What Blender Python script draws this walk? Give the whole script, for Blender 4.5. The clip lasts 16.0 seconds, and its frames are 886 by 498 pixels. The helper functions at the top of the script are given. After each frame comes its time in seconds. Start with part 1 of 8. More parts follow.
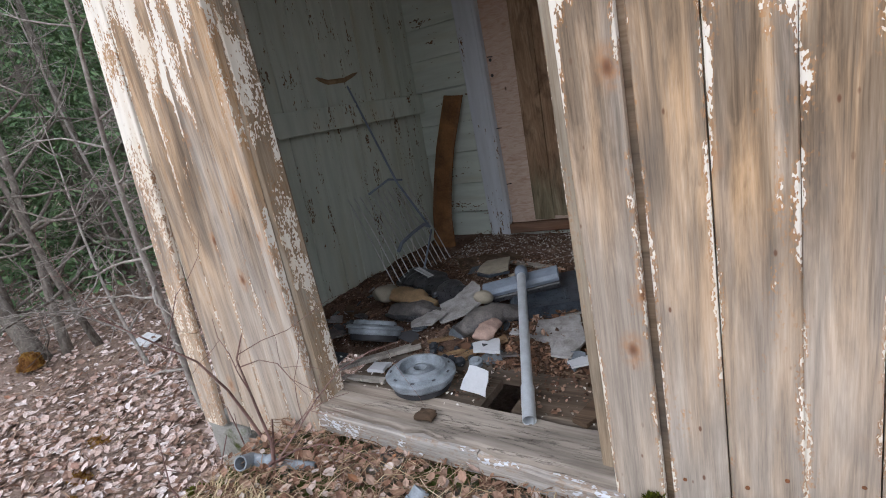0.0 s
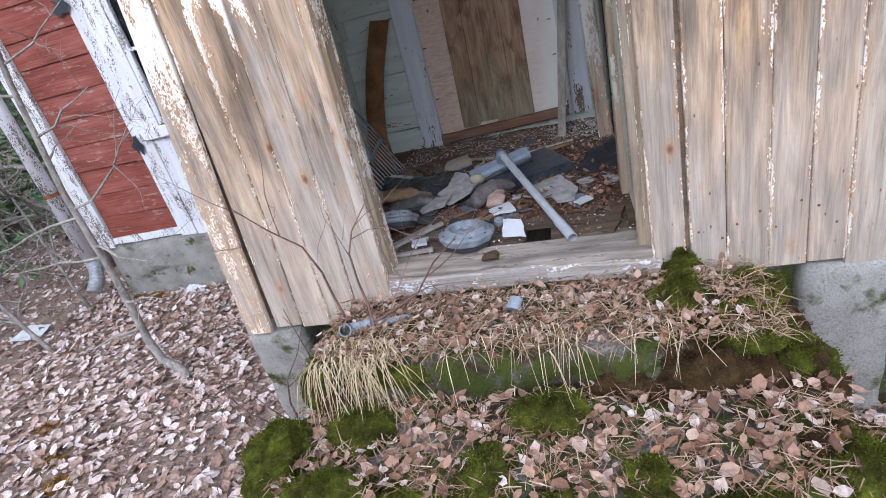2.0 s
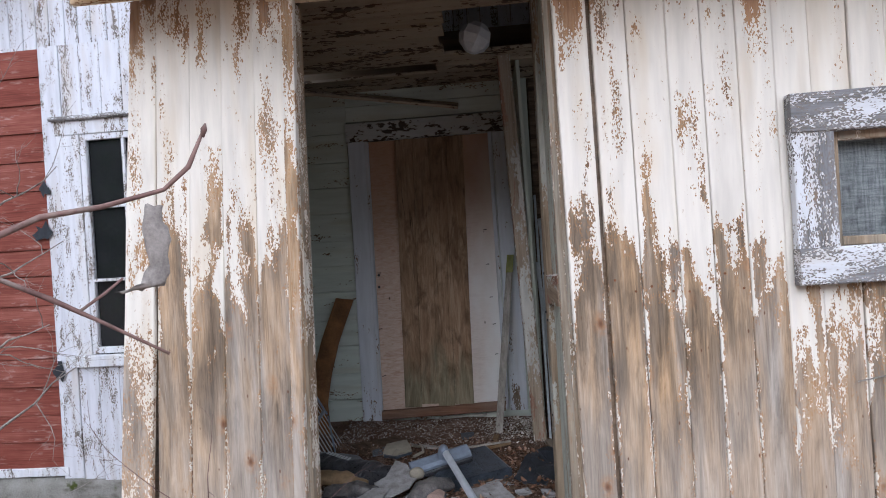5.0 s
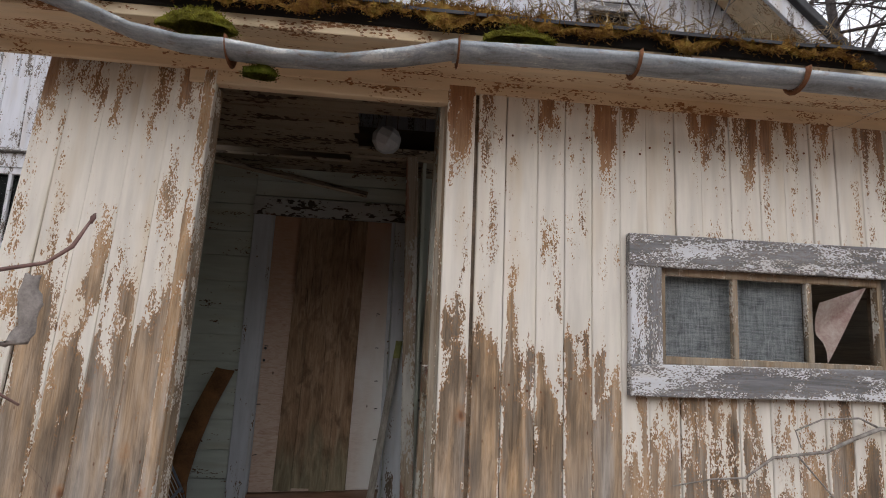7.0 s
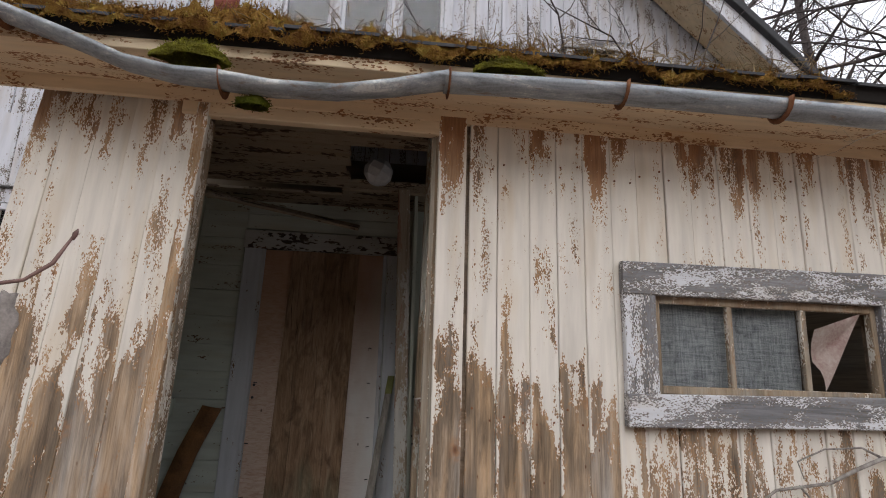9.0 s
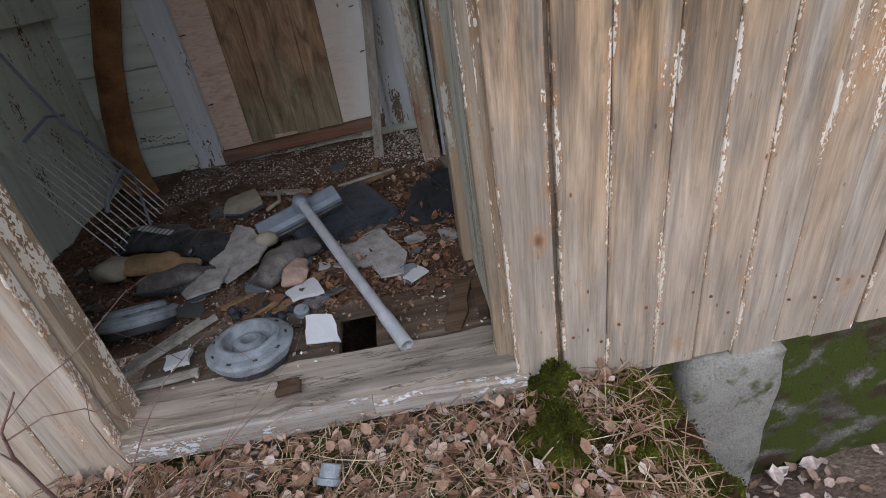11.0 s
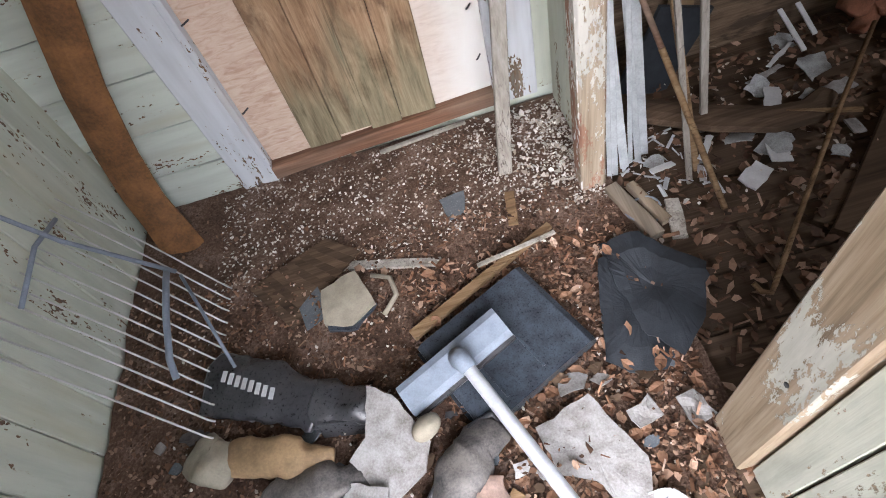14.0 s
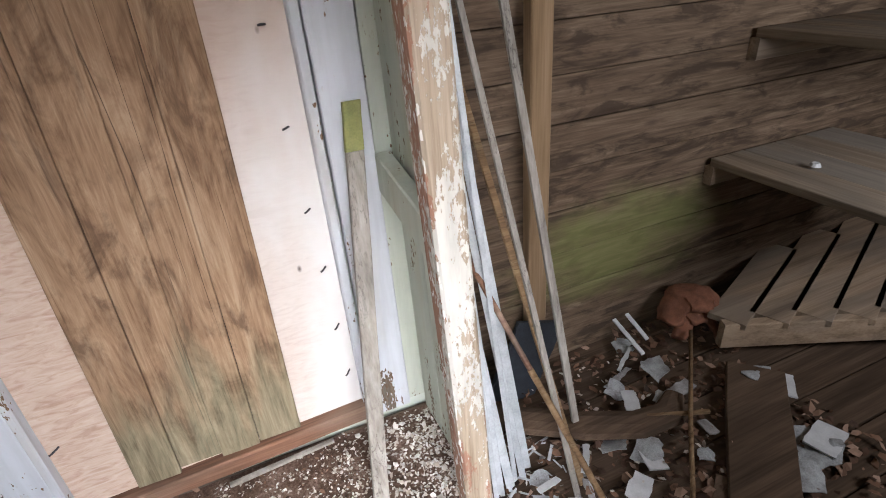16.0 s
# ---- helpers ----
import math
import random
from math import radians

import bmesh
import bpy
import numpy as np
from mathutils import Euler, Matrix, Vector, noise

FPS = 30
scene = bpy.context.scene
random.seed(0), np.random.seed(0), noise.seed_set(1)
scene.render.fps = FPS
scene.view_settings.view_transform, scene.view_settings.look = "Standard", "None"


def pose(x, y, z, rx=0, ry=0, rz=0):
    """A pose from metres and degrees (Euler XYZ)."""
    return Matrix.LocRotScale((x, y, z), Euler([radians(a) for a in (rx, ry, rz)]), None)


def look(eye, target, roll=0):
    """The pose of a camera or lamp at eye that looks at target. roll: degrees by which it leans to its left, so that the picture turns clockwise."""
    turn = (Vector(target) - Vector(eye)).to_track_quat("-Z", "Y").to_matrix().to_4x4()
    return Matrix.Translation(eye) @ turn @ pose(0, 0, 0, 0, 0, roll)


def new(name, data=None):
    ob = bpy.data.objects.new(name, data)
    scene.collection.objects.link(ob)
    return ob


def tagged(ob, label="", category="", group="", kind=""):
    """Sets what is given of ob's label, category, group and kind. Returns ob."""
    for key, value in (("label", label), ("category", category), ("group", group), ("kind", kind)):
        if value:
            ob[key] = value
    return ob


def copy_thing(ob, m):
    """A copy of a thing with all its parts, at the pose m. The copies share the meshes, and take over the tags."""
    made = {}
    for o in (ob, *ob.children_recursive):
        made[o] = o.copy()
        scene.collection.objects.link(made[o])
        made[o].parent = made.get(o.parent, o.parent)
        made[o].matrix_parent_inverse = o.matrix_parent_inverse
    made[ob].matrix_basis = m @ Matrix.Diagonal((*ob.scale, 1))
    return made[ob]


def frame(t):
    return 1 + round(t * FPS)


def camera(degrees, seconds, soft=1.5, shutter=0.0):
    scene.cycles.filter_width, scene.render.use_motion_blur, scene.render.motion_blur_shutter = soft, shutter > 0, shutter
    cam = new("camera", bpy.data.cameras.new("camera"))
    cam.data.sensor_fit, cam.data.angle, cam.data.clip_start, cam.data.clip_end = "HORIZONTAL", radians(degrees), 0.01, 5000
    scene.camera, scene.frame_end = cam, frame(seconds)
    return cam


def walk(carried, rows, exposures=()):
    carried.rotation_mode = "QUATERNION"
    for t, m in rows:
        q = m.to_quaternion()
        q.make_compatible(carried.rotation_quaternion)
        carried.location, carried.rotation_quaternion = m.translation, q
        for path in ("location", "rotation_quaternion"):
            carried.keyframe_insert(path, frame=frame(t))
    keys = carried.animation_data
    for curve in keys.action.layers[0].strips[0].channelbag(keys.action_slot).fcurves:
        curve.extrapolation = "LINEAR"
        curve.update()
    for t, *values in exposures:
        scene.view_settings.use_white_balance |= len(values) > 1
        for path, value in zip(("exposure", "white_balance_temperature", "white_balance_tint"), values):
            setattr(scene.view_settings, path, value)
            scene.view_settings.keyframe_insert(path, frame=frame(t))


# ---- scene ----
cam = camera(79.8, 16.0, soft=1.0)
PATH = [
    (0, (1.329, -0.983, 0.902), (0.209, 0.571, 0.327), -11.9),
    (0.5, (1.079, -1.224, 0.883), (0.036, 0.348, 0.219), -14.3),
    (1, (0.852, -1.423, 0.922), (-0.157, 0.106, 0.118), -16.2),
    (1.5, (0.785, -1.63, 0.919), (-0.084, -0.043, 0.065), -17.1),
    (2, (0.794, -1.702, 0.934), (0.248, 0.017, 0.07), -15.1),
    (2.5, (0.75, -1.718, 0.985), (0.279, 0.065, 0.212), -14.3),
    (3, (0.731, -1.717, 0.982), (0.247, 0.099, 0.297), -13.0),
    (3.5, (0.725, -1.717, 0.987), (0.235, 0.105, 0.324), -12.4),
    (4, (0.728, -1.712, 1.034), (0.255, 0.155, 0.494), -9.8),
    (4.5, (0.719, -1.766, 1.142), (0.426, 0.201, 0.929), -4.6),
    (5, (0.717, -1.818, 1.169), (0.532, 0.174, 1.152), -3.4),
    (5.2, (0.721, -1.849, 1.168), (0.57, 0.145, 1.214), -2.5),
    (7.3, (0.823, -1.979, 1.19), (1.021, -0.011, 1.484), 3.1),
    (7.5, (0.826, -1.979, 1.19), (1.049, -0.014, 1.485), 3.2),
    (8, (0.831, -1.974, 1.189), (1.071, -0.011, 1.484), 3.4),
    (8.5, (0.833, -1.968, 1.183), (1.069, -0.004, 1.479), 3.6),
    (9, (0.815, -1.958, 1.165), (0.99, -0.011, 1.59), 2.3),
    (9.5, (0.798, -1.886, 1.108), (0.942, 0.057, 1.557), 1.9),
    (9.7, (0.837, -1.797, 1.081), (1.018, 0.179, 1.334), -0.7),
    (11.8, (0.776, -0.47, 0.926), (0.775, 0.984, -0.447), -13.5),
    (12, (0.76, -0.385, 0.99), (0.757, 1.05, -0.397), -14.2),
    (12.5, (0.633, -0.236, 1.158), (0.675, 1.3, -0.122), -12.9),
    (13, (0.582, -0.065, 1.243), (0.683, 1.461, -0.046), -13.6),
    (13.5, (0.566, 0.123, 1.231), (0.634, 1.441, -0.272), -17.3),
    (14, (0.514, 0.237, 1.314), (0.415, 1.409, -0.304), -19.9),
    (14.5, (0.478, 0.311, 1.343), (0.401, 1.776, -0.017), -17.7),
    (15, (0.511, 0.35, 1.358), (0.752, 1.905, 0.122), -10.4),
    (15.5, (0.526, 0.368, 1.395), (1.021, 1.979, 0.319), -6.0),
    (16, (0.543, 0.419, 1.358), (1.19, 2.044, 0.388), -4.3),
]
EXPOSURE = [(0, 0.72, 6000, 13), (1.0, 0.9, 5750, 13), (2.0, 1.0, 5600, 15), (3.5, 0.9, 5550, 15), (4.0, 0.82, 5600, 15), (5.0, 0.64, 5750, 14), (7.3, -0.08, 6450, 14), (9.7, -0.08, 6450, 14), (11.8, 0.9, 5800, 14), (12.2, 1.2, 6000, 15), (12.5, 1.35, 6200, 16), (13.0, 1.85, 6200, 16), (13.5, 2.35, 6050, 15), (14.0, 2.65, 6200, 15), (14.5, 2.82, 6200, 15), (15.0, 3.0, 6050, 14), (15.5, 3.05, 6150, 14), (16.0, 3.0, 6150, 14)]
walk(cam, [(t, look(eye, target, roll)) for t, eye, target, roll in PATH], EXPOSURE)

# ---- light ----
world = bpy.data.worlds.new("overcast_sky")
scene.world = world
world.use_nodes = True
wt = world.node_tree
sky = wt.nodes.new("ShaderNodeTexSky")
sky.sky_type, sky.sun_disc = "NISHITA", False
sky.sun_elevation, sky.sun_rotation = radians(28), radians(189)
sky.dust_density, sky.air_density, sky.ozone_density = 4.0, 1.0, 1.0
soft_sky = wt.nodes.new("ShaderNodeHueSaturation")
soft_sky.inputs["Saturation"].default_value = 0.3
wt.links.new(sky.outputs[0], soft_sky.inputs["Color"])
veil = wt.nodes.new("ShaderNodeMix")
veil.data_type = "RGBA"
veil.inputs[0].default_value = 0.82
veil.inputs[7].default_value = (8.0, 8.3, 8.7, 1.0)
wt.links.new(soft_sky.outputs[0], veil.inputs[6])
wt.links.new(veil.outputs[2], wt.nodes["Background"].inputs["Color"])
wt.nodes["Background"].inputs["Strength"].default_value = 0.205
sun = new("sun", bpy.data.lights.new("sun", "SUN"))
window_light = new("window_light", bpy.data.lights.new("window_light", "AREA"))
window_light.data.shape, window_light.data.size, window_light.data.size_y = "RECTANGLE", 0.9, 0.34
window_light.data.energy = 2.6
window_light.matrix_world = look((2.26, 0.085, 1.28), (2.26, 1.0, 1.28))
sun.data.energy, sun.data.angle, sun.data.color = 0.65, radians(50), (1.0, 0.97, 0.94)
sun.matrix_world = look((-1.3, -8, 4.3), (0, 0, 0))


# ---- materials ----
class Surface:
    """A node material, built step by step. grain: coordinates shifted from piece to piece; place: unshifted."""

    def __init__(s, name, rough=0.8, metal=0.0, spec=0.3, vary=True):
        s.m = bpy.data.materials.new(name)
        s.m.use_nodes = True
        s.t = s.m.node_tree
        s.b = s.t.nodes["Principled BSDF"]
        s.b.inputs["Roughness"].default_value = rough
        s.b.inputs["Metallic"].default_value = metal
        s.b.inputs["Specular IOR Level"].default_value = spec
        s.place = s.add("ShaderNodeTexCoord").outputs["Object"]
        s.random = s.add("ShaderNodeObjectInfo").outputs["Random"]
        s.island = s.add("ShaderNodeNewGeometry").outputs["Random Per Island"]
        s.grain = s.place
        if vary:
            m = s.add("ShaderNodeVectorMath")
            m.operation = "MULTIPLY_ADD"
            s.t.links.new(s.random, m.inputs[0])
            m.inputs[1].default_value = (31.0, 17.0, 9.0)
            s.t.links.new(s.place, m.inputs[2])
            s.grain = m.outputs[0]

    def add(s, kind):
        return s.t.nodes.new(kind)

    def put(s, socket, v):
        if isinstance(v, bpy.types.NodeSocket):
            s.t.links.new(v, socket)
        else:
            socket.default_value = v

    def noise(s, scale, detail=3, rough=0.55, distort=0.0, co=None):
        m = s.add("ShaderNodeVectorMath")
        m.operation = "MULTIPLY"
        s.put(m.inputs[0], co or s.grain)
        m.inputs[1].default_value = scale if isinstance(scale, tuple) else (scale,) * 3
        n = s.add("ShaderNodeTexNoise")
        s.put(n.inputs["Vector"], m.outputs[0])
        for key, v in (("Scale", 1.0), ("Detail", detail), ("Roughness", rough), ("Distortion", distort)):
            n.inputs[key].default_value = v
        return n.outputs[0]

    def cells(s, scale, out="Distance", co=None):
        m = s.add("ShaderNodeVectorMath")
        m.operation = "MULTIPLY"
        s.put(m.inputs[0], co or s.grain)
        m.inputs[1].default_value = scale if isinstance(scale, tuple) else (scale,) * 3
        n = s.add("ShaderNodeTexVoronoi")
        s.put(n.inputs["Vector"], m.outputs[0])
        n.inputs["Scale"].default_value = 1.0
        return n.outputs[out]

    def axis(s, which):
        n = s.add("ShaderNodeSeparateXYZ")
        s.put(n.inputs[0], s.place)
        return n.outputs[which]

    def math(s, op, a, b=0.0, c=None):
        n = s.add("ShaderNodeMath")
        n.operation = op
        s.put(n.inputs[0], a)
        s.put(n.inputs[1], b)
        if c is not None:
            s.put(n.inputs[2], c)
        return n.outputs[0]

    def span(s, v, lo, hi, a=0.0, b=1.0):
        n = s.add("ShaderNodeMapRange")
        s.put(n.inputs[0], v)
        for k, x in zip((1, 2, 3, 4), (lo, hi, a, b)):
            n.inputs[k].default_value = x
        return n.outputs[0]

    def ramp(s, f, *stops):
        n = s.add("ShaderNodeValToRGB")
        s.put(n.inputs[0], f)
        e = n.color_ramp.elements
        while len(e) < len(stops):
            e.new(0.5)
        for k, (p, c) in zip(e, stops):
            k.position, k.color = p, (*c, 1.0)
        return n.outputs[0]

    def mix(s, f, a, b, mode="MIX"):
        n = s.add("ShaderNodeMix")
        n.data_type, n.blend_type = "RGBA", mode
        s.put(n.inputs[0], f)
        for socket, v in ((n.inputs[6], a), (n.inputs[7], b)):
            s.put(socket, (*v, 1.0) if isinstance(v, tuple) else v)
        return n.outputs[2]

    def done(s, colour, height=None, strength=0.5, distance=0.004, rough=None):
        s.put(s.b.inputs["Base Color"], (*colour, 1.0) if isinstance(colour, tuple) else colour)
        if rough is not None:
            s.put(s.b.inputs["Roughness"], rough)
        if height is not None:
            n = s.add("ShaderNodeBump")
            n.inputs["Strength"].default_value, n.inputs["Distance"].default_value = strength, distance
            s.put(n.inputs["Height"], height)
            s.t.links.new(n.outputs[0], s.b.inputs["Normal"])
        return s.m


def long_scale(axis, across, along):
    return tuple(along if k == axis else across for k in range(3))


def wood(name, dark, mid, light, axis=2, rough=0.85, stain=0.5, grey=None, cracks=0.0):
    """Bare wood with grain along an axis, streaks, stains and open cracks."""
    s = Surface(name, rough, spec=0.2)
    fine = s.noise(long_scale(axis, 170, 5), 4, 0.6)
    streak = s.noise(long_scale(axis, 26, 0.9), 3, 0.6, 0.4)
    blot = s.noise(long_scale(axis, 5, 1.3), 3)
    tone = s.math("ADD", s.math("MULTIPLY", fine, 0.35), s.math("MULTIPLY", streak, 0.65))
    col = s.ramp(tone, (0.3, dark), (0.5, mid), (0.7, light))
    if grey:
        col = s.mix(s.span(blot, 0.42, 0.62), col, s.ramp(tone, (0.3, tuple(0.5 * v for v in grey)), (0.65, grey)))
    col = s.mix(s.math("MULTIPLY", s.span(s.noise(long_scale(axis, 9, 1.7), 4), 0.5, 0.75), stain), col, tuple(0.35 * v for v in dark))
    col = s.mix(s.span(s.random, 0, 1, 0.0, 0.3), col, tuple(0.75 * v for v in mid))
    if cracks:
        split = s.span(s.math("ABSOLUTE", s.math("SUBTRACT", s.noise(long_scale(axis, 36, 2.2), 4, 0.65), 0.5)), 0.0, 0.014, 1.0, 0.0)
        split = s.math("MULTIPLY", s.math("MULTIPLY", split, cracks), s.span(s.noise(long_scale(axis, 7, 3), 3), 0.42, 0.56))
        col = s.mix(split, col, tuple(0.3 * v for v in dark))
        return s.done(col, s.math("SUBTRACT", tone, split), 0.8, 0.006)
    return s.done(col, tone, 0.6, 0.003)


def flaked(name, axis=2, paint=(0.76, 0.71, 0.625), cover=0.5, low=None, lo=0.0, hi=1.0, woods=None, flake=230, top=None, seams=0.0, mould=0.0, shelter=None):
    """Old paint flaking off bare wood in small chips. cover: how much paint is left; low: how much is left below the height lo;
    top: height above which rain has taken it off in patches; seams: paint that clings along the edges of the boards;
    mould: black streaks that run down the bare wood; shelter: (x, low, high), paint kept under a sill from x onwards."""
    s = Surface(name, 0.75, spec=0.25)
    dark, warm, pale, grey = woods or ((0.085, 0.06, 0.042), (0.47, 0.31, 0.175), (0.60, 0.46, 0.32), (0.46, 0.40, 0.34))
    fine = s.noise(long_scale(axis, 260, 9), 5, 0.7)
    streak = s.noise(long_scale(axis, 24, 1.5), 4, 0.65, 1.0)
    blot = s.noise(long_scale(axis, 8, 1.0), 4, 0.6)
    tone = s.math("ADD", s.math("MULTIPLY", fine, 0.45), s.math("MULTIPLY", streak, 0.55))
    col = s.ramp(tone, (0.30, tuple(0.4 * v for v in warm)), (0.5, warm), (0.68, pale))
    greyed = s.ramp(tone, (0.28, tuple(0.4 * v for v in grey)), (0.6, grey))
    col = s.mix(s.span(blot, 0.47, 0.63), col, greyed)
    dirt = s.span(s.noise(long_scale(axis, 10, 2.4), 4, 0.55, 0.6), 0.50, 0.70)
    col = s.mix(s.math("MULTIPLY", dirt, 0.7), col, dark)
    col = s.mix(s.span(s.random, 0, 1, 0.0, 0.35), col, s.ramp(tone, (0.34, tuple(0.3 * v for v in grey)), (0.6, tuple(0.8 * v for v in grey))))
    if mould:
        run = s.noise(long_scale(axis, 22, 2.4), 5, 0.68, 0.6)
        wide = s.noise((3.2, 3.2, 1.7), 3, 0.5, co=s.place)
        film = s.span(s.math("ADD", s.math("MULTIPLY", run, 0.5), s.math("MULTIPLY", wide, 0.5)), 0.455, 0.56)
        col = s.mix(s.math("MULTIPLY", film, mould), col, s.ramp(tone, (0.35, (0.035, 0.03, 0.025)), (0.65, (0.16, 0.125, 0.09))))
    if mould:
        # bare wood turns greyer towards the foot of the wall
        low_grey = s.span(s.math("ADD", s.axis(2), s.span(s.noise((5.0, 5.0, 1.2), 3, co=s.place), 0.3, 0.7, -0.3, 0.3)), 0.1, 0.75, 0.6, 0.0)
        col = s.mix(low_grey, col, s.ramp(tone, (0.3, tuple(0.5 * v for v in grey)), (0.62, tuple(1.1 * v for v in grey))))
        speck = s.math("MULTIPLY", s.span(s.cells(long_scale(axis, 34, 15)), 0.07, 0.12, 0.85, 0.0), s.span(s.noise(6, 3), 0.46, 0.58))
        col = s.mix(speck, col, (0.12, 0.05, 0.025))
    knot = s.cells(long_scale(axis, 6, 3.6))
    col = s.mix(s.math("MULTIPLY", s.span(knot, 0.05, 0.19, 0.75, 0.0), s.span(s.noise(60, 4), 0.3, 0.6)), col, (0.36, 0.18, 0.08))
    col = s.mix(s.span(knot, 0.03, 0.085, 0.9, 0.0), col, (0.13, 0.055, 0.026))
    # paint that is left: chip by chip
    n = s.add("ShaderNodeAttribute")
    n.attribute_name = "across"
    edge = s.span(s.math("ABSOLUTE", n.outputs["Fac"]), 0.72, 1.0)
    patch = s.noise(long_scale(axis, 15, 3.4), 4, 0.62, co=s.grain)
    spread = s.noise(long_scale(axis, 5, 1.3), 3, 0.5, co=s.place)
    keep = s.math("ADD", s.span(patch, 0.3, 0.7, -0.42, 0.42), cover)
    z = s.axis(2)
    if low is not None:
        wob = s.math("ADD", z, s.math("ADD", s.span(spread, 0.3, 0.7, -0.16, 0.16), s.span(patch, 0.3, 0.7, -0.2, 0.2)))
        keep = s.math("ADD", keep, s.span(wob, lo, hi, low - cover, 0.0))
    if shelter:
        under = s.math("MULTIPLY", s.span(s.axis(0), shelter[0], shelter[0] + 0.06), s.span(s.math("ADD", z, s.span(patch, 0.3, 0.7, -0.2, 0.2)), shelter[1], shelter[2]))
        keep = s.math("ADD", keep, s.math("MULTIPLY", under, s.span(s.math("SUBTRACT", 1.0, s.span(z, 0.9, 1.2)), 0, 1, 0.0, 0.62)))
    if top is not None:
        gone = s.span(s.math("ADD", z, s.span(s.noise((4.5, 4.5, 1.2), 3, co=s.place), 0.35, 0.65, -0.34, 0.2)), top, top + 0.3)
        keep = s.math("SUBTRACT", keep, s.math("MULTIPLY", gone, 0.75))
        col = s.mix(s.math("MULTIPLY", gone, 0.85), col, s.ramp(tone, (0.35, (0.20, 0.088, 0.04)), (0.62, (0.42, 0.21, 0.10))))
    if seams:
        keep = s.math("ADD", keep, s.math("MULTIPLY", edge, s.span(s.noise(long_scale(axis, 7, 5.5), 4, 0.65), 0.40, 0.54, 0.0, seams)))
    chip = s.cells(long_scale(axis, flake, flake * 0.55), "Color")
    chip2 = s.cells(long_scale(axis, flake * 0.3, flake * 0.11), "Color")
    crackle = s.noise(long_scale(axis, flake * 0.28, flake * 0.12), 4, 0.75)
    pick = s.math("ADD", s.math("ADD", s.math("MULTIPLY", chip, 0.62), s.math("MULTIPLY", chip2, 0.2)), s.span(crackle, 0.3, 0.7, 0.0, 0.26))
    left = s.math("SUBTRACT", keep, pick)
    mask = s.span(left, -0.01, 0.01)
    tint = s.mix(s.span(s.noise(long_scale(axis, 26, 3), 3), 0.4, 0.75), paint, tuple(0.82 * v for v in paint))
    tint = s.mix(s.math("MULTIPLY", s.span(s.noise(long_scale(axis, 9, 1.5), 3), 0.52, 0.74), 0.6), tint, tuple(a * b for a, b in zip(paint, (0.82, 0.72, 0.58))))
    tint = s.mix(s.span(left, 0.0, 0.1, 0.35, 0.0), tint, tuple(a * b for a, b in zip(paint, (0.72, 0.58, 0.42))))
    rim = s.span(left, -0.3, -0.02)
    col = s.mix(s.math("MULTIPLY", rim, 0.75), col, s.ramp(tone, (0.34, tuple(a * b for a, b in zip(warm, (0.5, 0.38, 0.28)))), (0.62, tuple(a * b for a, b in zip(warm, (1.0, 0.78, 0.56))))))
    col = s.mix(mask, col, tint)
    h = s.math("ADD", s.math("MULTIPLY", mask, 0.8), s.math("MULTIPLY", tone, 0.6))
    return s.done(col, h, 0.7, 0.003)


def plain(name, colour, rough=0.6, metal=0.0, vary=0.25, scale=18.0, bump=0.2, spec=0.3, second=None):
    """One material with soft mottling at two scales and fine relief."""
    s = Surface(name, rough, metal, spec)
    big, small = s.noise(scale, 4), s.noise(scale * 9, 4, 0.65)
    f = s.math("ADD", s.math("MULTIPLY", big, 0.6), s.math("MULTIPLY", small, 0.4))
    dark = second or tuple(v * (1 - 2.2 * vary) for v in colour)
    col = s.ramp(f, (0.35, dark), (0.62, colour))
    return s.done(col, f, bump, 0.004, s.span(small, 0.3, 0.7, min(1, rough * 0.85), min(1, rough * 1.15)))


DRAB = ((0.07, 0.065, 0.06), (0.20, 0.18, 0.165), (0.30, 0.285, 0.27), (0.27, 0.27, 0.27))
PALE_ASH = ((0.10, 0.10, 0.10), (0.22, 0.22, 0.225), (0.33, 0.33, 0.335), (0.28, 0.28, 0.29))
BROWNS = ((0.06, 0.04, 0.03), (0.17, 0.11, 0.07), (0.25, 0.17, 0.11), (0.2, 0.19, 0.16))
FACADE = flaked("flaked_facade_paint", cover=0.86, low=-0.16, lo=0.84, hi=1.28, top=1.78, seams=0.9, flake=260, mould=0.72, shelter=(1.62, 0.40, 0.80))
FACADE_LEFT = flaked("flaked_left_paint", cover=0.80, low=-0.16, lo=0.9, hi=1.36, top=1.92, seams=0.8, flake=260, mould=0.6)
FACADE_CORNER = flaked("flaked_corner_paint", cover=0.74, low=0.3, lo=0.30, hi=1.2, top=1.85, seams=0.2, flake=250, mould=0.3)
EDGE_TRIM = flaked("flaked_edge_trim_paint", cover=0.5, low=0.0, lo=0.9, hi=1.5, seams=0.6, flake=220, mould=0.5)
TRIM = flaked("flaked_white_trim", cover=0.76, paint=(0.66, 0.67, 0.70), woods=DRAB, flake=200)
CASING_Z = flaked("flaked_grey_casing_upright", cover=0.45, paint=(0.66, 0.67, 0.69), woods=PALE_ASH, flake=280)
CASING_X = flaked("flaked_grey_casing_level", axis=0, cover=0.45, paint=(0.66, 0.67, 0.69), woods=PALE_ASH, flake=280)
EAVE = flaked("rusty_eave_paint", axis=0, cover=0.82, paint=(0.78, 0.63, 0.43), woods=((0.10, 0.05, 0.03), (0.38, 0.19, 0.085), (0.48, 0.29, 0.16), (0.42, 0.31, 0.21)), flake=170)
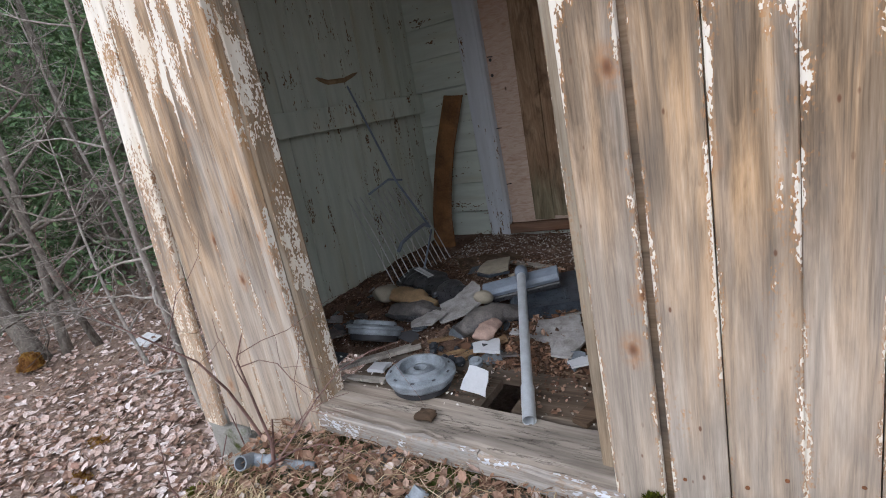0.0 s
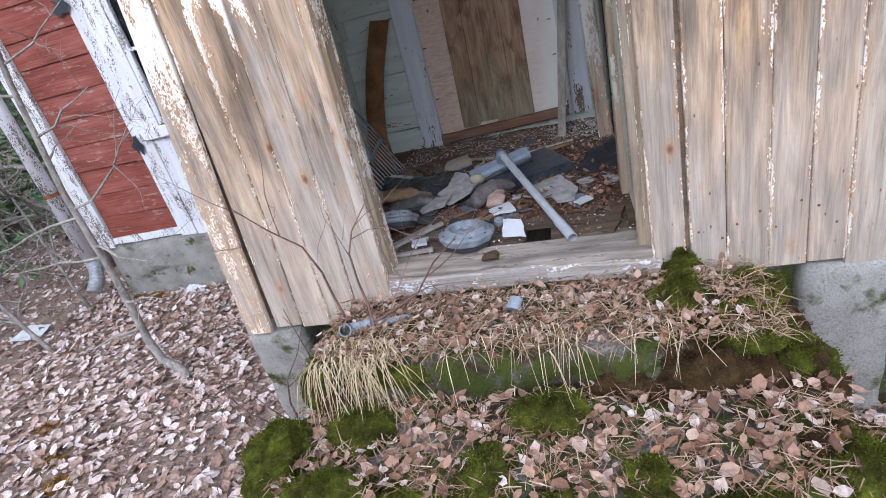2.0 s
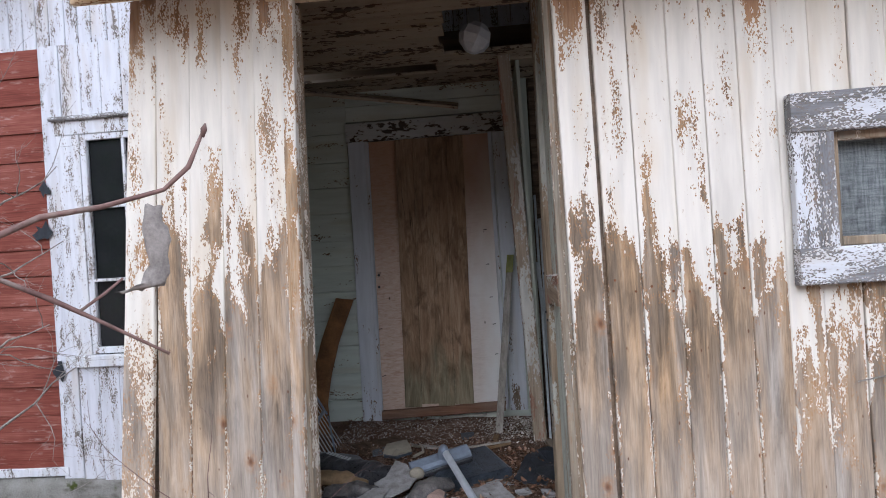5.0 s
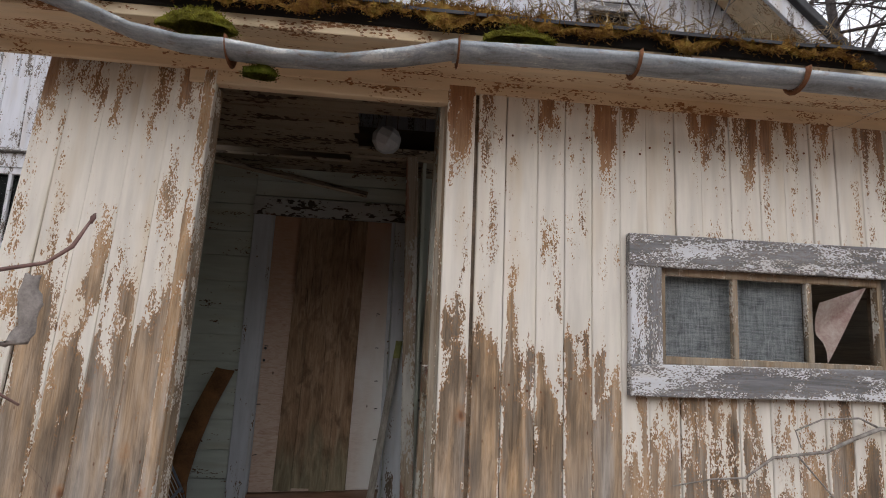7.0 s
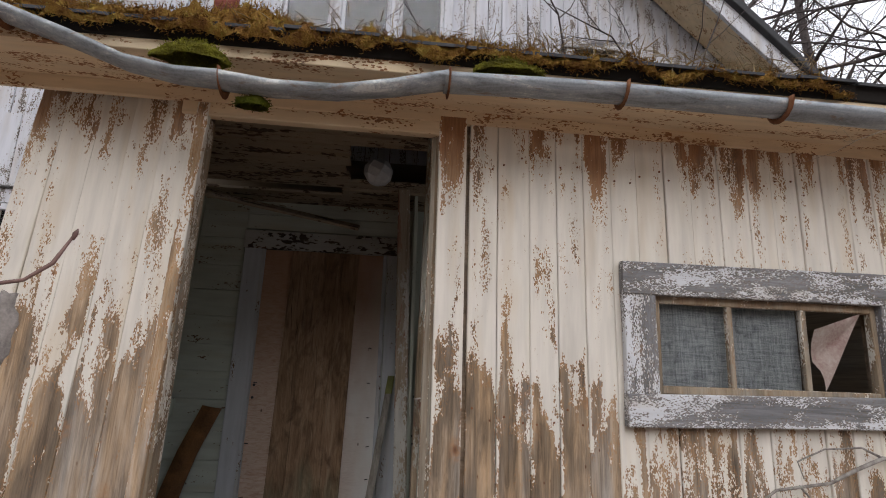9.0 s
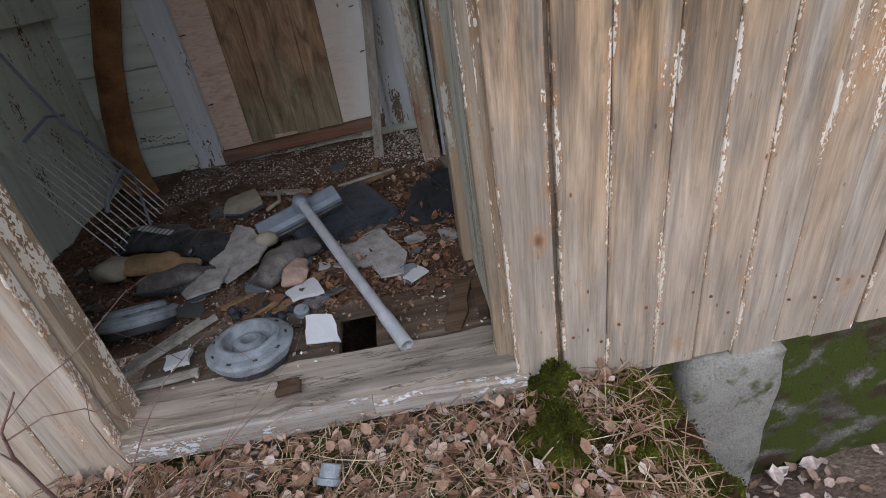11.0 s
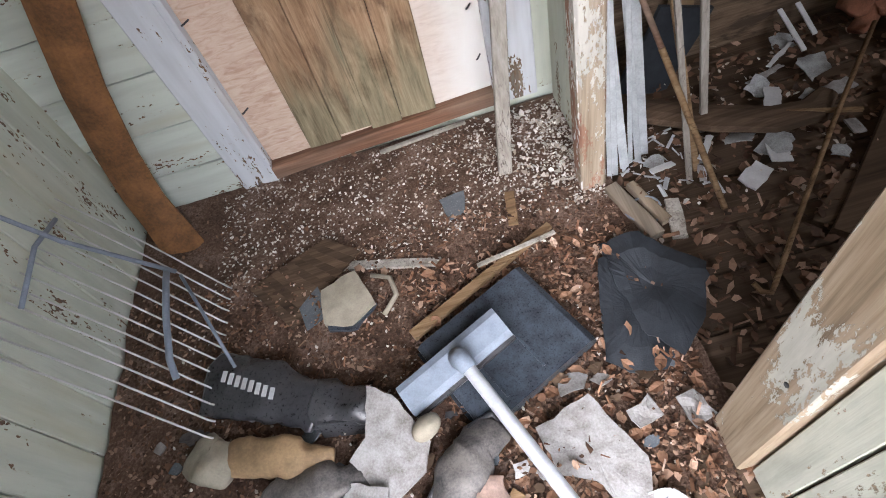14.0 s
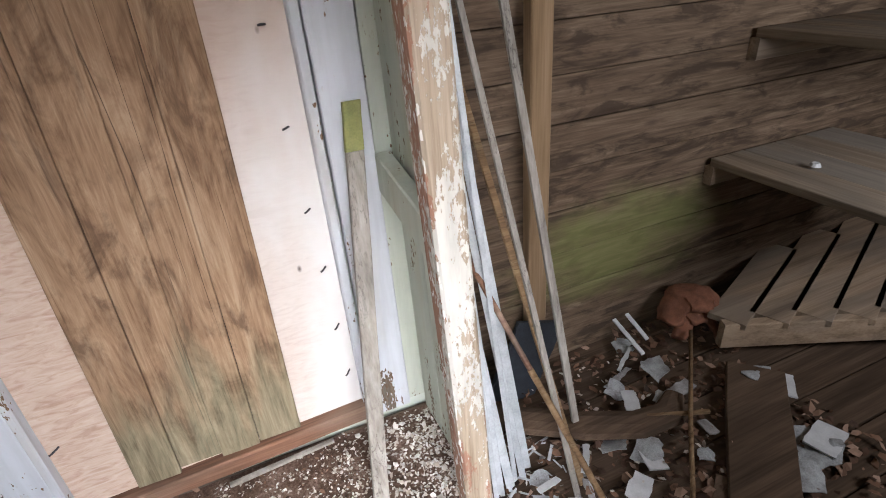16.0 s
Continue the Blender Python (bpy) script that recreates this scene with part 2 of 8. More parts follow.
HOUSE_WHITE = flaked("white_house_boards", cover=0.78, paint=(0.62, 0.63, 0.67), woods=DRAB, flake=200)
GREEN_Z = flaked("pale_green_paint_upright", cover=0.94, paint=(0.49, 0.525, 0.45), woods=BROWNS, flake=170)
GREEN_X = flaked("pale_green_paint_level", axis=0, cover=0.98, paint=(0.54, 0.585, 0.525), woods=BROWNS, flake=170)


def layered(name, cover, primer, bead, woods, paint=(0.56, 0.55, 0.485), axis=2):
    """Two coats of old paint, worn through in long patches to red primer and to tan wood; thick paint clings to the arrises."""
    s = Surface(name, 0.75, spec=0.2)
    fine = s.noise(long_scale(axis, 150, 5), 4, 0.6)
    streak = s.noise(long_scale(axis, 22, 1.2), 3, 0.6, 0.4)
    tone = s.math("ADD", s.math("MULTIPLY", fine, 0.4), s.math("MULTIPLY", streak, 0.6))
    col = s.ramp(tone, (0.33, woods[0]), (0.5, woods[1]), (0.66, woods[2]))
    big = s.noise(long_scale(axis, 11, 2.6), 3, 0.5)
    rag = s.noise(long_scale(axis, 80, 30), 5, 0.75)
    wear = s.math("ADD", s.math("MULTIPLY", big, 0.58), s.math("MULTIPLY", rag, 0.42))
    other = s.math("ADD", s.math("MULTIPLY", s.noise(long_scale(axis, 9, 2.0), 3), 0.75), s.math("MULTIPLY", rag, 0.25))
    red = s.span(other, 0.5 + 0.25 * (0.5 - primer), 0.515 + 0.25 * (0.5 - primer))
    col = s.mix(s.math("MULTIPLY", red, 0.85), col, s.ramp(tone, (0.35, (0.20, 0.095, 0.062)), (0.62, (0.34, 0.175, 0.12))))
    coat = s.span(wear, 0.5 + 0.25 * (0.5 - cover), 0.508 + 0.25 * (0.5 - cover))
    shade = s.mix(s.span(s.noise(long_scale(axis, 30, 5), 4), 0.4, 0.7), paint, tuple(0.72 * v for v in paint))
    col = s.mix(coat, col, shade)
    n = s.add("ShaderNodeAttribute")
    n.attribute_name = "across"
    edge = s.span(s.math("ABSOLUTE", n.outputs["Fac"]), 0.55, 0.95)
    chip = s.span(s.math("ADD", s.math("MULTIPLY", edge, bead), s.math("MULTIPLY", s.cells(long_scale(axis, 160, 60), "Color"), 0.5)), 0.78, 0.8)
    col = s.mix(chip, col, (0.68, 0.66, 0.62))
    h = s.math("ADD", s.math("MULTIPLY", s.math("MAXIMUM", coat, chip), 0.7), s.math("MULTIPLY", tone, 0.6))
    return s.done(col, h, 0.7, 0.003)


TAN = ((0.13, 0.095, 0.06), (0.29, 0.22, 0.15), (0.40, 0.32, 0.235))
GREEN_RED = layered("green_over_red_paint", 0.72, 0.6, 0.2, TAN, (0.47, 0.475, 0.40))
RAIL = layered("worn_rail_paint", 0.3, 0.45, 0.2, ((0.12, 0.085, 0.055), (0.26, 0.19, 0.125), (0.36, 0.28, 0.2)), (0.50, 0.49, 0.42), axis=1)
POST = layered("worn_post_paint", 0.40, 0.45, 0.42, ((0.16, 0.12, 0.08), (0.33, 0.265, 0.195), (0.43, 0.36, 0.28)), (0.54, 0.525, 0.475))
TAN_POST = layered("tan_post_paint", 0.3, -0.1, 0.22, TAN, (0.47, 0.46, 0.40))
INNER_CASING = flaked("white_inner_casing_paint", cover=1.04, paint=(0.54, 0.565, 0.605), low=0.6, lo=-0.2, hi=0.02, woods=BROWNS, flake=170)
HEAD_CASING = flaked("peeled_head_casing_paint", axis=0, cover=0.66, paint=(0.44, 0.44, 0.42), woods=((0.02, 0.018, 0.016), (0.07, 0.05, 0.04), (0.11, 0.085, 0.065), (0.09, 0.08, 0.07)), flake=60)
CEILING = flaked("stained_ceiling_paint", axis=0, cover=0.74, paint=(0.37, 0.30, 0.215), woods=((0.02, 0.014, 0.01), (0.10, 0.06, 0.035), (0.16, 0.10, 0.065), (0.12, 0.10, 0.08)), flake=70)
JAMB = flaked("jamb_bare_wood", cover=0.06, seams=0.5, woods=((0.13, 0.095, 0.06), (0.34, 0.25, 0.165), (0.44, 0.35, 0.25), (0.36, 0.315, 0.25)))
SILL = wood("weathered_sill", (0.10, 0.075, 0.058), (0.29, 0.24, 0.195), (0.45, 0.395, 0.335), 0, stain=0.85, grey=(0.33, 0.285, 0.24), cracks=0.75)
SILL_PAINT = flaked("sill_worn_paint", axis=0, cover=0.26, flake=150, paint=(0.54, 0.56, 0.60), woods=((0.10, 0.08, 0.065), (0.30, 0.26, 0.225), (0.46, 0.42, 0.375), (0.40, 0.385, 0.365)))
FLOORWOOD = wood("dirty_floor_boards", (0.05, 0.034, 0.023), (0.13, 0.095, 0.068), (0.24, 0.19, 0.145), 0, stain=0.7, grey=(0.2, 0.17, 0.14))


def door_planks():
    s = Surface("brown_door_plank", 0.8, spec=0.2, vary=False)
    fine = s.noise((150.0, 150.0, 6.0), 4, 0.6)
    streak = s.noise((15.0, 15.0, 2.8), 5, 0.7, 1.6)
    tone = s.math("ADD", s.math("MULTIPLY", fine, 0.35), s.math("MULTIPLY", streak, 0.65))
    col = s.ramp(tone, (0.32, (0.125, 0.072, 0.04)), (0.5, (0.275, 0.175, 0.105)), (0.66, (0.39, 0.275, 0.18)))
    col = s.mix(s.span(s.noise((13.0, 13.0, 4.5), 5, 0.68, 0.8), 0.50, 0.66, 0.0, 0.75), col, (0.10, 0.06, 0.036))
    split = s.span(s.math("ABSOLUTE", s.math("SUBTRACT", s.noise((26.0, 26.0, 0.9), 2, 0.4), 0.5)), 0.0, 0.016, 1.0, 0.0)
    col = s.mix(s.math("MULTIPLY", split, s.span(s.noise((7.0, 7.0, 1.6), 2), 0.48, 0.6)), col, (0.03, 0.018, 0.011))
    damp = s.span(s.math("ADD", s.axis(2), s.span(s.noise((12.0, 12.0, 1.5), 3), 0.3, 0.7, -0.18, 0.18)), 0.22, 0.5, 0.75, 0.0)
    col = s.mix(damp, col, s.ramp(tone, (0.34, (0.09, 0.085, 0.05)), (0.62, (0.27, 0.25, 0.17))))
    return s.done(col, tone, 0.6, 0.004)


PLANK = door_planks()
RAWX = wood("raw_wall_planks", (0.13, 0.088, 0.054), (0.29, 0.21, 0.14), (0.41, 0.315, 0.225), 0, stain=0.5, grey=(0.24, 0.2, 0.16))


def store_planks():
    s = Surface("stained_store_planks", 0.85, spec=0.2)
    fine = s.noise((5.0, 150.0, 150.0), 4, 0.6)
    streak = s.noise((2.2, 20.0, 20.0), 4, 0.65, 1.6)
    tone = s.math("ADD", s.math("MULTIPLY", fine, 0.35), s.math("MULTIPLY", streak, 0.65))
    col = s.ramp(tone, (0.32, (0.05, 0.034, 0.022)), (0.5, (0.125, 0.086, 0.056)), (0.68, (0.21, 0.155, 0.105)))
    knot = s.cells((4.0, 9.0, 9.0))
    col = s.mix(s.span(knot, 0.04, 0.16, 0.85, 0.0), col, (0.06, 0.04, 0.03))
    col = s.mix(s.span(s.noise((4.5, 4.0, 16.0), 5, 0.65, 0.6), 0.50, 0.62, 0.0, 0.8), col, (0.045, 0.03, 0.02))
    off = s.math("ADD", s.math("POWER", s.math("MULTIPLY", s.math("SUBTRACT", s.axis(0), 1.75), 2.2), 2.0), s.math("POWER", s.math("MULTIPLY", s.math("SUBTRACT", s.axis(2), 0.42), 4.5), 2.0))
    algae = s.span(s.math("ADD", off, s.span(s.noise((5.0, 5.0, 9.0), 4, 0.6, co=s.place), 0.3, 0.7, -0.5, 0.5)), 0.1, 1.2, 0.55, 0.0)
    col = s.mix(algae, col, (0.17, 0.19, 0.06))
    return s.done(col, tone, 0.6, 0.004)


STOREPLANK = store_planks()
RAWY = wood("raw_shelf_planks", (0.10, 0.075, 0.05), (0.22, 0.17, 0.12), (0.34, 0.275, 0.2), 1, stain=0.4, grey=(0.26, 0.23, 0.19))
RAWZ = wood("raw_studs", (0.12, 0.075, 0.04), (0.27, 0.18, 0.10), (0.38, 0.27, 0.17), 2, stain=0.4)
LATH = wood("grey_lath", (0.16, 0.14, 0.12), (0.31, 0.285, 0.25), (0.45, 0.42, 0.38), 2, stain=0.5, cracks=0.6)
YELLOWSTICK = wood("yellowed_stick", (0.09, 0.052, 0.026), (0.22, 0.14, 0.075), (0.34, 0.245, 0.15), 0, stain=0.55, cracks=0.5)
THRESHOLD = wood("orange_threshold", (0.06, 0.032, 0.022), (0.22, 0.115, 0.072), (0.38, 0.25, 0.17), 0, stain=0.75, grey=(0.26, 0.2, 0.155))
ROTTEN = wood("rotten_dark_wood", (0.03, 0.02, 0.012), (0.085, 0.055, 0.035), (0.16, 0.11, 0.075), 0, stain=0.6)


def plywood():
    s = Surface("pinkish_plywood", 0.7, spec=0.25)
    wave = s.noise((14.0, 14.0, 55.0), 4, 0.6, 1.2)
    blot = s.noise((5.0, 5.0, 2.0), 3)
    col = s.ramp(wave, (0.3, (0.42, 0.285, 0.21)), (0.5, (0.53, 0.405, 0.325)), (0.7, (0.59, 0.48, 0.40)))
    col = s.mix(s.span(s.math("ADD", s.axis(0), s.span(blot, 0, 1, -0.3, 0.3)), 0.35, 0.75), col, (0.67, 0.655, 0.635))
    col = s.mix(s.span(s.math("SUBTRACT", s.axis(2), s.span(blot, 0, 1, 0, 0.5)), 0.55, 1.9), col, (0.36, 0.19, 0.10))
    col = s.mix(s.span(s.cells((9.0, 9.0, 5.0)), 0.03, 0.07, 0.8, 0.0), col, (0.04, 0.02, 0.01))
    return s.done(col, wave, 0.25, 0.003)


PLY = plywood()


def red_paint():
    s = Surface("faded_red_paint", 0.8, spec=0.2)
    g = s.noise((3.0, 60.0, 130.0), 4, 0.6)
    big = s.noise((2.2, 4.0, 9.0), 4)
    col = s.ramp(s.math("ADD", s.math("MULTIPLY", g, 0.45), s.math("MULTIPLY", big, 0.55)), (0.34, (0.085, 0.024, 0.017)), (0.48, (0.185, 0.054, 0.038)), (0.6, (0.26, 0.092, 0.068)), (0.72, (0.37, 0.19, 0.15)))
    bare = s.span(s.noise((5.0, 9.0, 26.0), 5, 0.7), 0.57, 0.70)
    col = s.mix(s.math("MULTIPLY", bare, 0.55), col, (0.5, 0.4, 0.36))
    col = s.mix(s.span(s.random, 0, 1, 0, 0.35), col, (0.16, 0.03, 0.018))
    return s.done(col, g, 0.5, 0.003)


RED = red_paint()


def concrete(name="rough_concrete", moss=0.0, dirt=1.0):
    s = Surface(name, 0.95, spec=0.15)
    grit, big = s.noise(130, 5, 0.7), s.noise(6, 4)
    pits = s.span(s.cells(70), 0.1, 0.35)
    col = s.ramp(s.math("ADD", s.math("MULTIPLY", grit, 0.5), s.math("MULTIPLY", big, 0.5)), (0.3, (0.12 * dirt, 0.115 * dirt, 0.10 * dirt)), (0.5, (0.26 * dirt, 0.25 * dirt, 0.225 * dirt)), (0.7, (0.37, 0.36, 0.33)))
    col = s.mix(s.span(s.noise((4.0, 4.0, 9.0), 4), 0.55 - moss, 0.75 - moss), col, (0.045, 0.032, 0.018))
    col = s.mix(s.span(s.noise(9, 4), 0.6 - moss, 0.7 - moss), col, (0.05, 0.062, 0.012))
    return s.done(col, s.math("ADD", s.math("MULTIPLY", grit, 0.7), s.math("MULTIPLY", pits, 0.5)), 0.9, 0.008)


CONCRETE, STEPSTONE = concrete(), concrete("mossy_step_concrete", 0.17, 0.5)


def soil():
    s = Surface("forest_soil", 0.95, spec=0.1, vary=False)
    f = s.math("ADD", s.math("MULTIPLY", s.noise(3, 4), 0.4), s.math("MULTIPLY", s.noise(55, 4, 0.7), 0.6))
    col = s.ramp(f, (0.3, (0.08, 0.055, 0.042)), (0.5, (0.2, 0.145, 0.115)), (0.66, (0.36, 0.28, 0.235)))
    return s.done(col, f, 0.9, 0.03)


SOIL = soil()


def leaf_colours(name, *stops, rough=0.75):
    s = Surface(name, rough, spec=0.2, vary=False)
    col = s.ramp(s.island, *stops)
    col = s.mix(s.span(s.noise(70, 3), 0.35, 0.7, 0.0, 0.4), col, (0.09, 0.06, 0.04))
    return s.done(col, s.noise(160, 3), 0.4, 0.002)


def moss_colours(name, *stops):
    s = Surface(name, 0.95, spec=0.08, vary=False)
    clump, fine = s.noise(16, 4, 0.6), s.noise(150, 4, 0.7)
    f = s.math("ADD", s.math("ADD", s.math("MULTIPLY", clump, 0.55), s.math("MULTIPLY", fine, 0.3)), s.math("MULTIPLY", s.island, 0.15))
    return s.done(s.ramp(f, *stops), s.math("ADD", fine, s.math("MULTIPLY", clump, 0.5)), 1.0, 0.02)


LEAVES = leaf_colours("fallen_leaves", (0.0, (0.2, 0.12, 0.085)), (0.2, (0.34, 0.225, 0.175)), (0.42, (0.51, 0.385, 0.33)), (0.7, (0.62, 0.51, 0.465)), (0.9, (0.72, 0.65, 0.62)), (1.0, (0.33, 0.16, 0.10)))
WARM_LEAVES = leaf_colours("tan_leaves_on_steps", (0.0, (0.10, 0.05, 0.033)), (0.25, (0.20, 0.105, 0.066)), (0.5, (0.32, 0.195, 0.135)), (0.75, (0.42, 0.295, 0.225)), (0.92, (0.55, 0.48, 0.44)), (1.0, (0.36, 0.16, 0.07)))
CRUMBS = leaf_colours("brown_rot_crumbs", (0.0, (0.03, 0.017, 0.012)), (0.35, (0.09, 0.046, 0.028)), (0.7, (0.2, 0.11, 0.068)), (1.0, (0.37, 0.25, 0.185)))
ROTLEAVES = leaf_colours("rotten_brown_leaves", (0.0, (0.07, 0.033, 0.02)), (0.4, (0.19, 0.095, 0.054)), (0.8, (0.32, 0.18, 0.115)), (1.0, (0.46, 0.33, 0.25)))
CHIPS = leaf_colours("paint_chips", (0.0, (0.4, 0.33, 0.27)), (0.5, (0.58, 0.53, 0.47)), (1.0, (0.72, 0.7, 0.66)))
STRAW = leaf_colours("dry_straw", (0.0, (0.3, 0.21, 0.11)), (0.5, (0.48, 0.38, 0.22)), (1.0, (0.58, 0.5, 0.34)))
NEEDLES = leaf_colours("fallen_needles", (0.0, (0.14, 0.075, 0.045)), (0.6, (0.30, 0.19, 0.12)), (1.0, (0.46, 0.36, 0.25)))
MOSS = moss_colours("green_moss", (0.3, (0.022, 0.018, 0.005)), (0.45, (0.07, 0.075, 0.010)), (0.58, (0.15, 0.175, 0.018)), (0.7, (0.24, 0.24, 0.04)))
GUTTERMOSS = moss_colours("yellow_gutter_moss", (0.3, (0.05, 0.042, 0.008)), (0.45, (0.16, 0.145, 0.02)), (0.58, (0.30, 0.29, 0.035)), (0.7, (0.42, 0.34, 0.06)))
BROWNMOSS = moss_colours("brown_dead_moss", (0.3, (0.022, 0.013, 0.007)), (0.45, (0.075, 0.045, 0.02)), (0.58, (0.13, 0.085, 0.032)), (0.72, (0.14, 0.14, 0.03)))
ROOFMOSS = moss_colours("rusty_roof_moss", (0.28, (0.05, 0.024, 0.012)), (0.42, (0.19, 0.085, 0.028)), (0.54, (0.36, 0.20, 0.045)), (0.66, (0.44, 0.33, 0.075)), (0.75, (0.30, 0.28, 0.08)))
FIR = leaf_colours("fir_needles", (0.0, (0.05, 0.10, 0.045)), (0.5, (0.105, 0.195, 0.085)), (1.0, (0.17, 0.28, 0.125)), rough=0.8)


def bark(name, dark, light, lichen=0.4):
    s = Surface(name, 0.9, spec=0.15)
    f = s.math("ADD", s.math("MULTIPLY", s.noise((40.0, 40.0, 14.0), 4, 0.65), 0.6), s.math("MULTIPLY", s.noise(6, 3), 0.4))
    col = s.ramp(f, (0.35, dark), (0.62, light))
    col = s.mix(s.math("MULTIPLY", s.span(s.noise(28, 4, 0.7), 0.55, 0.68), lichen), col, (0.36, 0.38, 0.32))
    return s.done(col, f, 0.8, 0.01)


BARK = bark("grey_bark", (0.06, 0.05, 0.042), (0.2, 0.175, 0.15))
TWIG = bark("lichen_twig", (0.12, 0.10, 0.088), (0.33, 0.30, 0.27), 0.9)
REDTWIG = bark("reddish_twig", (0.09, 0.05, 0.045), (0.24, 0.15, 0.13), 0.2)
DARKTWIG = bark("dark_crown_twigs", (0.035, 0.03, 0.03), (0.12, 0.10, 0.095), 0.1)



def old_zinc():
    s = Surface("dull_zinc", 0.55, 0.3, 0.4)
    bloom = s.noise((5.0, 26.0, 26.0), 5, 0.65, 0.8)
    fine = s.noise(120, 4, 0.7)
    col = s.ramp(s.math("ADD", s.math("MULTIPLY", bloom, 0.75), s.math("MULTIPLY", fine, 0.25)), (0.32, (0.13, 0.14, 0.145)), (0.48, (0.29, 0.315, 0.335)), (0.56, (0.36, 0.385, 0.40)), (0.62, (0.56, 0.57, 0.55)))
    col = s.mix(s.span(s.noise((9.0, 30.0, 30.0), 4, 0.7), 0.58, 0.68, 0.0, 0.7), col, (0.20, 0.12, 0.07))
    return s.done(col, fine, 0.15, 0.003)


ZINC = old_zinc()
RUST = plain("brown_rust", (0.24, 0.10, 0.045), 0.9, 0.0, 0.25, 30, 0.4)
ALU = plain("brushed_aluminium_tube", (0.60, 0.63, 0.67), 0.36, 0.45, 0.1, 25, 0.05)
ALU_STRIP = plain("grey_metal_strip", (0.47, 0.50, 0.52), 0.4, 0.2, 0.16, 20, 0.05)
GREYPLASTIC = plain("grey_blue_plastic", (0.20, 0.235, 0.29), 0.5, 0.0, 0.14, 25, 0.1)
BLACKPLASTIC = plain("dusty_black_plastic", (0.055, 0.068, 0.085), 0.3, 0.0, 0.15, 25, 0.15, second=(0.018, 0.021, 0.027))
RUBBER = plain("black_rubber", (0.05, 0.05, 0.054), 0.3, 0.0, 0.2, 14, 0.5, second=(0.012, 0.013, 0.016), spec=0.5)
MATBLACK = plain("black_roofing_felt", (0.03, 0.035, 0.043), 0.55, 0.0, 0.2, 30, 0.5)
LEATHER = plain("tan_leather", (0.33, 0.22, 0.12), 0.7, 0.0, 0.22, 16, 0.4)
GREYLEATHER = plain("grey_perished_leather", (0.15, 0.135, 0.125), 0.55, 0.0, 0.24, 20, 0.6, second=(0.025, 0.025, 0.028))
PINKLINING = plain("pinkish_lining", (0.40, 0.28, 0.23), 0.8, 0.0, 0.2, 20, 0.3)
CLOTH = plain("pale_felt", (0.31, 0.275, 0.215), 0.9, 0.0, 0.15, 25, 0.4)
SCRAPCLOTH = plain("stained_scrap_cloth", (0.40, 0.345, 0.30), 0.9, 0.0, 0.2, 9, 0.4, second=(0.22, 0.13, 0.115))
FIBRE = plain("grey_fibre_cement", (0.34, 0.33, 0.325), 0.85, 0.0, 0.2, 22, 0.6, second=(0.15, 0.135, 0.125))
CARD = plain("white_card", (0.46, 0.47, 0.49), 0.7, 0.0, 0.08, 12, 0.1)
CASTIRON = plain("grey_painted_iron", (0.25, 0.28, 0.31), 0.65, 0.1, 0.22, 25, 0.4)
DARKMETAL = plain("dark_iron", (0.05, 0.05, 0.055), 0.6, 0.3, 0.15, 25, 0.2)
BROWNSTRIP = plain("brown_linoleum", (0.25, 0.12, 0.048), 0.75, 0.0, 0.3, 12, 0.35, second=(0.095, 0.045, 0.02))
WIRE = plain("steel_wire", (0.50, 0.50, 0.495), 0.5, 0.0, 0.1, 40, 0.05)
WHITEPLASTIC = plain("dirty_white_plastic", (0.58, 0.59, 0.60), 0.55, 0.0, 0.12, 20, 0.2)
WRAP = plain("crumpled_grey_wrap", (0.42, 0.44, 0.45), 0.4, 0.0, 0.25, 26, 0.8, second=(0.16, 0.155, 0.15))
RAG = plain("orange_brown_rag", (0.24, 0.10, 0.058), 0.95, 0.0, 0.25, 30, 0.6)
DRYLEAF = plain("grey_dry_leaf", (0.36, 0.32, 0.29), 0.8, 0.0, 0.25, 30, 0.4)
DARKSLATE = plain("dark_slate_edge", (0.06, 0.06, 0.065), 0.7, 0.0, 0.2, 12, 0.3)
BLACKROT = plain("dark_roof_boards", (0.022, 0.018, 0.015), 0.95, 0.0, 0.2, 12, 0.3)
ALGAE = plain("green_algae_wood", (0.26, 0.27, 0.10), 0.9, 0.0, 0.2, 25, 0.4)
GLASSY = plain("smoked_glass_shard", (0.12, 0.135, 0.15), 0.25, 0.0, 0.15, 20, 0.05, spec=0.6)
FARWOOD = plain("far_wood", (0.035, 0.05, 0.03), 0.95, 0.0, 0.25, 0.6, 0.3)


def window_glass(name="dusty_window_glass", ior=1.3):
    s = Surface(name, 0.06, spec=0.5)
    s.b.inputs["Transmission Weight"].default_value = 1.0
    s.b.inputs["IOR"].default_value = ior
    return s.done((0.82, 0.85, 0.86), s.noise(6, 2), 0.03, 0.01)


GLASS, OLD_GLASS = window_glass(), window_glass("old_reflecting_glass", 1.42)


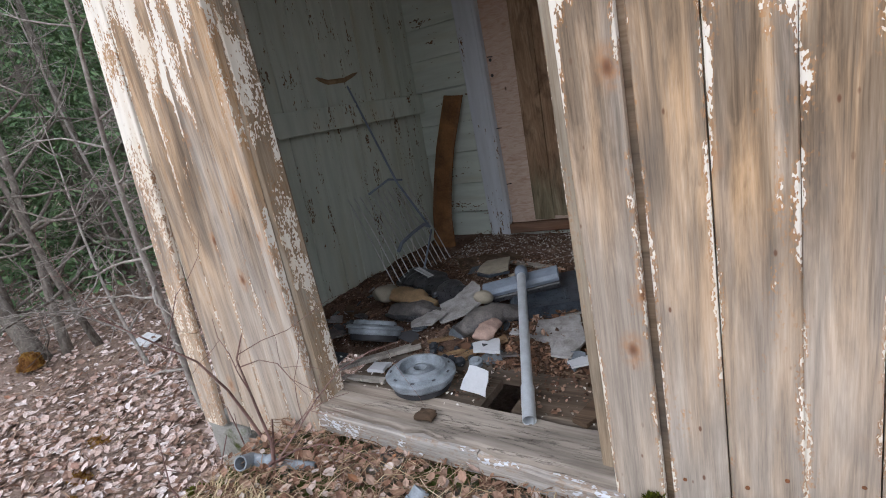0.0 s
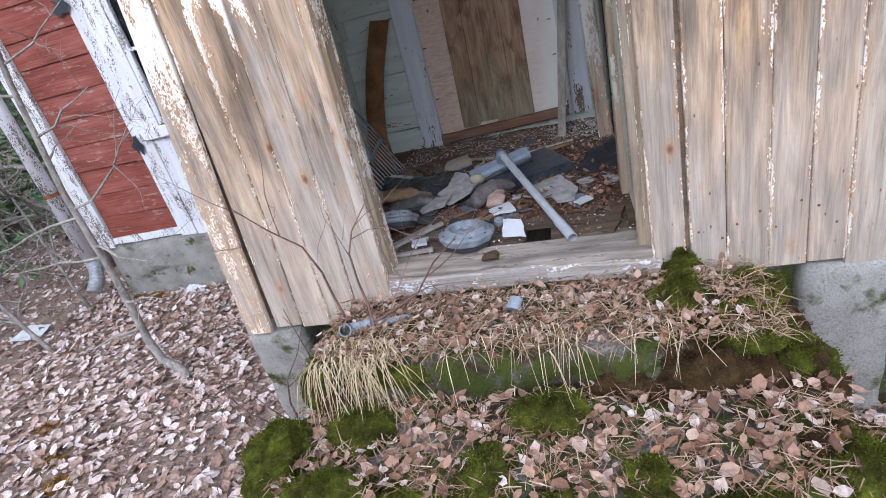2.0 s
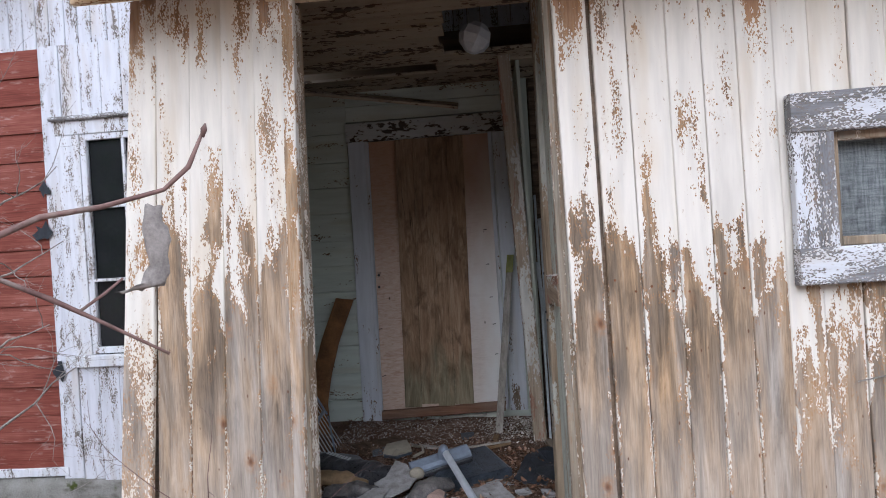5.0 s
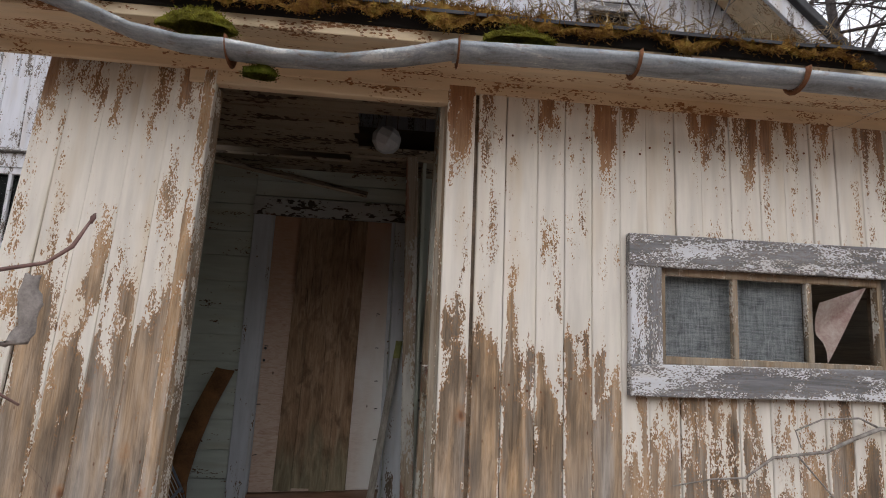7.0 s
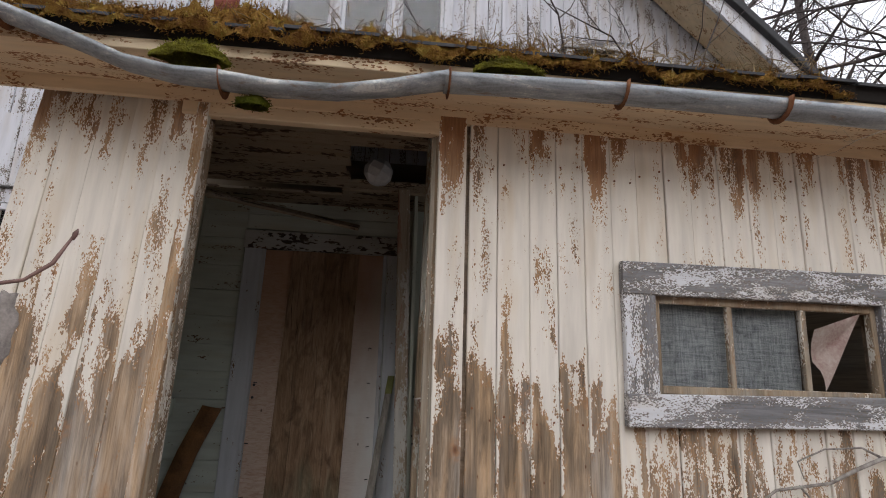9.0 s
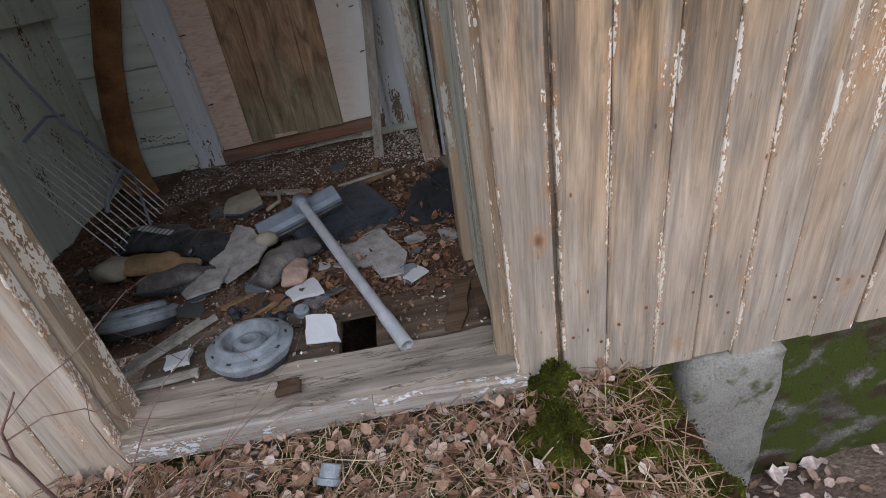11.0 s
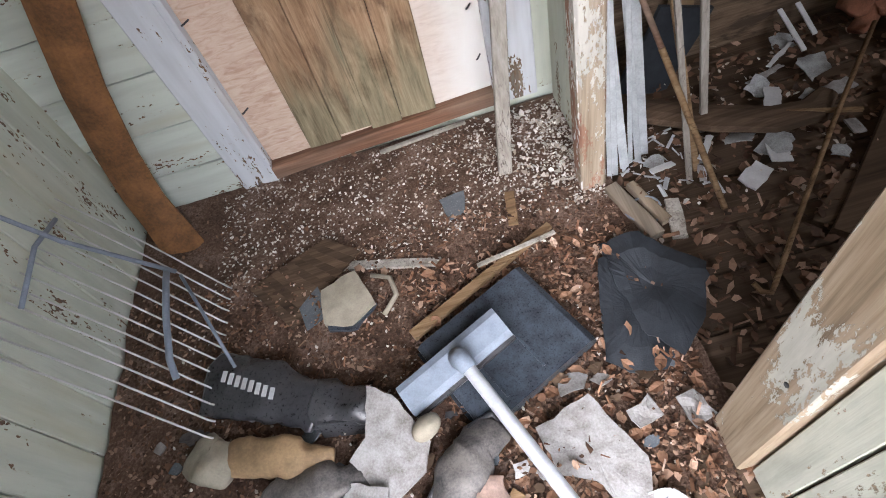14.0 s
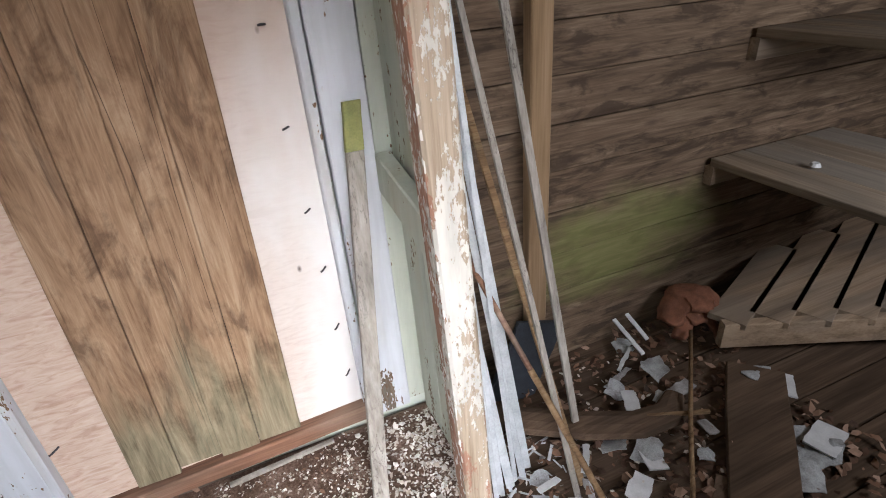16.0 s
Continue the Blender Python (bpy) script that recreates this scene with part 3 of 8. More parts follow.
def lace():
    s = Surface("grey_lace_curtain", 0.9, spec=0.1, vary=False)
    warp = s.noise((160.0, 160.0, 16.0), 3, 0.6)
    weft = s.noise((16.0, 16.0, 210.0), 3, 0.6)
    f = s.math("ADD", s.math("MULTIPLY", warp, 0.5), s.math("MULTIPLY", weft, 0.5))
    col = s.ramp(f, (0.36, (0.24, 0.25, 0.26)), (0.62, (0.66, 0.67, 0.67)))
    ring = s.math("ABSOLUTE", s.math("SUBTRACT", s.cells((5.0, 1.0, 5.0)), 0.28))
    fleck = s.math("MULTIPLY", s.span(ring, 0.0, 0.05, 1.0, 0.0), s.span(s.noise(34, 3), 0.42, 0.6))
    col = s.mix(s.math("MULTIPLY", fleck, 0.6), col, (0.1, 0.1, 0.11))
    m = s.done(col, f, 0.4, 0.003)
    thin, both = s.add("ShaderNodeBsdfTranslucent"), s.add("ShaderNodeMixShader")
    s.put(thin.inputs["Color"], col)
    both.inputs[0].default_value = 0.4
    s.t.links.new(s.b.outputs[0], both.inputs[1])
    s.t.links.new(thin.outputs[0], both.inputs[2])
    s.t.links.new(both.outputs[0], s.t.nodes["Material Output"].inputs["Surface"])
    return m


LACE = lace()


# ---- mesh tools ----
rng = np.random.default_rng(7)


class Geo:
    """Vertices and faces gathered into one mesh."""

    def __init__(s):
        s.v, s.f, s.u = [], [], {}

    def add(s, verts, faces, across=None):
        k = len(s.v)
        if across:
            s.u.update((k + i, u) for i, u in enumerate(across))
        s.v += [tuple(v) for v in verts]
        s.f += [tuple(i + k for i in f) for f in faces]
        return s

    def board(s, a, b, w, t, seg=6, rough=0.0, bevel=0.12, taper=1.0):
        """A board from a to b: w and t are the half width and half thickness, as vectors; taper scales the width at b."""
        a, b, w, t = (np.array(x, float) for x in (a, b, w, t))
        c = bevel * np.linalg.norm(t) * 1.6
        cw, ct = 1 - min(0.45, c / np.linalg.norm(w)), 1 - min(0.45, c / np.linalg.norm(t))
        ring = ((1, ct), (cw, 1), (-cw, 1), (-1, ct), (-1, -ct), (-cw, -1), (cw, -1), (1, -ct))
        verts, faces, across = [], [], []
        for i in range(seg + 1):
            f = i / seg
            p = a + (b - a) * f
            k = 1 + (taper - 1) * f
            e = rng.normal(0, rough, 2) if rough else (0, 0)
            for u, v in ring:
                n = e[0] if u > 0 else e[1]
                verts.append(p + w * u * k * (1 + n) + t * v)
                across.append(u)
        for i in range(seg):
            for j in range(8):
                q, r = i * 8 + j, i * 8 + (j + 1) % 8
                faces.append((q, r, r + 8, q + 8))
        faces += [tuple(range(7, -1, -1)), tuple(seg * 8 + j for j in range(8))]
        return s.add(verts, faces, across)

    def block(s, lo, hi, bevel=0.05):
        lo, hi = np.array(lo, float), np.array(hi, float)
        c, h = (lo + hi) / 2, (hi - lo) / 2
        k = int(np.argmax(h))
        o = [i for i in range(3) if i != k]
        e = np.eye(3)
        if h[o[0]] < h[o[1]]:
            o = o[::-1]
        return s.board(c - e[k] * h[k], c + e[k] * h[k], e[o[0]] * h[o[0]], e[o[1]] * h[o[1]], 1, 0, bevel)

    def tube(s, pts, radii, sides=8, cap=True, flat=1.0, up=(0, 0, 1)):
        """A round (or flattened) tube through points."""
        pts = [np.array(p, float) for p in pts]
        n = len(pts)
        radii = [radii] * n if isinstance(radii, (int, float)) else radii
        verts, faces, side = [], [], None
        for i, p in enumerate(pts):
            d = pts[min(i + 1, n - 1)] - pts[max(i - 1, 0)]
            d = d / (np.linalg.norm(d) + 1e-9)
            if side is None:
                ref = np.array(up, float) if abs(d @ np.array(up, float)) < 0.95 else np.array((1.0, 0, 0))
                side = np.cross(d, ref)
            side = side - d * (side @ d)
            side = side / (np.linalg.norm(side) + 1e-9)
            over = np.cross(side, d)
            for j in range(sides):
                a = 2 * math.pi * j / sides
                verts.append(p + radii[i] * (math.cos(a) * side + flat * math.sin(a) * over))
        for i in range(n - 1):
            for j in range(sides):
                q, r = i * sides + j, i * sides + (j + 1) % sides
                faces.append((q, r, r + sides, q + sides))
        if cap:
            faces += [tuple(range(sides - 1, -1, -1)), tuple((n - 1) * sides + j for j in range(sides))]
        return s.add(verts, faces)

    def lathe(s, profile, m, sides=40, lump=0.0):
        """A profile of (radius, height) turned about the z axis of the pose m."""
        verts, faces = [], []
        for r, h in profile:
            for j in range(sides):
                a = 2 * math.pi * j / sides
                k = r * (1 + lump * math.sin(9 * a) * (r > 0.03))
                verts.append(tuple(m @ Vector((k * math.cos(a), k * math.sin(a), h))))
        for i in range(len(profile) - 1):
            for j in range(sides):
                q, w = i * sides + j, i * sides + (j + 1) % sides
                faces.append((q, w, w + sides, q + sides))
        return s.add(verts, faces)

    def plate(s, outline, z, thick, warp=0.0, ribs=0.0, tilt=(0, 0), seed=0):
        """A broken plate from an outline in plan: it has a top, a bottom and an edge."""
        r = np.random.default_rng(seed)
        pts = []
        n = len(outline)
        for i in range(n):
            p, q = np.array(outline[i], float), np.array(outline[(i + 1) % n], float)
            m = max(2, int(np.linalg.norm(q - p) / 0.022))
            for k in range(m):
                pts.append(p + (q - p) * k / m + (r.normal(0, 0.0025, 2) if k else 0))
        c = np.mean(pts, 0)
        rings = [[c + (p - c) * f for p in pts] for f in (1.0, 0.66, 0.33)]
        n = len(pts)

        def lift(p):
            d = p - c
            return z + tilt[0] * d[0] + tilt[1] * d[1] + warp * noise.noise(Vector((p[0] * 9 + seed, p[1] * 9, 0))) + ribs * math.sin((d[0] * 0.7 + d[1]) * 110)

        for level in (1, 0):
            base = len(s.v)
            for ring in rings:
                s.v += [(p[0], p[1], lift(p) + (thick if level else 0)) for p in ring]
            s.v.append((c[0], c[1], lift(c) + (thick if level else 0)))
            fs = []
            for k in range(2):
                for j in range(n):
                    fs.append((k * n + j, k * n + (j + 1) % n, (k + 1) * n + (j + 1) % n, (k + 1) * n + j))
            fs += [(2 * n + j, 2 * n + (j + 1) % n, 3 * n) for j in range(n)]
            s.f += [tuple(base + i for i in (f if level else f[::-1])) for f in fs]
            if level:
                top = base
        for j in range(n):
            s.f.append((top + (j + 1) % n, top + j, base + j, base + (j + 1) % n))
        return s

    def made(s, name, material, parent=None, label="", smooth=False, pose_at=None):
        me = bpy.data.meshes.new(name)
        me.from_pydata(s.v, [], s.f)
        me.materials.append(material)
        if smooth:
            me.shade_smooth()
        if s.u:
            at = me.attributes.new("across", "FLOAT", "POINT")
            at.data.foreach_set("value", [s.u.get(i, 0.0) for i in range(len(s.v))])
        me.update()
        ob = new(name, me)
        if parent is not None:
            ob.parent = parent
        if label:
            ob["label"] = label
        return ob


def thing(name, label, category, group="", kind="", at=(0, 0, 0)):
    """An empty that holds the parts of a thing; its base lies at the world's origin, so that parts keep world coordinates."""
    return tagged(new(name), label, category, group, kind)


def fine_mesh(name, verts, faces, material, parent=None, smooth=False):
    me = bpy.data.meshes.new(name)
    me.from_pydata(verts if isinstance(verts, list) else verts.tolist(), [], faces if isinstance(faces, list) else faces.tolist())
    me.materials.append(material)
    if smooth:
        me.shade_smooth()
    ob = new(name, me)
    if parent is not None:
        ob.parent = parent
    return ob


# ---- ground and distance ----
def smooth(v, lo, hi):
    k = min(1.0, max(0.0, (v - lo) / (hi - lo)))
    return k * k * (3 - 2 * k)


def ground_height(x, y):
    z = -0.84 + 0.16 * smooth(x, -0.9, 0.1) * (1 - smooth(y, -0.3, 0.2)) + 0.12 * smooth(-x, 2.5, 6.0)
    z += 0.035 * noise.noise(Vector((x * 0.9, y * 0.9, 0))) + 0.015 * noise.noise(Vector((x * 4, y * 4, 3)))
    return z + 0.5 * smooth(abs(x) + abs(y), 14, 60) * noise.noise(Vector((x * 0.05, y * 0.05, 7)))


def graded(lo, hi, step, reach):
    near = list(np.arange(lo, hi + step, step))
    far, d = [], step
    while (far[-1] if far else 0) < reach:
        d *= 1.35
        far.append((far[-1] if far else 0) + d)
    return [lo - f for f in far[::-1]] + near + [near[-1] + f for f in far]


def build_ground():
    xs, ys = graded(-7, 4, 0.16, 900), graded(-4, 5, 0.16, 900)
    verts = [(x, y, ground_height(x, y)) for y in ys for x in xs]
    n = len(xs)
    faces = [(j * n + i, j * n + i + 1, (j + 1) * n + i + 1, (j + 1) * n + i) for j in range(len(ys) - 1) for i in range(n - 1)]
    tagged(fine_mesh("ground", verts, faces, SOIL, smooth=True), "brown leaf-strewn forest soil around the old house", "ground", kind="structure")


build_ground()

LEAF = np.array([(0, 0, 0), (0.28, 0.27, 0.02), (0.66, 0.30, 0.0), (1, 0, 0.05), (0.66, -0.30, 0.0), (0.28, -0.27, 0.02), (0.33, 0, -0.06), (0.68, 0, -0.04)])
LEAF_F = np.array([(0, 6, 1), (1, 6, 7), (1, 7, 2), (2, 7, 3), (0, 5, 6), (5, 7, 6), (5, 4, 7), (4, 3, 7)])
CHIP = np.array([(0, -0.12, 0), (0.42, -0.33, 0.03), (1.0, -0.05, 0.0), (0.7, 0.22, 0.06), (0.28, 0.26, 0.01)])
CHIP_F = np.array([(0, 1, 4), (1, 3, 4), (1, 2, 3)])
NEEDLE = np.array([(0, -0.02, 0), (0, 0.02, 0), (0.5, 0.02, 0.04), (0.5, -0.02, 0.04), (1, 0, 0)])
NEEDLE_F = np.array([(0, 2, 1), (0, 3, 2), (3, 4, 2)])


def scatter(name, spots, sizes, tilt, shape, faces, material, parent=None, aim=None):
    """Many small pieces, each turned and tilted by chance, as one mesh."""
    p, n = np.asarray(spots, float), len(spots)
    yaw, a, b = rng.uniform(0, 2 * math.pi, n), rng.normal(0, tilt, n), rng.normal(0, tilt, n)
    u = np.stack([np.cos(yaw) * np.cos(a), np.sin(yaw) * np.cos(a), np.sin(a)], 1)
    if aim is not None:
        u = aim + rng.normal(0, tilt, (n, 3))
        u /= np.linalg.norm(u, axis=1, keepdims=True)
    w = np.stack([-np.sin(yaw) * np.cos(b), np.cos(yaw) * np.cos(b), np.sin(b)], 1)
    w -= u * (u * w).sum(1, keepdims=True)
    w /= np.linalg.norm(w, axis=1, keepdims=True)
    t = np.cross(u, w)
    s, curl = np.asarray(sizes)[:, None, None], rng.uniform(0.3, 3.0, n)[:, None, None]
    wide = rng.uniform(0.7, 1.25, n)[:, None, None]
    v = p[:, None] + s * (shape[None, :, :1] * u[:, None] + wide * shape[None, :, 1:2] * w[:, None] + curl * shape[None, :, 2:] * t[:, None])
    f = (faces[None] + (np.arange(n) * len(shape))[:, None, None]).reshape(-1, 3)
    return fine_mesh(name, v.reshape(-1, 3), f, material, parent)


def on_ground(n, x0, x1, y0, y1):
    out = []
    while len(out) < n:
        x, y = rng.uniform(x0, x1), rng.uniform(y0, y1)
        if (x > -3.3 and y > 1.66) or (x > -0.62 and y > 0.08) or (-0.3 < x < 1.4 and -0.8 < y < 0.05):
            continue
        out.append((x, y, ground_height(x, y) + rng.uniform(0.004, 0.03)))
    return out


spots = on_ground(7000, -9, 7, -8, 1.6) + on_ground(9000, -3.6, 2.0, -1.8, 2.4) + on_ground(11000, -7.5, 0.5, -2.6, 4.5) + on_ground(5000, -13, 5, -4.5, 8.0)
tagged(scatter("leaf_litter", spots, rng.uniform(0.03, 0.075, len(spots)), 0.34, LEAF, LEAF_F, LEAVES), "thick carpet of pale brown fallen leaves on the forest ground", "leaves", kind="stuff")
spots = [(x, y, z + 0.015) for x, y, z in on_ground(5000, -5, 1.6, -1.5, 1.7)]
tagged(scatter("twig_litter", spots, rng.uniform(0.04, 0.13, len(spots)), 0.2, NEEDLE, NEEDLE_F, NEEDLES), "thin dry stalks and needles among the fallen leaves", "litter", kind="stuff")


def rough_box(g, lo, hi, step, amp, freq=7.0, seed=0.0):
    """A box of which the whole skin is uneven."""
    lo, hi = np.array(lo, float), np.array(hi, float)
    size, c = hi - lo, (lo + hi) / 2
    index, verts, faces = {}, [], []

    def corner(p):
        key = tuple(np.round(p, 5))
        if key not in index:
            edge = sum(abs(p[m] - lo[m]) < 1e-6 or abs(p[m] - hi[m]) < 1e-6 for m in range(3))
            q = Vector(p * freq) + Vector((seed, seed * 2, seed * 3))
            d = amp * np.array(noise.noise_vector(q)) + 0.5 * amp * np.array(noise.noise_vector(q * 3.1))
            index[key] = len(verts)
            verts.append(p + d - (np.sign(p - c) * amp * 0.5 if edge > 1 else 0))
        return index[key]

    count = [max(1, round(v / step)) for v in size]
    for k in range(3):
        i, j = [a for a in range(3) if a != k]
        for end in (0, 1):
            def at(a, b):
                p = np.zeros(3)
                p[k], p[i], p[j] = (lo, hi)[end][k], lo[i] + size[i] * a / count[i], lo[j] + size[j] * b / count[j]
                return corner(p)

            for b in range(count[j]):
                for a in range(count[i]):
                    q = (at(a, b), at(a + 1, b), at(a + 1, b + 1), at(a, b + 1))
                    faces.append(q if (end == 1) == (k != 1) else q[::-1])
    return g.add(verts, faces)


def moss_cushion(name, centre, rx, ry, h, label, material=MOSS, spikes=None, seed=0):
    """A lumpy cushion of moss with short stems standing out of it."""
    verts, faces, n, m = [], [], 28, 10
    c = np.array(centre, float)
    tips, aims = [], []
    for i in range(m + 1):
        e = i / m * math.pi / 2
        for j in range(n):
            a = 2 * math.pi * j / n
            d = np.array((math.cos(a) * math.cos(e), math.sin(a) * math.cos(e), math.sin(e)))
            k = 1 + 0.34 * noise.noise(Vector(d * 1.9) + Vector((seed * 3.7, 0, 0))) + 0.1 * noise.noise(Vector(d * 6) + Vector((seed, 0, 0)))
            verts.append(c + d * (rx, ry, h) * k)
    for i in range(m):
        for j in range(n):
            q, r = i * n + j, i * n + (j + 1) % n
            faces.append((q, r, r + n, q + n))
    k = spikes or int(14000 * (rx + 0.04) * (ry + 0.04) * 6)
    base = len(verts)
    pick = rng.integers(0, len(verts), k)
    blend = rng.uniform(0, 1, k)
    vv = np.array(verts)
    for q, f in zip(pick, blend):
        other = q + 1 if (q + 1) % n else q + 1 - n
        p = vv[q] * (1 - f) + vv[min(other, base - 1)] * f + rng.normal(0, 0.004, 3)
        d = (p - c) / (rx, ry, max(h, 0.02))
        d = d / (np.linalg.norm(d) + 1e-6) + rng.normal(0, 0.45, 3)
        w = np.cross(d, rng.normal(0, 1, 3))
        w = w / (np.linalg.norm(w) + 1e-6) * 0.0028
        s = len(verts)
        verts += [p + w, p - w, p + d * rng.uniform(0.003, 0.009)]
        faces.append((s, s + 1, s + 2))
    ob = fine_mesh(name, [tuple(v) for v in verts], faces, material)
    return tagged(ob, label, "moss", "moss cushions")


# ---- trees ----
def grow(g, p, d, length, r, depth, r2, wiggle=0.25, lift=0.05, forks=(2, 4), sides=6):
    """A tapering limb that wavers and puts out smaller limbs."""
    pts, radii, n = [p], [r], 5
    q, way = np.array(p, float), np.array(d, float)
    for i in range(n):
        way = way + r2.normal(0, wiggle, 3) * 0.5 + (0, 0, lift)
        way = way / np.linalg.norm(way)
        q = q + way * length / n
        pts.append(q)
        radii.append(r * (1 - 0.72 * (i + 1) / n))
    g.tube(pts, radii, max(3, sides), False)
    if depth <= 0:
        return
    for _ in range(r2.integers(*forks)):
        k = r2.uniform(0.25, 0.98)
        i = min(n - 1, int(k * n))
        at = pts[i] + (pts[i + 1] - pts[i]) * (k * n - i)
        out = way + r2.normal(0, 0.75, 3)
        out = out / np.linalg.norm(out)
        grow(g, at, out, length * r2.uniform(0.4, 0.7), radii[i] * 0.6, depth - 1, r2, wiggle * 1.15, lift, forks, sides - 1)


def bare_tree(name, base, way, length, r, depth, seed, label, material=BARK, lift=0.05, wiggle=0.2, forks=(3, 5), foot=None):
    r2 = np.random.default_rng(seed)
    t = thing(name, label, "tree")
    trunk, crown = Geo(), Geo()
    n, pts, radii = 9, [], []
    p, d = np.array(base, float) - (0, 0, 0.08), np.array(way, float)
    d = d / np.linalg.norm(d)
    for i in range(n + 1):
        pts.append(p)
        radii.append(r * (1.25 if i == 0 else 1 - 0.8 * i / n))
        d = d + r2.normal(0, wiggle * 0.25, 3) + (0, 0, lift * 0.3)
        d = d / np.linalg.norm(d)
        p = p + d * length / n
    trunk.tube(pts, radii, 9)
    for i in range(2, n + 1):
        for _ in range(r2.integers(*forks) - 1 if i < n else 3):
            out = np.append(r2.normal(0, 1, 2), r2.normal(0.15, 0.35))
            grow(crown, pts[i] * 0.5 + pts[i - 1] * 0.5, out / np.linalg.norm(out), length * r2.uniform(0.14, 0.3) * (1.15 - 0.5 * i / n), radii[i] * 0.55 + 0.003, depth, r2, 0.3, lift * 0.6, forks)
    trunk.made("trunk", material, t, smooth=True)
    crown.made("crown", material, t, "bare twigs", smooth=True)
    return t


def fir_tree(name, height, seed, label):
    """A fir: straight trunk and drooping boughs of many small needle sprays."""
    r2 = np.random.default_rng(seed)
    t = thing(name, label, "tree", "firs of the forest edge")
    Geo().tube([(0, 0, -0.3), (0, 0, height * 0.5), (0, 0, height)], [0.05 + height * 0.012, height * 0.008, 0.01], 8).made("trunk", BARK, t, smooth=True)
    spots, aims, sizes = [], [], []
    z = 0.25
    while z < height - 0.1:
        reach = (0.22 * height + 0.5) * (1 - z / height) ** 0.8 + 0.08
        for _ in range(7):
            a, droop = r2.uniform(0, 2 * math.pi), r2.uniform(-0.5, 0.05)
            way = np.array((math.cos(a), math.sin(a), droop))
            side = np.array((-math.sin(a), math.cos(a), 0))
            long = reach * r2.uniform(0.65, 1.15)
            for k in range(int(10 + long * 13)):
                f = r2.uniform(0.12, 1) ** 0.8
                s = r2.choice((-1, 1))
                spots.append(way * long * f + side * s * r2.uniform(0, 0.22) * (1.1 - f) * long + (0, 0, z + r2.normal(0, 0.03) + 0.1 * f * f))
                aims.append(way * 0.8 + side * s * r2.uniform(0.3, 0.9) + (0, 0, -0.25))
                sizes.append(r2.uniform(0.07, 0.17))
        z += r2.uniform(0.14, 0.24)
    spray = np.array([(0, 0, 0), (0.4, 0.13, 0.02), (0.4, -0.13, 0.02), (0.75, 0.09, 0), (0.75, -0.09, 0), (1, 0, -0.03)])
    sf = np.array([(0, 2, 1), (1, 2, 4), (1, 4, 3), (3, 4, 5)])
    scatter("crown", spots, sizes, 0.25, spray, sf, FIR, t, np.array(aims))
    return t


firs = [fir_tree("fir_tree", h, sd, "dark green fir with drooping boughs at the forest edge") for h, sd in ((5.5, 1), (7.5, 2), (3.2, 3))]
# firs at y below -6 are unseen, added to darken the left window's reflection
fir_spots = [(-7.4, 1.6, 2), (-8.3, 3.1, 0), (-9.6, 1.2, 1), (-8.0, 4.6, 0), (-10.5, 3.6, 1), (-7.0, 5.2, 2), (-11.5, 5.6, 1), (-9.3, 6.6, 0), (-12.5, 1.6, 1), (-11.0, -0.6, 0), (-13.2, 4.0, 1), (-8.8, 0.1, 2), (-10.2, 8.6, 1), (-14.5, -1.8, 1), (-15.0, 7.0, 1), (-6.9, 7.4, 0), (-12.4, 9.8, 1), (-13.6, -4.2, 1), (-16.5, 2.6, 1), (-9.6, -2.6, 0), (-17, 10.5, 1), (-11, 12.5, 1), (-7.0, -7.5, 1), (-9.5, -9.0, 1), (-4.5, -10.5, 1), (-11.5, -6.5, 1), (-2.0, -12.5, 1), (-6.4, 2.3, 0), (-6.7, 3.5, 0), (-7.2, 0.9, 0), (-7.6, 2.5, 1), (-9.0, 2.0, 1), (-8.6, 4.0, 1)]
for i, (x, y, k) in enumerate(fir_spots):
    m = pose(x, y, ground_height(x, y), 0, 0, 47 * i) @ Matrix.Scale(0.85 + 0.07 * (i % 5), 4)
    if i < 3:
        firs[(1, 0, 2)[i]].matrix_basis = pose(*(fir_spots[(1, 2, 0)[i]][:2]), ground_height(*fir_spots[(1, 2, 0)[i]][:2]))
    else:
        ob = copy_thing(firs[k], m)
        ob.scale = (0.85 + 0.07 * (i % 5),) * 3


def far_wood():
    """A dark wooded rise that closes the distance all round; raised out of view to block low sky."""
    verts, faces, n = [], [], 160
    for i in range(n):
        a = 2 * math.pi * i / n
        r = 62 + 6 * noise.noise(Vector((math.cos(a) * 3, math.sin(a) * 3, 0)))
        # full height also on the unseen side, to keep low sky off the doorway
        low = 0.45 + 0.55 * smooth(math.cos(a - math.pi * 1.15), -0.3, 0.1)
        h = (19 + 7 * noise.noise(Vector((math.cos(a) * 19, math.sin(a) * 19, 5))) + 2 * (i % 2)) * low
        for k, z in ((1.0, -3), (1.0, h * 0.6), (1.03, h)):
            verts.append((r * k * math.cos(a), r * k * math.sin(a), z))
    for i in range(n):
        for k in range(2):
            q, w = i * 3 + k, (i + 1) % n * 3 + k
            faces.append((q, w, w + 1, q + 1))
    tagged(fine_mesh("backdrop", verts, faces, FARWOOD), "distant dark conifer wood, its unseen part raised to block low sky", "forest", kind="structure")


far_wood()

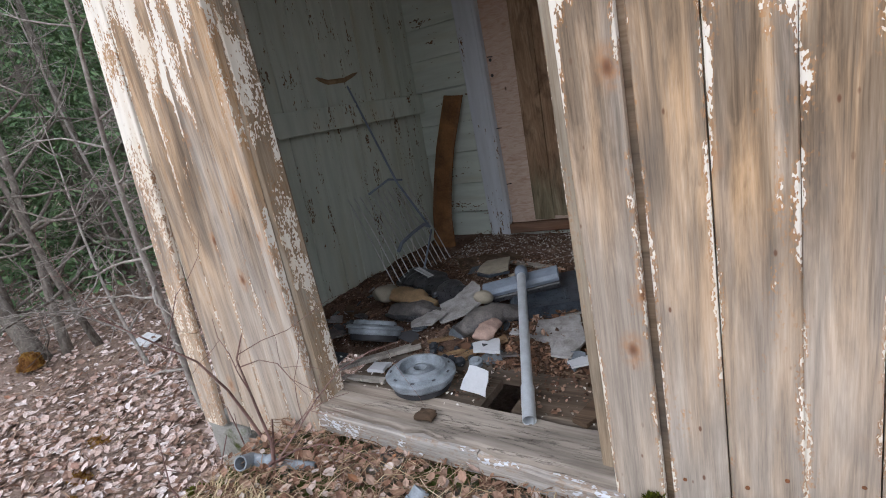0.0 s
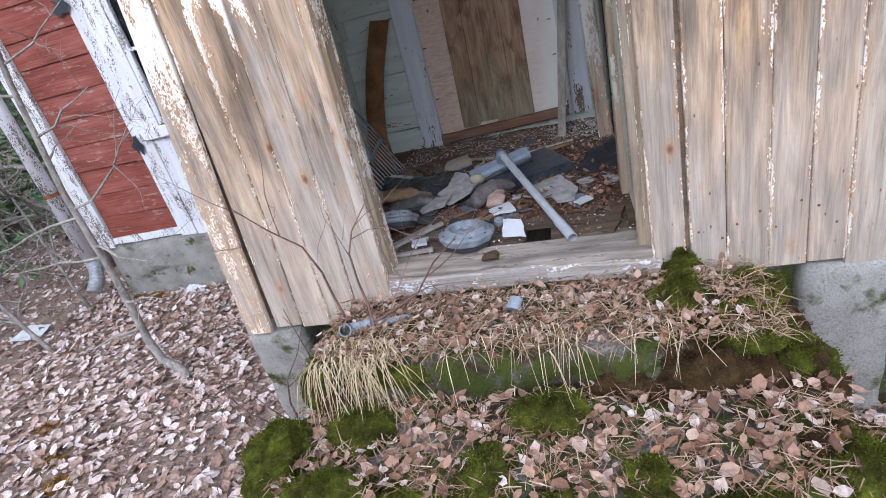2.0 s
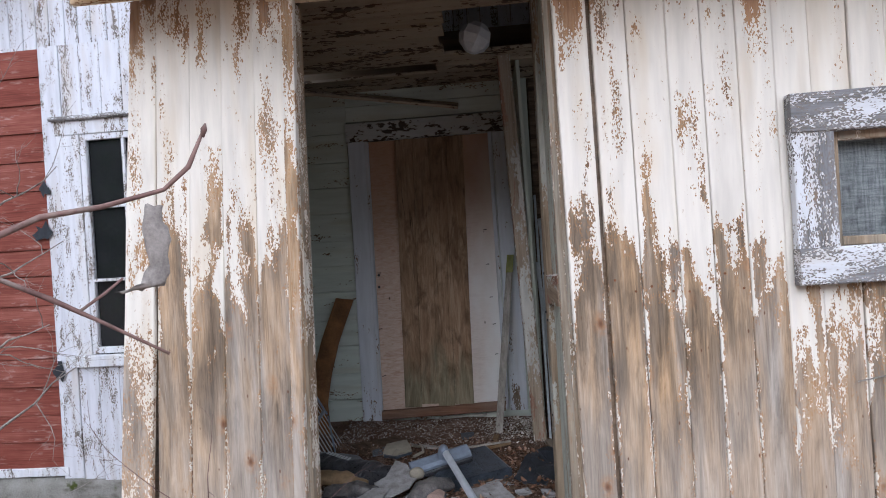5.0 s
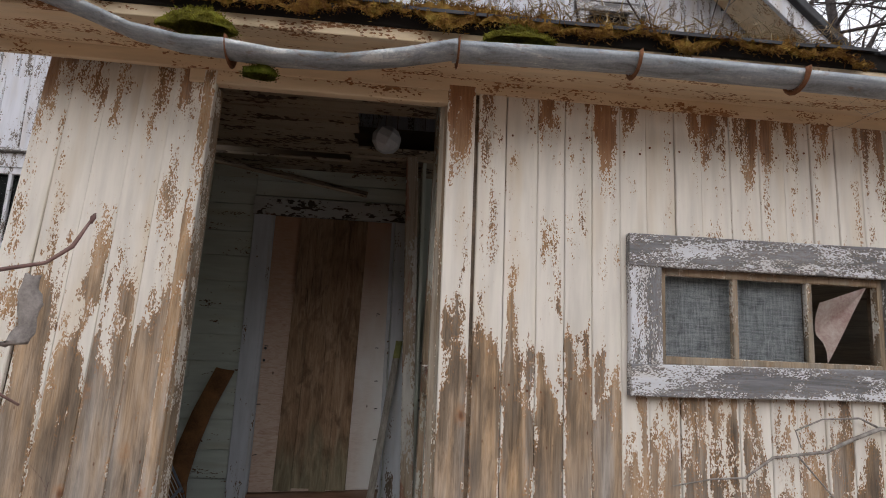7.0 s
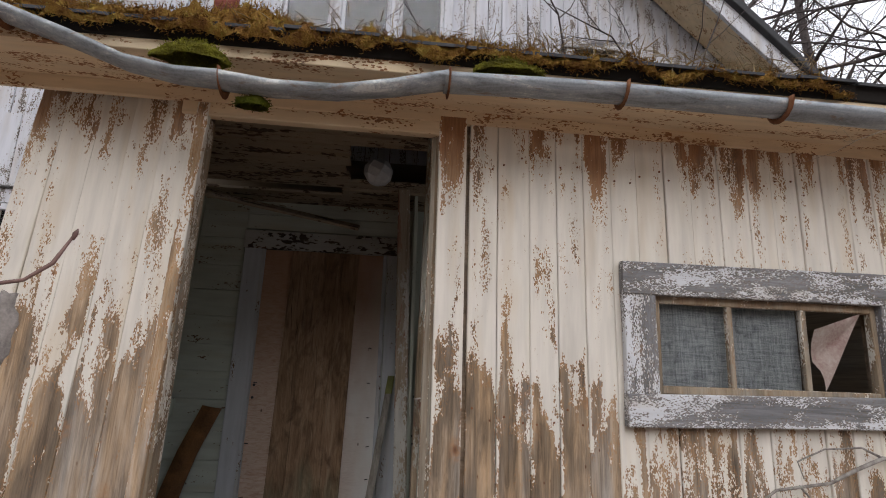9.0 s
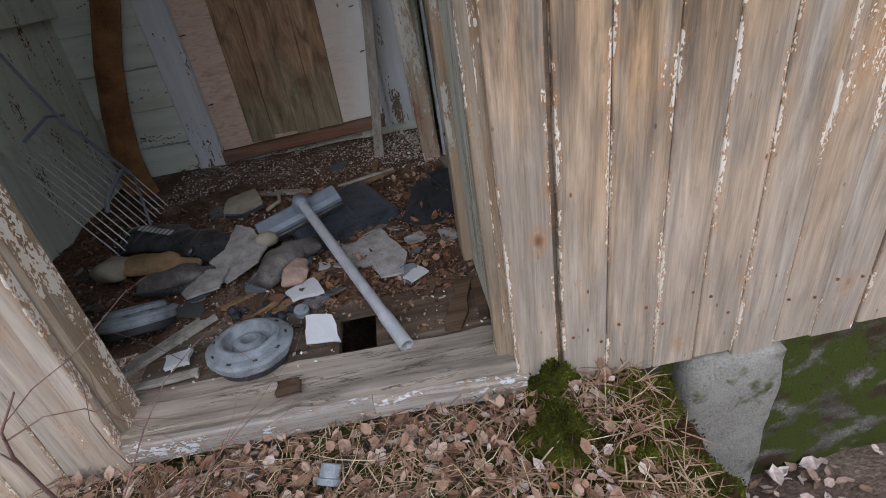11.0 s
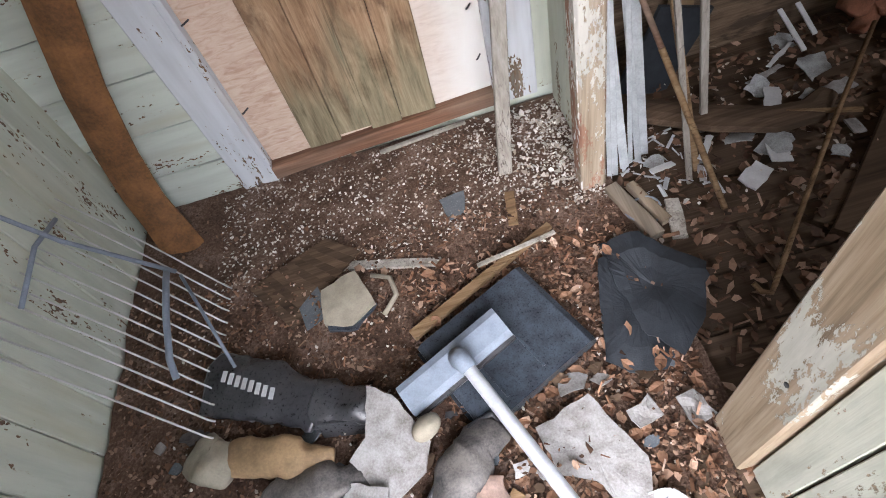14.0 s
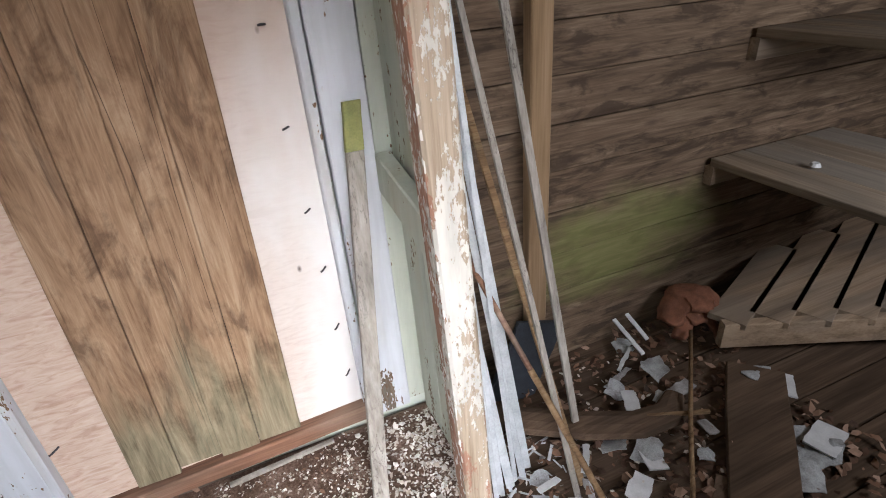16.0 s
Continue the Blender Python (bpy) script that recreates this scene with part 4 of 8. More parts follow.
bare_tree("leaning_tree", (-4.55, 0.55, ground_height(-4.5, 0.5)), (-0.52, -0.1, 0.9), 4.5, 0.085, 2, 11, "grey-barked tree leaning, with moss at its foot", wiggle=0.12)
bare_tree("slender_tree", (-4.45, 0.72, ground_height(-4.4, 0.7)), (-0.2, 0.1, 1), 4.6, 0.045, 2, 12, "slender grey tree beside a leaning trunk", wiggle=0.12)
bare_tree("slender_tree", (-4.3, 0.95, ground_height(-4.3, 0.9)), (-0.28, 0.0, 1), 4.2, 0.035, 2, 13, "slender grey tree with bare lichened twigs", wiggle=0.15)
bare_tree("young_tree", (-4.0, 2.3, ground_height(-4.0, 2.3)), (-0.12, 0.05, 1), 4.4, 0.06, 3, 14, "bare young tree with lichen on its branches", TWIG, wiggle=0.2)
bare_tree("thin_sapling", (-3.2, 0.85, ground_height(-3.2, 0.85)), (-0.45, 0.1, 0.9), 2.6, 0.017, 2, 15, "thin leaning sapling without leaves", TWIG)
bare_tree("thin_sapling", (-3.5, 1.5, ground_height(-3.5, 1.5)), (-0.3, 0.05, 0.9), 2.6, 0.014, 2, 16, "thin bare sapling among fallen leaves", TWIG)
bare_tree("thin_sapling", (-5.2, 1.9, ground_height(-5.2, 1.9)), (0.05, 0.05, 1), 3.6, 0.025, 2, 17, "thin bare sapling near the firs", TWIG)
bare_tree("thin_sapling", (-6.2, 0.9, ground_height(-6.2, 0.9)), (0.1, 0.05, 1), 5, 0.04, 2, 18, "thin bare sapling near the firs", BARK)
bare_tree("crown_tree", (6.6, 4.4, ground_height(6.6, 4.4)), (-0.05, -0.05, 1), 9.0, 0.15, 4, 21, "large leafless tree with a dense crown behind the house", DARKTWIG, forks=(3, 5), wiggle=0.18)
bare_tree("crown_tree", (8.6, 6.6, ground_height(8.6, 6.6)), (-0.08, -0.05, 1), 11, 0.18, 4, 22, "large leafless tree with a dense crown behind the house", DARKTWIG, forks=(3, 5), wiggle=0.18)


def spreading_tree():
    """A gnarled tree by the porch end; its limbs spread behind the porch roof."""
    t = thing("spreading_tree", "gnarled leafless tree with dense dark twigs beside the house", "tree")
    z0 = ground_height(5.9, 0.9)
    stem = [(5.9, 0.8, z0 - 0.1), (5.88, 0.85, 0.6), (5.8, 0.95, 1.9), (5.75, 1.1, 3.2), (5.6, 1.3, 4.6), (5.55, 1.5, 6.0)]
    Geo().tube(stem, [0.2, 0.15, 0.13, 0.11, 0.08, 0.03], 12).made("trunk", DARKTWIG, t, smooth=True)
    r2 = np.random.default_rng(31)
    for k in range(22):
        g = Geo()
        z = 1.9 + 0.165 * k
        at = np.array([np.interp(z, [p[2] for p in stem], [p[c] for p in stem]) for c in range(3)])
        d = np.array((r2.uniform(-0.55, 0.25), r2.uniform(0.45, 1.0), r2.uniform(0.0, 0.55)))
        grow(g, at, d / np.linalg.norm(d), r2.uniform(2.0, 3.2), 0.036 - 0.0009 * k, 4, r2, 0.45, 0.0, (4, 6), 6)
        g.made("limb", DARKTWIG, t, smooth=True)


spreading_tree()
moss_cushion("moss_cushion", (-4.42, 0.42, -0.74), 0.11, 0.10, 0.13, "yellow-green moss at the foot of a leaning tree", ROOFMOSS, seed=9)


def crooked_sapling():
    """The sapling by the corner: a bent foot, an upright stem and lichened side twigs."""
    t = thing("crooked_sapling", "lichened sapling with a crooked foot beside the porch corner", "tree")
    z0 = ground_height(-1.8, 0.5)
    stem = [(-1.72, 0.46, z0 - 0.03), (-1.75, 0.48, z0 + 0.06), (-1.82, 0.5, z0 + 0.09), (-1.9, 0.52, z0 + 0.13), (-1.92, 0.52, -0.56), (-1.87, 0.5, -0.1), (-1.88, 0.5, 0.45), (-1.81, 0.5, 1.02), (-1.70, 0.5, 1.5), (-1.62, 0.5, 1.95), (-1.55, 0.48, 2.5)]
    Geo().tube(stem, [0.03, 0.027, 0.026, 0.026, 0.024, 0.021, 0.017, 0.014, 0.011, 0.008, 0.003], 9).made("trunk", TWIG, t, smooth=True)
    r2 = np.random.default_rng(5)
    g = Geo()
    for z, dx, dy, ln in ((-0.25, 0.9, -0.2, 0.45), (0.05, -0.9, -0.3, 0.6), (0.12, 0.8, -0.5, 0.6), (0.3, -0.9, -0.4, 0.75), (0.35, 0.9, -0.1, 0.7), (0.62, -0.8, 0.4, 0.6), (0.75, 0.9, -0.4, 0.6), (0.95, -0.9, -0.2, 0.7), (1.1, 0.8, 0.3, 0.5), (1.4, 0.9, -0.3, 0.6), (1.55, -0.7, -0.5, 0.6), (1.9, 0.5, -0.5, 0.5), (-0.45, -0.5, -0.6, 0.4)):
        f = (z + 0.56) / 2.5
        x = float(np.interp(z, [-0.56, -0.1, 0.45, 1.02, 1.5, 1.95, 2.5], [-1.92, -1.87, -1.88, -1.81, -1.7, -1.62, -1.55]))
        d = np.array((dx, dy, 0.18))
        grow(g, np.array((x, 0.5, z)), d / np.linalg.norm(d), ln, 0.009 * (1.2 - f * 0.6), 2, r2, 0.4, 0.02, (2, 4), 6)
    g.made("crown", TWIG, t, "lichened side twigs", smooth=True)


crooked_sapling()


def wall_twigs():
    """Thin brambles that stand before the left post."""
    t = thing("bare_bramble", "thin dark bramble stems before the porch post", "shrub")
    r2 = np.random.default_rng(8)
    for k in range(9):
        g = Geo()
        x = -0.6 + 0.075 * k
        base = np.array((x, -0.14 - 0.05 * (k % 3), -0.66 if x < -0.2 else -0.12))
        d = np.array((r2.normal(0.1, 0.35), r2.normal(0.0, 0.12), 1.0))
        grow(g, base, d / np.linalg.norm(d), r2.uniform(0.45, 0.85), 0.006, 2, r2, 0.4, 0.03, (2, 4), 5)
        g.made("stem", REDTWIG, t, smooth=True)


wall_twigs()


# ---- house behind and porch shell ----
BACK = 1.73  # face of the house wall behind the porch


def siding_boards(parent, material, x0, x1, z0, z1, step, y, cuts=True, lap=0.006, thick=0.011, seed=1, name="siding_board"):
    r2 = np.random.default_rng(seed)
    z = z0
    while z < z1 - 0.03:
        h = min(step * r2.uniform(0.92, 1.06), z1 - z)
        ends = [x0, *( [r2.uniform(x0 + 0.5, x1 - 0.4)] if cuts and x1 - x0 > 1.5 else []), x1]
        for a, b in zip(ends, ends[1:]):
            Geo().board((a + 0.001, y + r2.normal(0, 0.002), z + h / 2), (b - 0.001, y + r2.normal(0, 0.002), z + h / 2 + r2.normal(0, 0.002)), (0, -lap, h / 2 - 0.0015), (0, thick, 0), 5, 0.006).made(name, material, parent)
        z += h


def upright_boards(parent, material, edges, zlo, zhi, y, thick=0.011, seed=1, skip=None, name="board", gap=0.0028):
    """Upright boards; edges: pairs of foot and head places. skip: an opening (x0, x1, z0, z1) that the boards stop at."""
    r2 = np.random.default_rng(seed)
    for k, ((a0, a1), (b0, b1)) in enumerate(zip(edges, edges[1:])):
        left, right = (gap / 2, gap / 8) if k % 2 else (gap / 8, gap / 2)
        foot, head = (a0 + b0 + left - right) / 2, (a1 + b1 + left - right) / 2
        w0, w1 = (b0 - a0 - left - right) / 2, (b1 - a1 - left - right) / 2
        lo = zlo + r2.uniform(-0.012, 0.012)
        runs = [(lo, zhi)]
        if skip and foot > skip[0] and foot < skip[1]:
            runs = [(lo, skip[2]), (skip[3], zhi)]
        dy = r2.normal(0, 0.0025)
        for p, q in runs:
            fp, fq = (p - zlo) / (zhi - zlo), (q - zlo) / (zhi - zlo)
            wp, wq = w0 + (w1 - w0) * fp, w0 + (w1 - w0) * fq
            Geo().board((foot + (head - foot) * fp, y + dy, p), (foot + (head - foot) * fq, y + dy, q), (wp, 0, 0), (0, thick, 0), 9, 0.006, 0.16, wq / wp).made(name, material, parent)


def house_walls():
    core = Geo()
    core.block((-3.2, BACK + 0.03, -0.34), (-0.62, BACK + 0.2, 2.75))
    core.block((-0.62, BACK + 0.03, -0.1), (3.6, BACK + 0.2, 2.75))
    core.block((3.6, BACK + 0.03, -0.34), (3.8, BACK + 0.2, 2.75))
    core.block((-3.2, BACK + 0.2, -0.34), (-3.0, 8.5, 2.9))
    core.block((3.6, BACK + 0.2, -0.34), (3.8, 8.5, 3.2))
    core.block((-3.2, 8.5, -0.34), (3.8, 8.7, 3.2))
    wall = tagged(core.made("wall_house", RAWX), "timber wall of the old house behind the porch", "wall", kind="structure")
    f = Geo()
    rough_box(f, (-3.25, BACK - 0.02, -1.3), (-0.6, BACK + 0.2, -0.345), 0.1, 0.012)
    tagged(f.made("foundation_house", CONCRETE, smooth=True), "low grey concrete foundation of the house", "foundation", kind="structure")
    # red siding at the left, white boards beside the window
    red = tagged(Geo().block((-3.2, BACK + 0.012, -0.34), (-2.44, BACK + 0.03, 2.75)).made("wall_red", RED), "faded red horizontal siding on the house wall", "wall", kind="structure")
    siding_boards(red, RED, -3.12, -2.42, -0.28, 2.75, 0.205, BACK + 0.0, False, -0.005, 0.009, 3)
    Geo().board((-3.12, BACK - 0.015, -0.31), (-2.40, BACK - 0.015, -0.30), (0, 0, 0.03), (0, 0.014, 0), 6, 0.05).made("skirting", TRIM, red, "white worn skirting board")
    white = tagged(Geo().block((-2.44, BACK + 0.012, -0.34), (-0.7, BACK + 0.03, 2.75)).made("wall_white", HOUSE_WHITE), "white weathered vertical boards around the house window", "wall", kind="structure")
    edges = [(x, x) for x in np.arange(-2.44, -0.6, 0.155)]
    upright_boards(white, HOUSE_WHITE, edges, -0.36, 2.75, BACK - 0.006, 0.012, 5, (-2.32, -0.7, 0.45, 2.2))
    # corner board and rain pipe
    corner = tagged(Geo().board((-3.21, BACK - 0.02, -0.36), (-3.21, BACK - 0.02, 3.4), (0.085, 0, 0), (0, 0.02, 0), 8, 0.01).made("trim_corner", TRIM), "greyish white corner board of the house", "trim", kind="structure")
    return wall


house_walls()


def rain_pipe():
    t = thing("rain_pipe", "pale flaked rain pipe with a bent shoe at the house corner", "pipe")
    Geo().tube([(-3.38, BACK - 0.1, -0.46), (-3.38, BACK - 0.1, 3.4)], 0.055, 14).made("pipe", TRIM, t, smooth=True)
    Geo().tube([(-3.38, BACK - 0.1, -0.42), (-3.38, BACK - 0.1, -0.5), (-3.385, BACK - 0.13, -0.58), (-3.39, BACK - 0.22, -0.66)], [0.056, 0.058, 0.058, 0.06], 14).made("shoe", ZINC, t, "dark bent metal shoe", smooth=True)
    for z in (0.2, 1.6):
        Geo().lathe([(0.057, -0.015), (0.062, -0.015), (0.062, 0.015), (0.057, 0.015)], pose(-3.38, BACK - 0.1, z), 18).made("clamp", RUST, t)


rain_pipe()


def sash(parent, x0, x1, z0, z1, y, bars_z=(), bars_x=(), w=0.035, frame=TRIM, back=None):
    for a, b, c in (((x0, z0), (x0, z1), 1), ((x1, z0), (x1, z1), -1)):
        Geo().board((a[0] + c * w / 2, y, a[1]), (b[0] + c * w / 2, y, b[1]), (w / 2, 0, 0), (0, 0.018, 0), 3, 0.01).made("sash_stile", frame, parent)
    for z, c in ((z0, 1), (z1, -1)):
        Geo().board((x0 + w, y - 0.001, z + c * w / 2), (x1 - w, y - 0.001, z + c * w / 2), (0, 0, w / 2), (0, 0.017, 0), 3, 0.01).made("sash_rail", frame, parent)
    for z in bars_z:
        Geo().board((x0 + w, y - 0.002, z), (x1 - w, y - 0.002, z), (0, 0, 0.011), (0, 0.013, 0), 2).made("glazing_bar", frame, parent)
    for x in bars_x:
        Geo().board((x, y - 0.003, z0 + w), (x, y - 0.003, z1 - w), (0.011, 0, 0), (0, 0.013, 0), 2).made("glazing_bar", frame, parent)


def pane(parent, x0, x1, z0, z1, y, material=GLASS):
    ob = Geo().block((x0, y - 0.0015, z0), (x1, y + 0.0015, z1), 0.01).made("pane", material, parent)
    ob.visible_shadow = False
    return ob


# near-black colour that paints the shade behind panes and planks
SHADE_BLACK = plain("painted_shade_black", (0.02, 0.02, 0.022), 0.9, 0.0, 0.2, 4, 0.0)


def left_window():
    t = tagged(new("window_1"), "tall white flaked window with small panes beside the porch", "window", kind="structure")
    y = BACK - 0.02
    for x in (-2.24, -1.42):
        Geo().board((x, y, 0.53), (x, y, 2.19), (0.085, 0, 0), (0, 0.016, 0), 6, 0.01).made("casing", TRIM, t)
    Geo().board((-2.33, y - 0.004, 2.15), (-1.33, y - 0.004, 2.15), (0, 0, 0.05), (0, 0.018, 0), 6, 0.01).made("casing", TRIM, t)
    Geo().board((-2.35, y - 0.014, 2.215), (-1.31, y - 0.014, 2.215), (0, 0, 0.014), (0, 0.04, 0), 4).made("drip_board", CASING_X, t)
    Geo().board((-2.34, y - 0.012, 0.49), (-1.32, y - 0.012, 0.49), (0, 0, 0.042), (0, 0.026, 0), 6, 0.01).made("window_sill", TRIM, t)
    sash(t, -2.15, -1.51, 0.54, 2.10, y + 0.004, (1.06, 1.58), (-1.83,), 0.045)
    for a, b in ((-2.105, -1.835), (-1.825, -1.555)):
        for p, q in ((0.585, 1.055), (1.065, 1.575), (1.585, 2.055)):
            pane(t, a, b, p, q, y + 0.008)
    # sheet close behind the panes, painted dark for the room's shade
    Geo().block((-2.3, BACK + 0.006, 0.5), (-1.36, BACK + 0.010, 2.15)).made("dark_interior", SHADE_BLACK, t)


left_window()
for k, (x, z, s) in enumerate(((-2.43, 1.72, 0.06), (-2.47, 1.42, 0.075), (-2.41, 0.42, 0.07))):
    rag = np.random.default_rng(20 + k)
    g = Geo().plate([(s * rag.uniform(0.35, 1.2) * math.cos(0.571 * i), s * rag.uniform(0.35, 1.3) * math.sin(0.571 * i)) for i in range(11)], 0, 0.004, 0.03, seed=20 + k)
    g.v = [(x + a, BACK - 0.036 - 0.1 * abs(c), z + b) for a, b, c in g.v]
    tagged(g.made("felt_scrap", MATBLACK), "torn black felt scrap hanging from the house boards", "felt", "torn felt scraps")


def upper_house():
    """The gable over the porch roof."""
    apex, cx, pitch = 6.36, 0.4, 0.94

    def roofline(x):
        return apex - pitch * abs(x - cx)

    wall = tagged(Geo().block((-3.2, BACK + 0.05, 2.72), (3.8, BACK + 0.2, 2.95)).made("wall_gable", HOUSE_WHITE), "white weathered gable wall of upright boards", "wall", kind="structure")
    g = Geo()
    n = 24
    for k in range(n):
        a, b = -3.2 + 7.0 * k / n, -3.2 + 7.0 * (k + 1) / n
        g.block((a, BACK + 0.05, 2.95), (b, BACK + 0.2, min(roofline(a), roofline(b)) + 0.06))
    g.made("gable_core", HOUSE_WHITE, wall)
    r2 = np.random.default_rng(2)
    x = -3.2
    openings = ((-0.2, 1.14, 3.54, 4.84), (2.1, 2.5, 3.2, 3.66))
    while x < 3.75:
        w = r2.uniform(0.085, 0.125)
        m = x + w / 2
        top = roofline(m) + 0.165
        runs = [(2.6, top)]
        for o in openings:
            if o[0] < m < o[1]:
                runs = [(2.6, o[2]), (o[3], top)]
        for a, b in runs:
            Geo().board((m, BACK + 0.035 + r2.normal(0, 0.002), a), (m, BACK + 0.035, b), (w / 2 - 0.002, 0, 0), (0, 0.012, 0), 4, 0.01, 0.22).made("board", HOUSE_WHITE, wall)
        x += w
    Geo().board((-0.58, BACK + 0.015, 2.7), (-0.58, BACK + 0.015, 4.6), (0.09, 0, 0), (0, 0.012, 0), 4).made("red_board", RED, wall, "bare red board")
    # windows
    y = BACK + 0.01
    t = tagged(new("window_2"), "white triple window in the gable with dark reflecting panes", "window", kind="structure")
    for a in (-0.19, 0.25, 0.695, 1.115):
        Geo().board((a, y - 0.01, 3.54), (a, y - 0.01, 4.84), (0.035, 0, 0), (0, 0.03, 0), 4, 0.01).made("post", TRIM, t)
    Geo().board((-0.26, y - 0.02, 3.54), (1.18, y - 0.02, 3.54), (0, 0, 0.03), (0, 0.04, 0), 4).made("window_sill", TRIM, t)
    for a, b in ((-0.155, 0.215), (0.285, 0.66), (0.73, 1.08)):
        sash(t, a, b, 3.57, 4.80, y + 0.005, (4.30,), (), 0.03)
        pane(t, a + 0.03, b - 0.03, 3.60, 4.29, y + 0.01, OLD_GLASS)
        pane(t, a + 0.03, b - 0.03, 4.31, 4.77, y + 0.01, OLD_GLASS)
        # the shade of the room behind each sash is a painted sheet
        Geo().block((a - 0.02, BACK + 0.040, 3.56), (b + 0.02, BACK + 0.045, 4.82)).made("dark_interior", SHADE_BLACK, t)
    t = tagged(new("window_3"), "small weathered attic window under the gable edge", "window", kind="structure")
    for a in (2.1, 2.49):
        Geo().board((a, y - 0.01, 3.15), (a, y - 0.01, 3.7), (0.04, 0, 0), (0, 0.025, 0), 3, 0.01).made("casing", CASING_Z, t)
    Geo().board((2.03, y - 0.02, 3.70), (2.6, y - 0.02, 3.70), (0, 0, 0.045), (0, 0.03, 0), 3, 0.01).made("casing", CASING_X, t)
    # painted sheet for the shade in the attic opening
    Geo().block((2.12, BACK + 0.03, 3.15), (2.48, BACK + 0.045, 3.68)).made("dark_interior", SHADE_BLACK, t)
    # roof with its overhanging edge
    roof = tagged(new("roof_house"), "gabled house roof with weathered boxed verge boards", "roof", kind="structure")
    for side in (-1, 1):
        a, b = np.array((cx, 0, apex + 0.06)), np.array((cx + side * 3.5, 0, apex + 0.06 - pitch * 3.5))
        d = (b - a) / np.linalg.norm(b - a)
        nrm = np.array((-d[2], 0, d[0])) * (1 if side > 0 else -1)
        Geo().board(a + nrm * 0.1 + (0, 5.0, 0), b + nrm * 0.1 + (0, 5.0, 0), (0, 3.72, 0), nrm * 0.03, 1).made("roof_slab", DARKSLATE, roof)
        Geo().board(a + (0, 1.54, 0) + nrm * 0.04, b + (0, 1.54, 0) + nrm * 0.04, (0, 0.19, 0), nrm * 0.012, 6, 0.004).made("soffit", EAVE, roof)
        Geo().board(a + (0, 1.345, 0) + nrm * 0.03, b + (0, 1.345, 0) + nrm * 0.03, nrm * 0.075, (0, 0.016, 0), 6, 0.006).made("verge_board", TRIM, roof)
        Geo().board(a + (0, 1.305, 0) + nrm * 0.1, b + (0, 1.305, 0) + nrm * 0.1, nrm * 0.03, (0, 0.02, 0), 6, 0.006).made("verge_cap", CASING_X, roof)


upper_house()

WX0, WX1, WZ0, WZ1 = 1.79, 2.73, 1.09, 1.46  # opening of the porch window
DOOR_H = 2.06


def porch_front():
    core = Geo()
    core.board((-0.315, 0.02, -0.16), (-0.25, 0.115, 2.16), (0.305, 0, 0), (0, 0.012, 0), 1)
    core.block((1.0, 0.0, -0.12), (WX0, 0.06, 2.2))
    core.block((WX1, 0.0, -0.12), (3.6, 0.06, 2.2))
    core.block((WX0, 0.0, -0.12), (WX1, 0.06, WZ0))
    core.block((WX0, 0.0, WZ1), (WX1, 0.06, 2.2))
    core.block((0.03, 0.0, DOOR_H + 0.03), (1.0, 0.06, 2.2))
    wall = tagged(core.made("wall_porch_front", RAWX), "porch front wall of upright boards with flaking white paint", "wall", kind="structure")
    # left of the doorway; this part leans back at its corner
    Geo().board((-0.614, -0.028, 0.22), (-0.530, 0.082, 2.15), (0.060, 0, 0), (0, 0.012, 0), 9, 0.02, 0.2, 0.92).made("corner_board", FACADE_CORNER, wall)
    Geo().board((-0.632, -0.040, -0.19), (-0.616, -0.028, 0.215), (0.060, 0, 0), (0, 0.012, 0), 3, 0.02, 0.2).made("corner_board", FACADE_CORNER, wall)
    rows = [(-0.560, -0.470, 0.085), (-0.432, -0.330, 0.065), (-0.295, -0.200, 0.045), (-0.160, -0.070, 0.02), (-0.028, 0.048, 0.0)]
    for k, ((a0, a1, ya), (b0, b1, yb)) in enumerate(zip(rows, rows[1:])):
        Geo().board(((a0 + b0) / 2, -0.016, -0.18 - 0.01 * (k % 2)), ((a1 + b1) / 2, (ya + yb) / 2 - 0.014, 2.16), ((b0 - a0) / 2 - 0.002, 0, 0), (0, 0.012, 0), 9, 0.012, 0.22, (b1 - a1 - 0.004) / (b0 - a0 - 0.004)).made("board", FACADE_LEFT, wall)
    Geo().board((-0.012, -0.024, -0.1), (0.058, -0.014, 2.10), (0.022, 0, 0), (0, 0.016, 0), 9, 0.02).made("edge_trim", EDGE_TRIM, wall)
    # right of the doorway
    upright_boards(wall, FACADE, [(0.982, 0.955), (1.088, 1.066)], -0.11, 2.12, -0.018, 0.013, 8)
    edges = [(1.103, 1.080)]
    r2 = np.random.default_rng(12)
    while edges[-1][0] < 3.55:
        w = r2.uniform(0.104, 0.126)
        edges.append((edges[-1][0] + w, edges[-1][1] + w))
    upright_boards(wall, FACADE, edges, -0.13, 2.12, -0.014, 0.012, 9, (WX0 - 0.06, WX1 + 0.06, WZ0 - 0.05, WZ1 + 0.05))
    # nail heads in rows, two to a board
    r3 = np.random.default_rng(77)
    head = Geo().lathe([(0.0, 0.0012), (0.0032, 0.001), (0.0042, 0.0), (0.0042, -0.003)], pose(0, 0, 0, 90, 0, 0), 8).made("nail", RUST, wall)
    first = True
    for z in (0.05, 0.98, 1.95):
        for (a0, a1), (b0, b1) in zip(edges, edges[1:]):
            f = (z + 0.13) / 2.25
            left, right = a0 + (a1 - a0) * f, b0 + (b1 - b0) * f
            if right > 2.95 or (WX0 - 0.15 < left < WX1 + 0.15 and WZ0 - 0.15 < z < WZ1 + 0.15):
                continue
            for k in (0.22, 0.78):
                p = (left + (right - left) * k + r3.normal(0, 0.004), -0.027, z + r3.normal(0, 0.03))
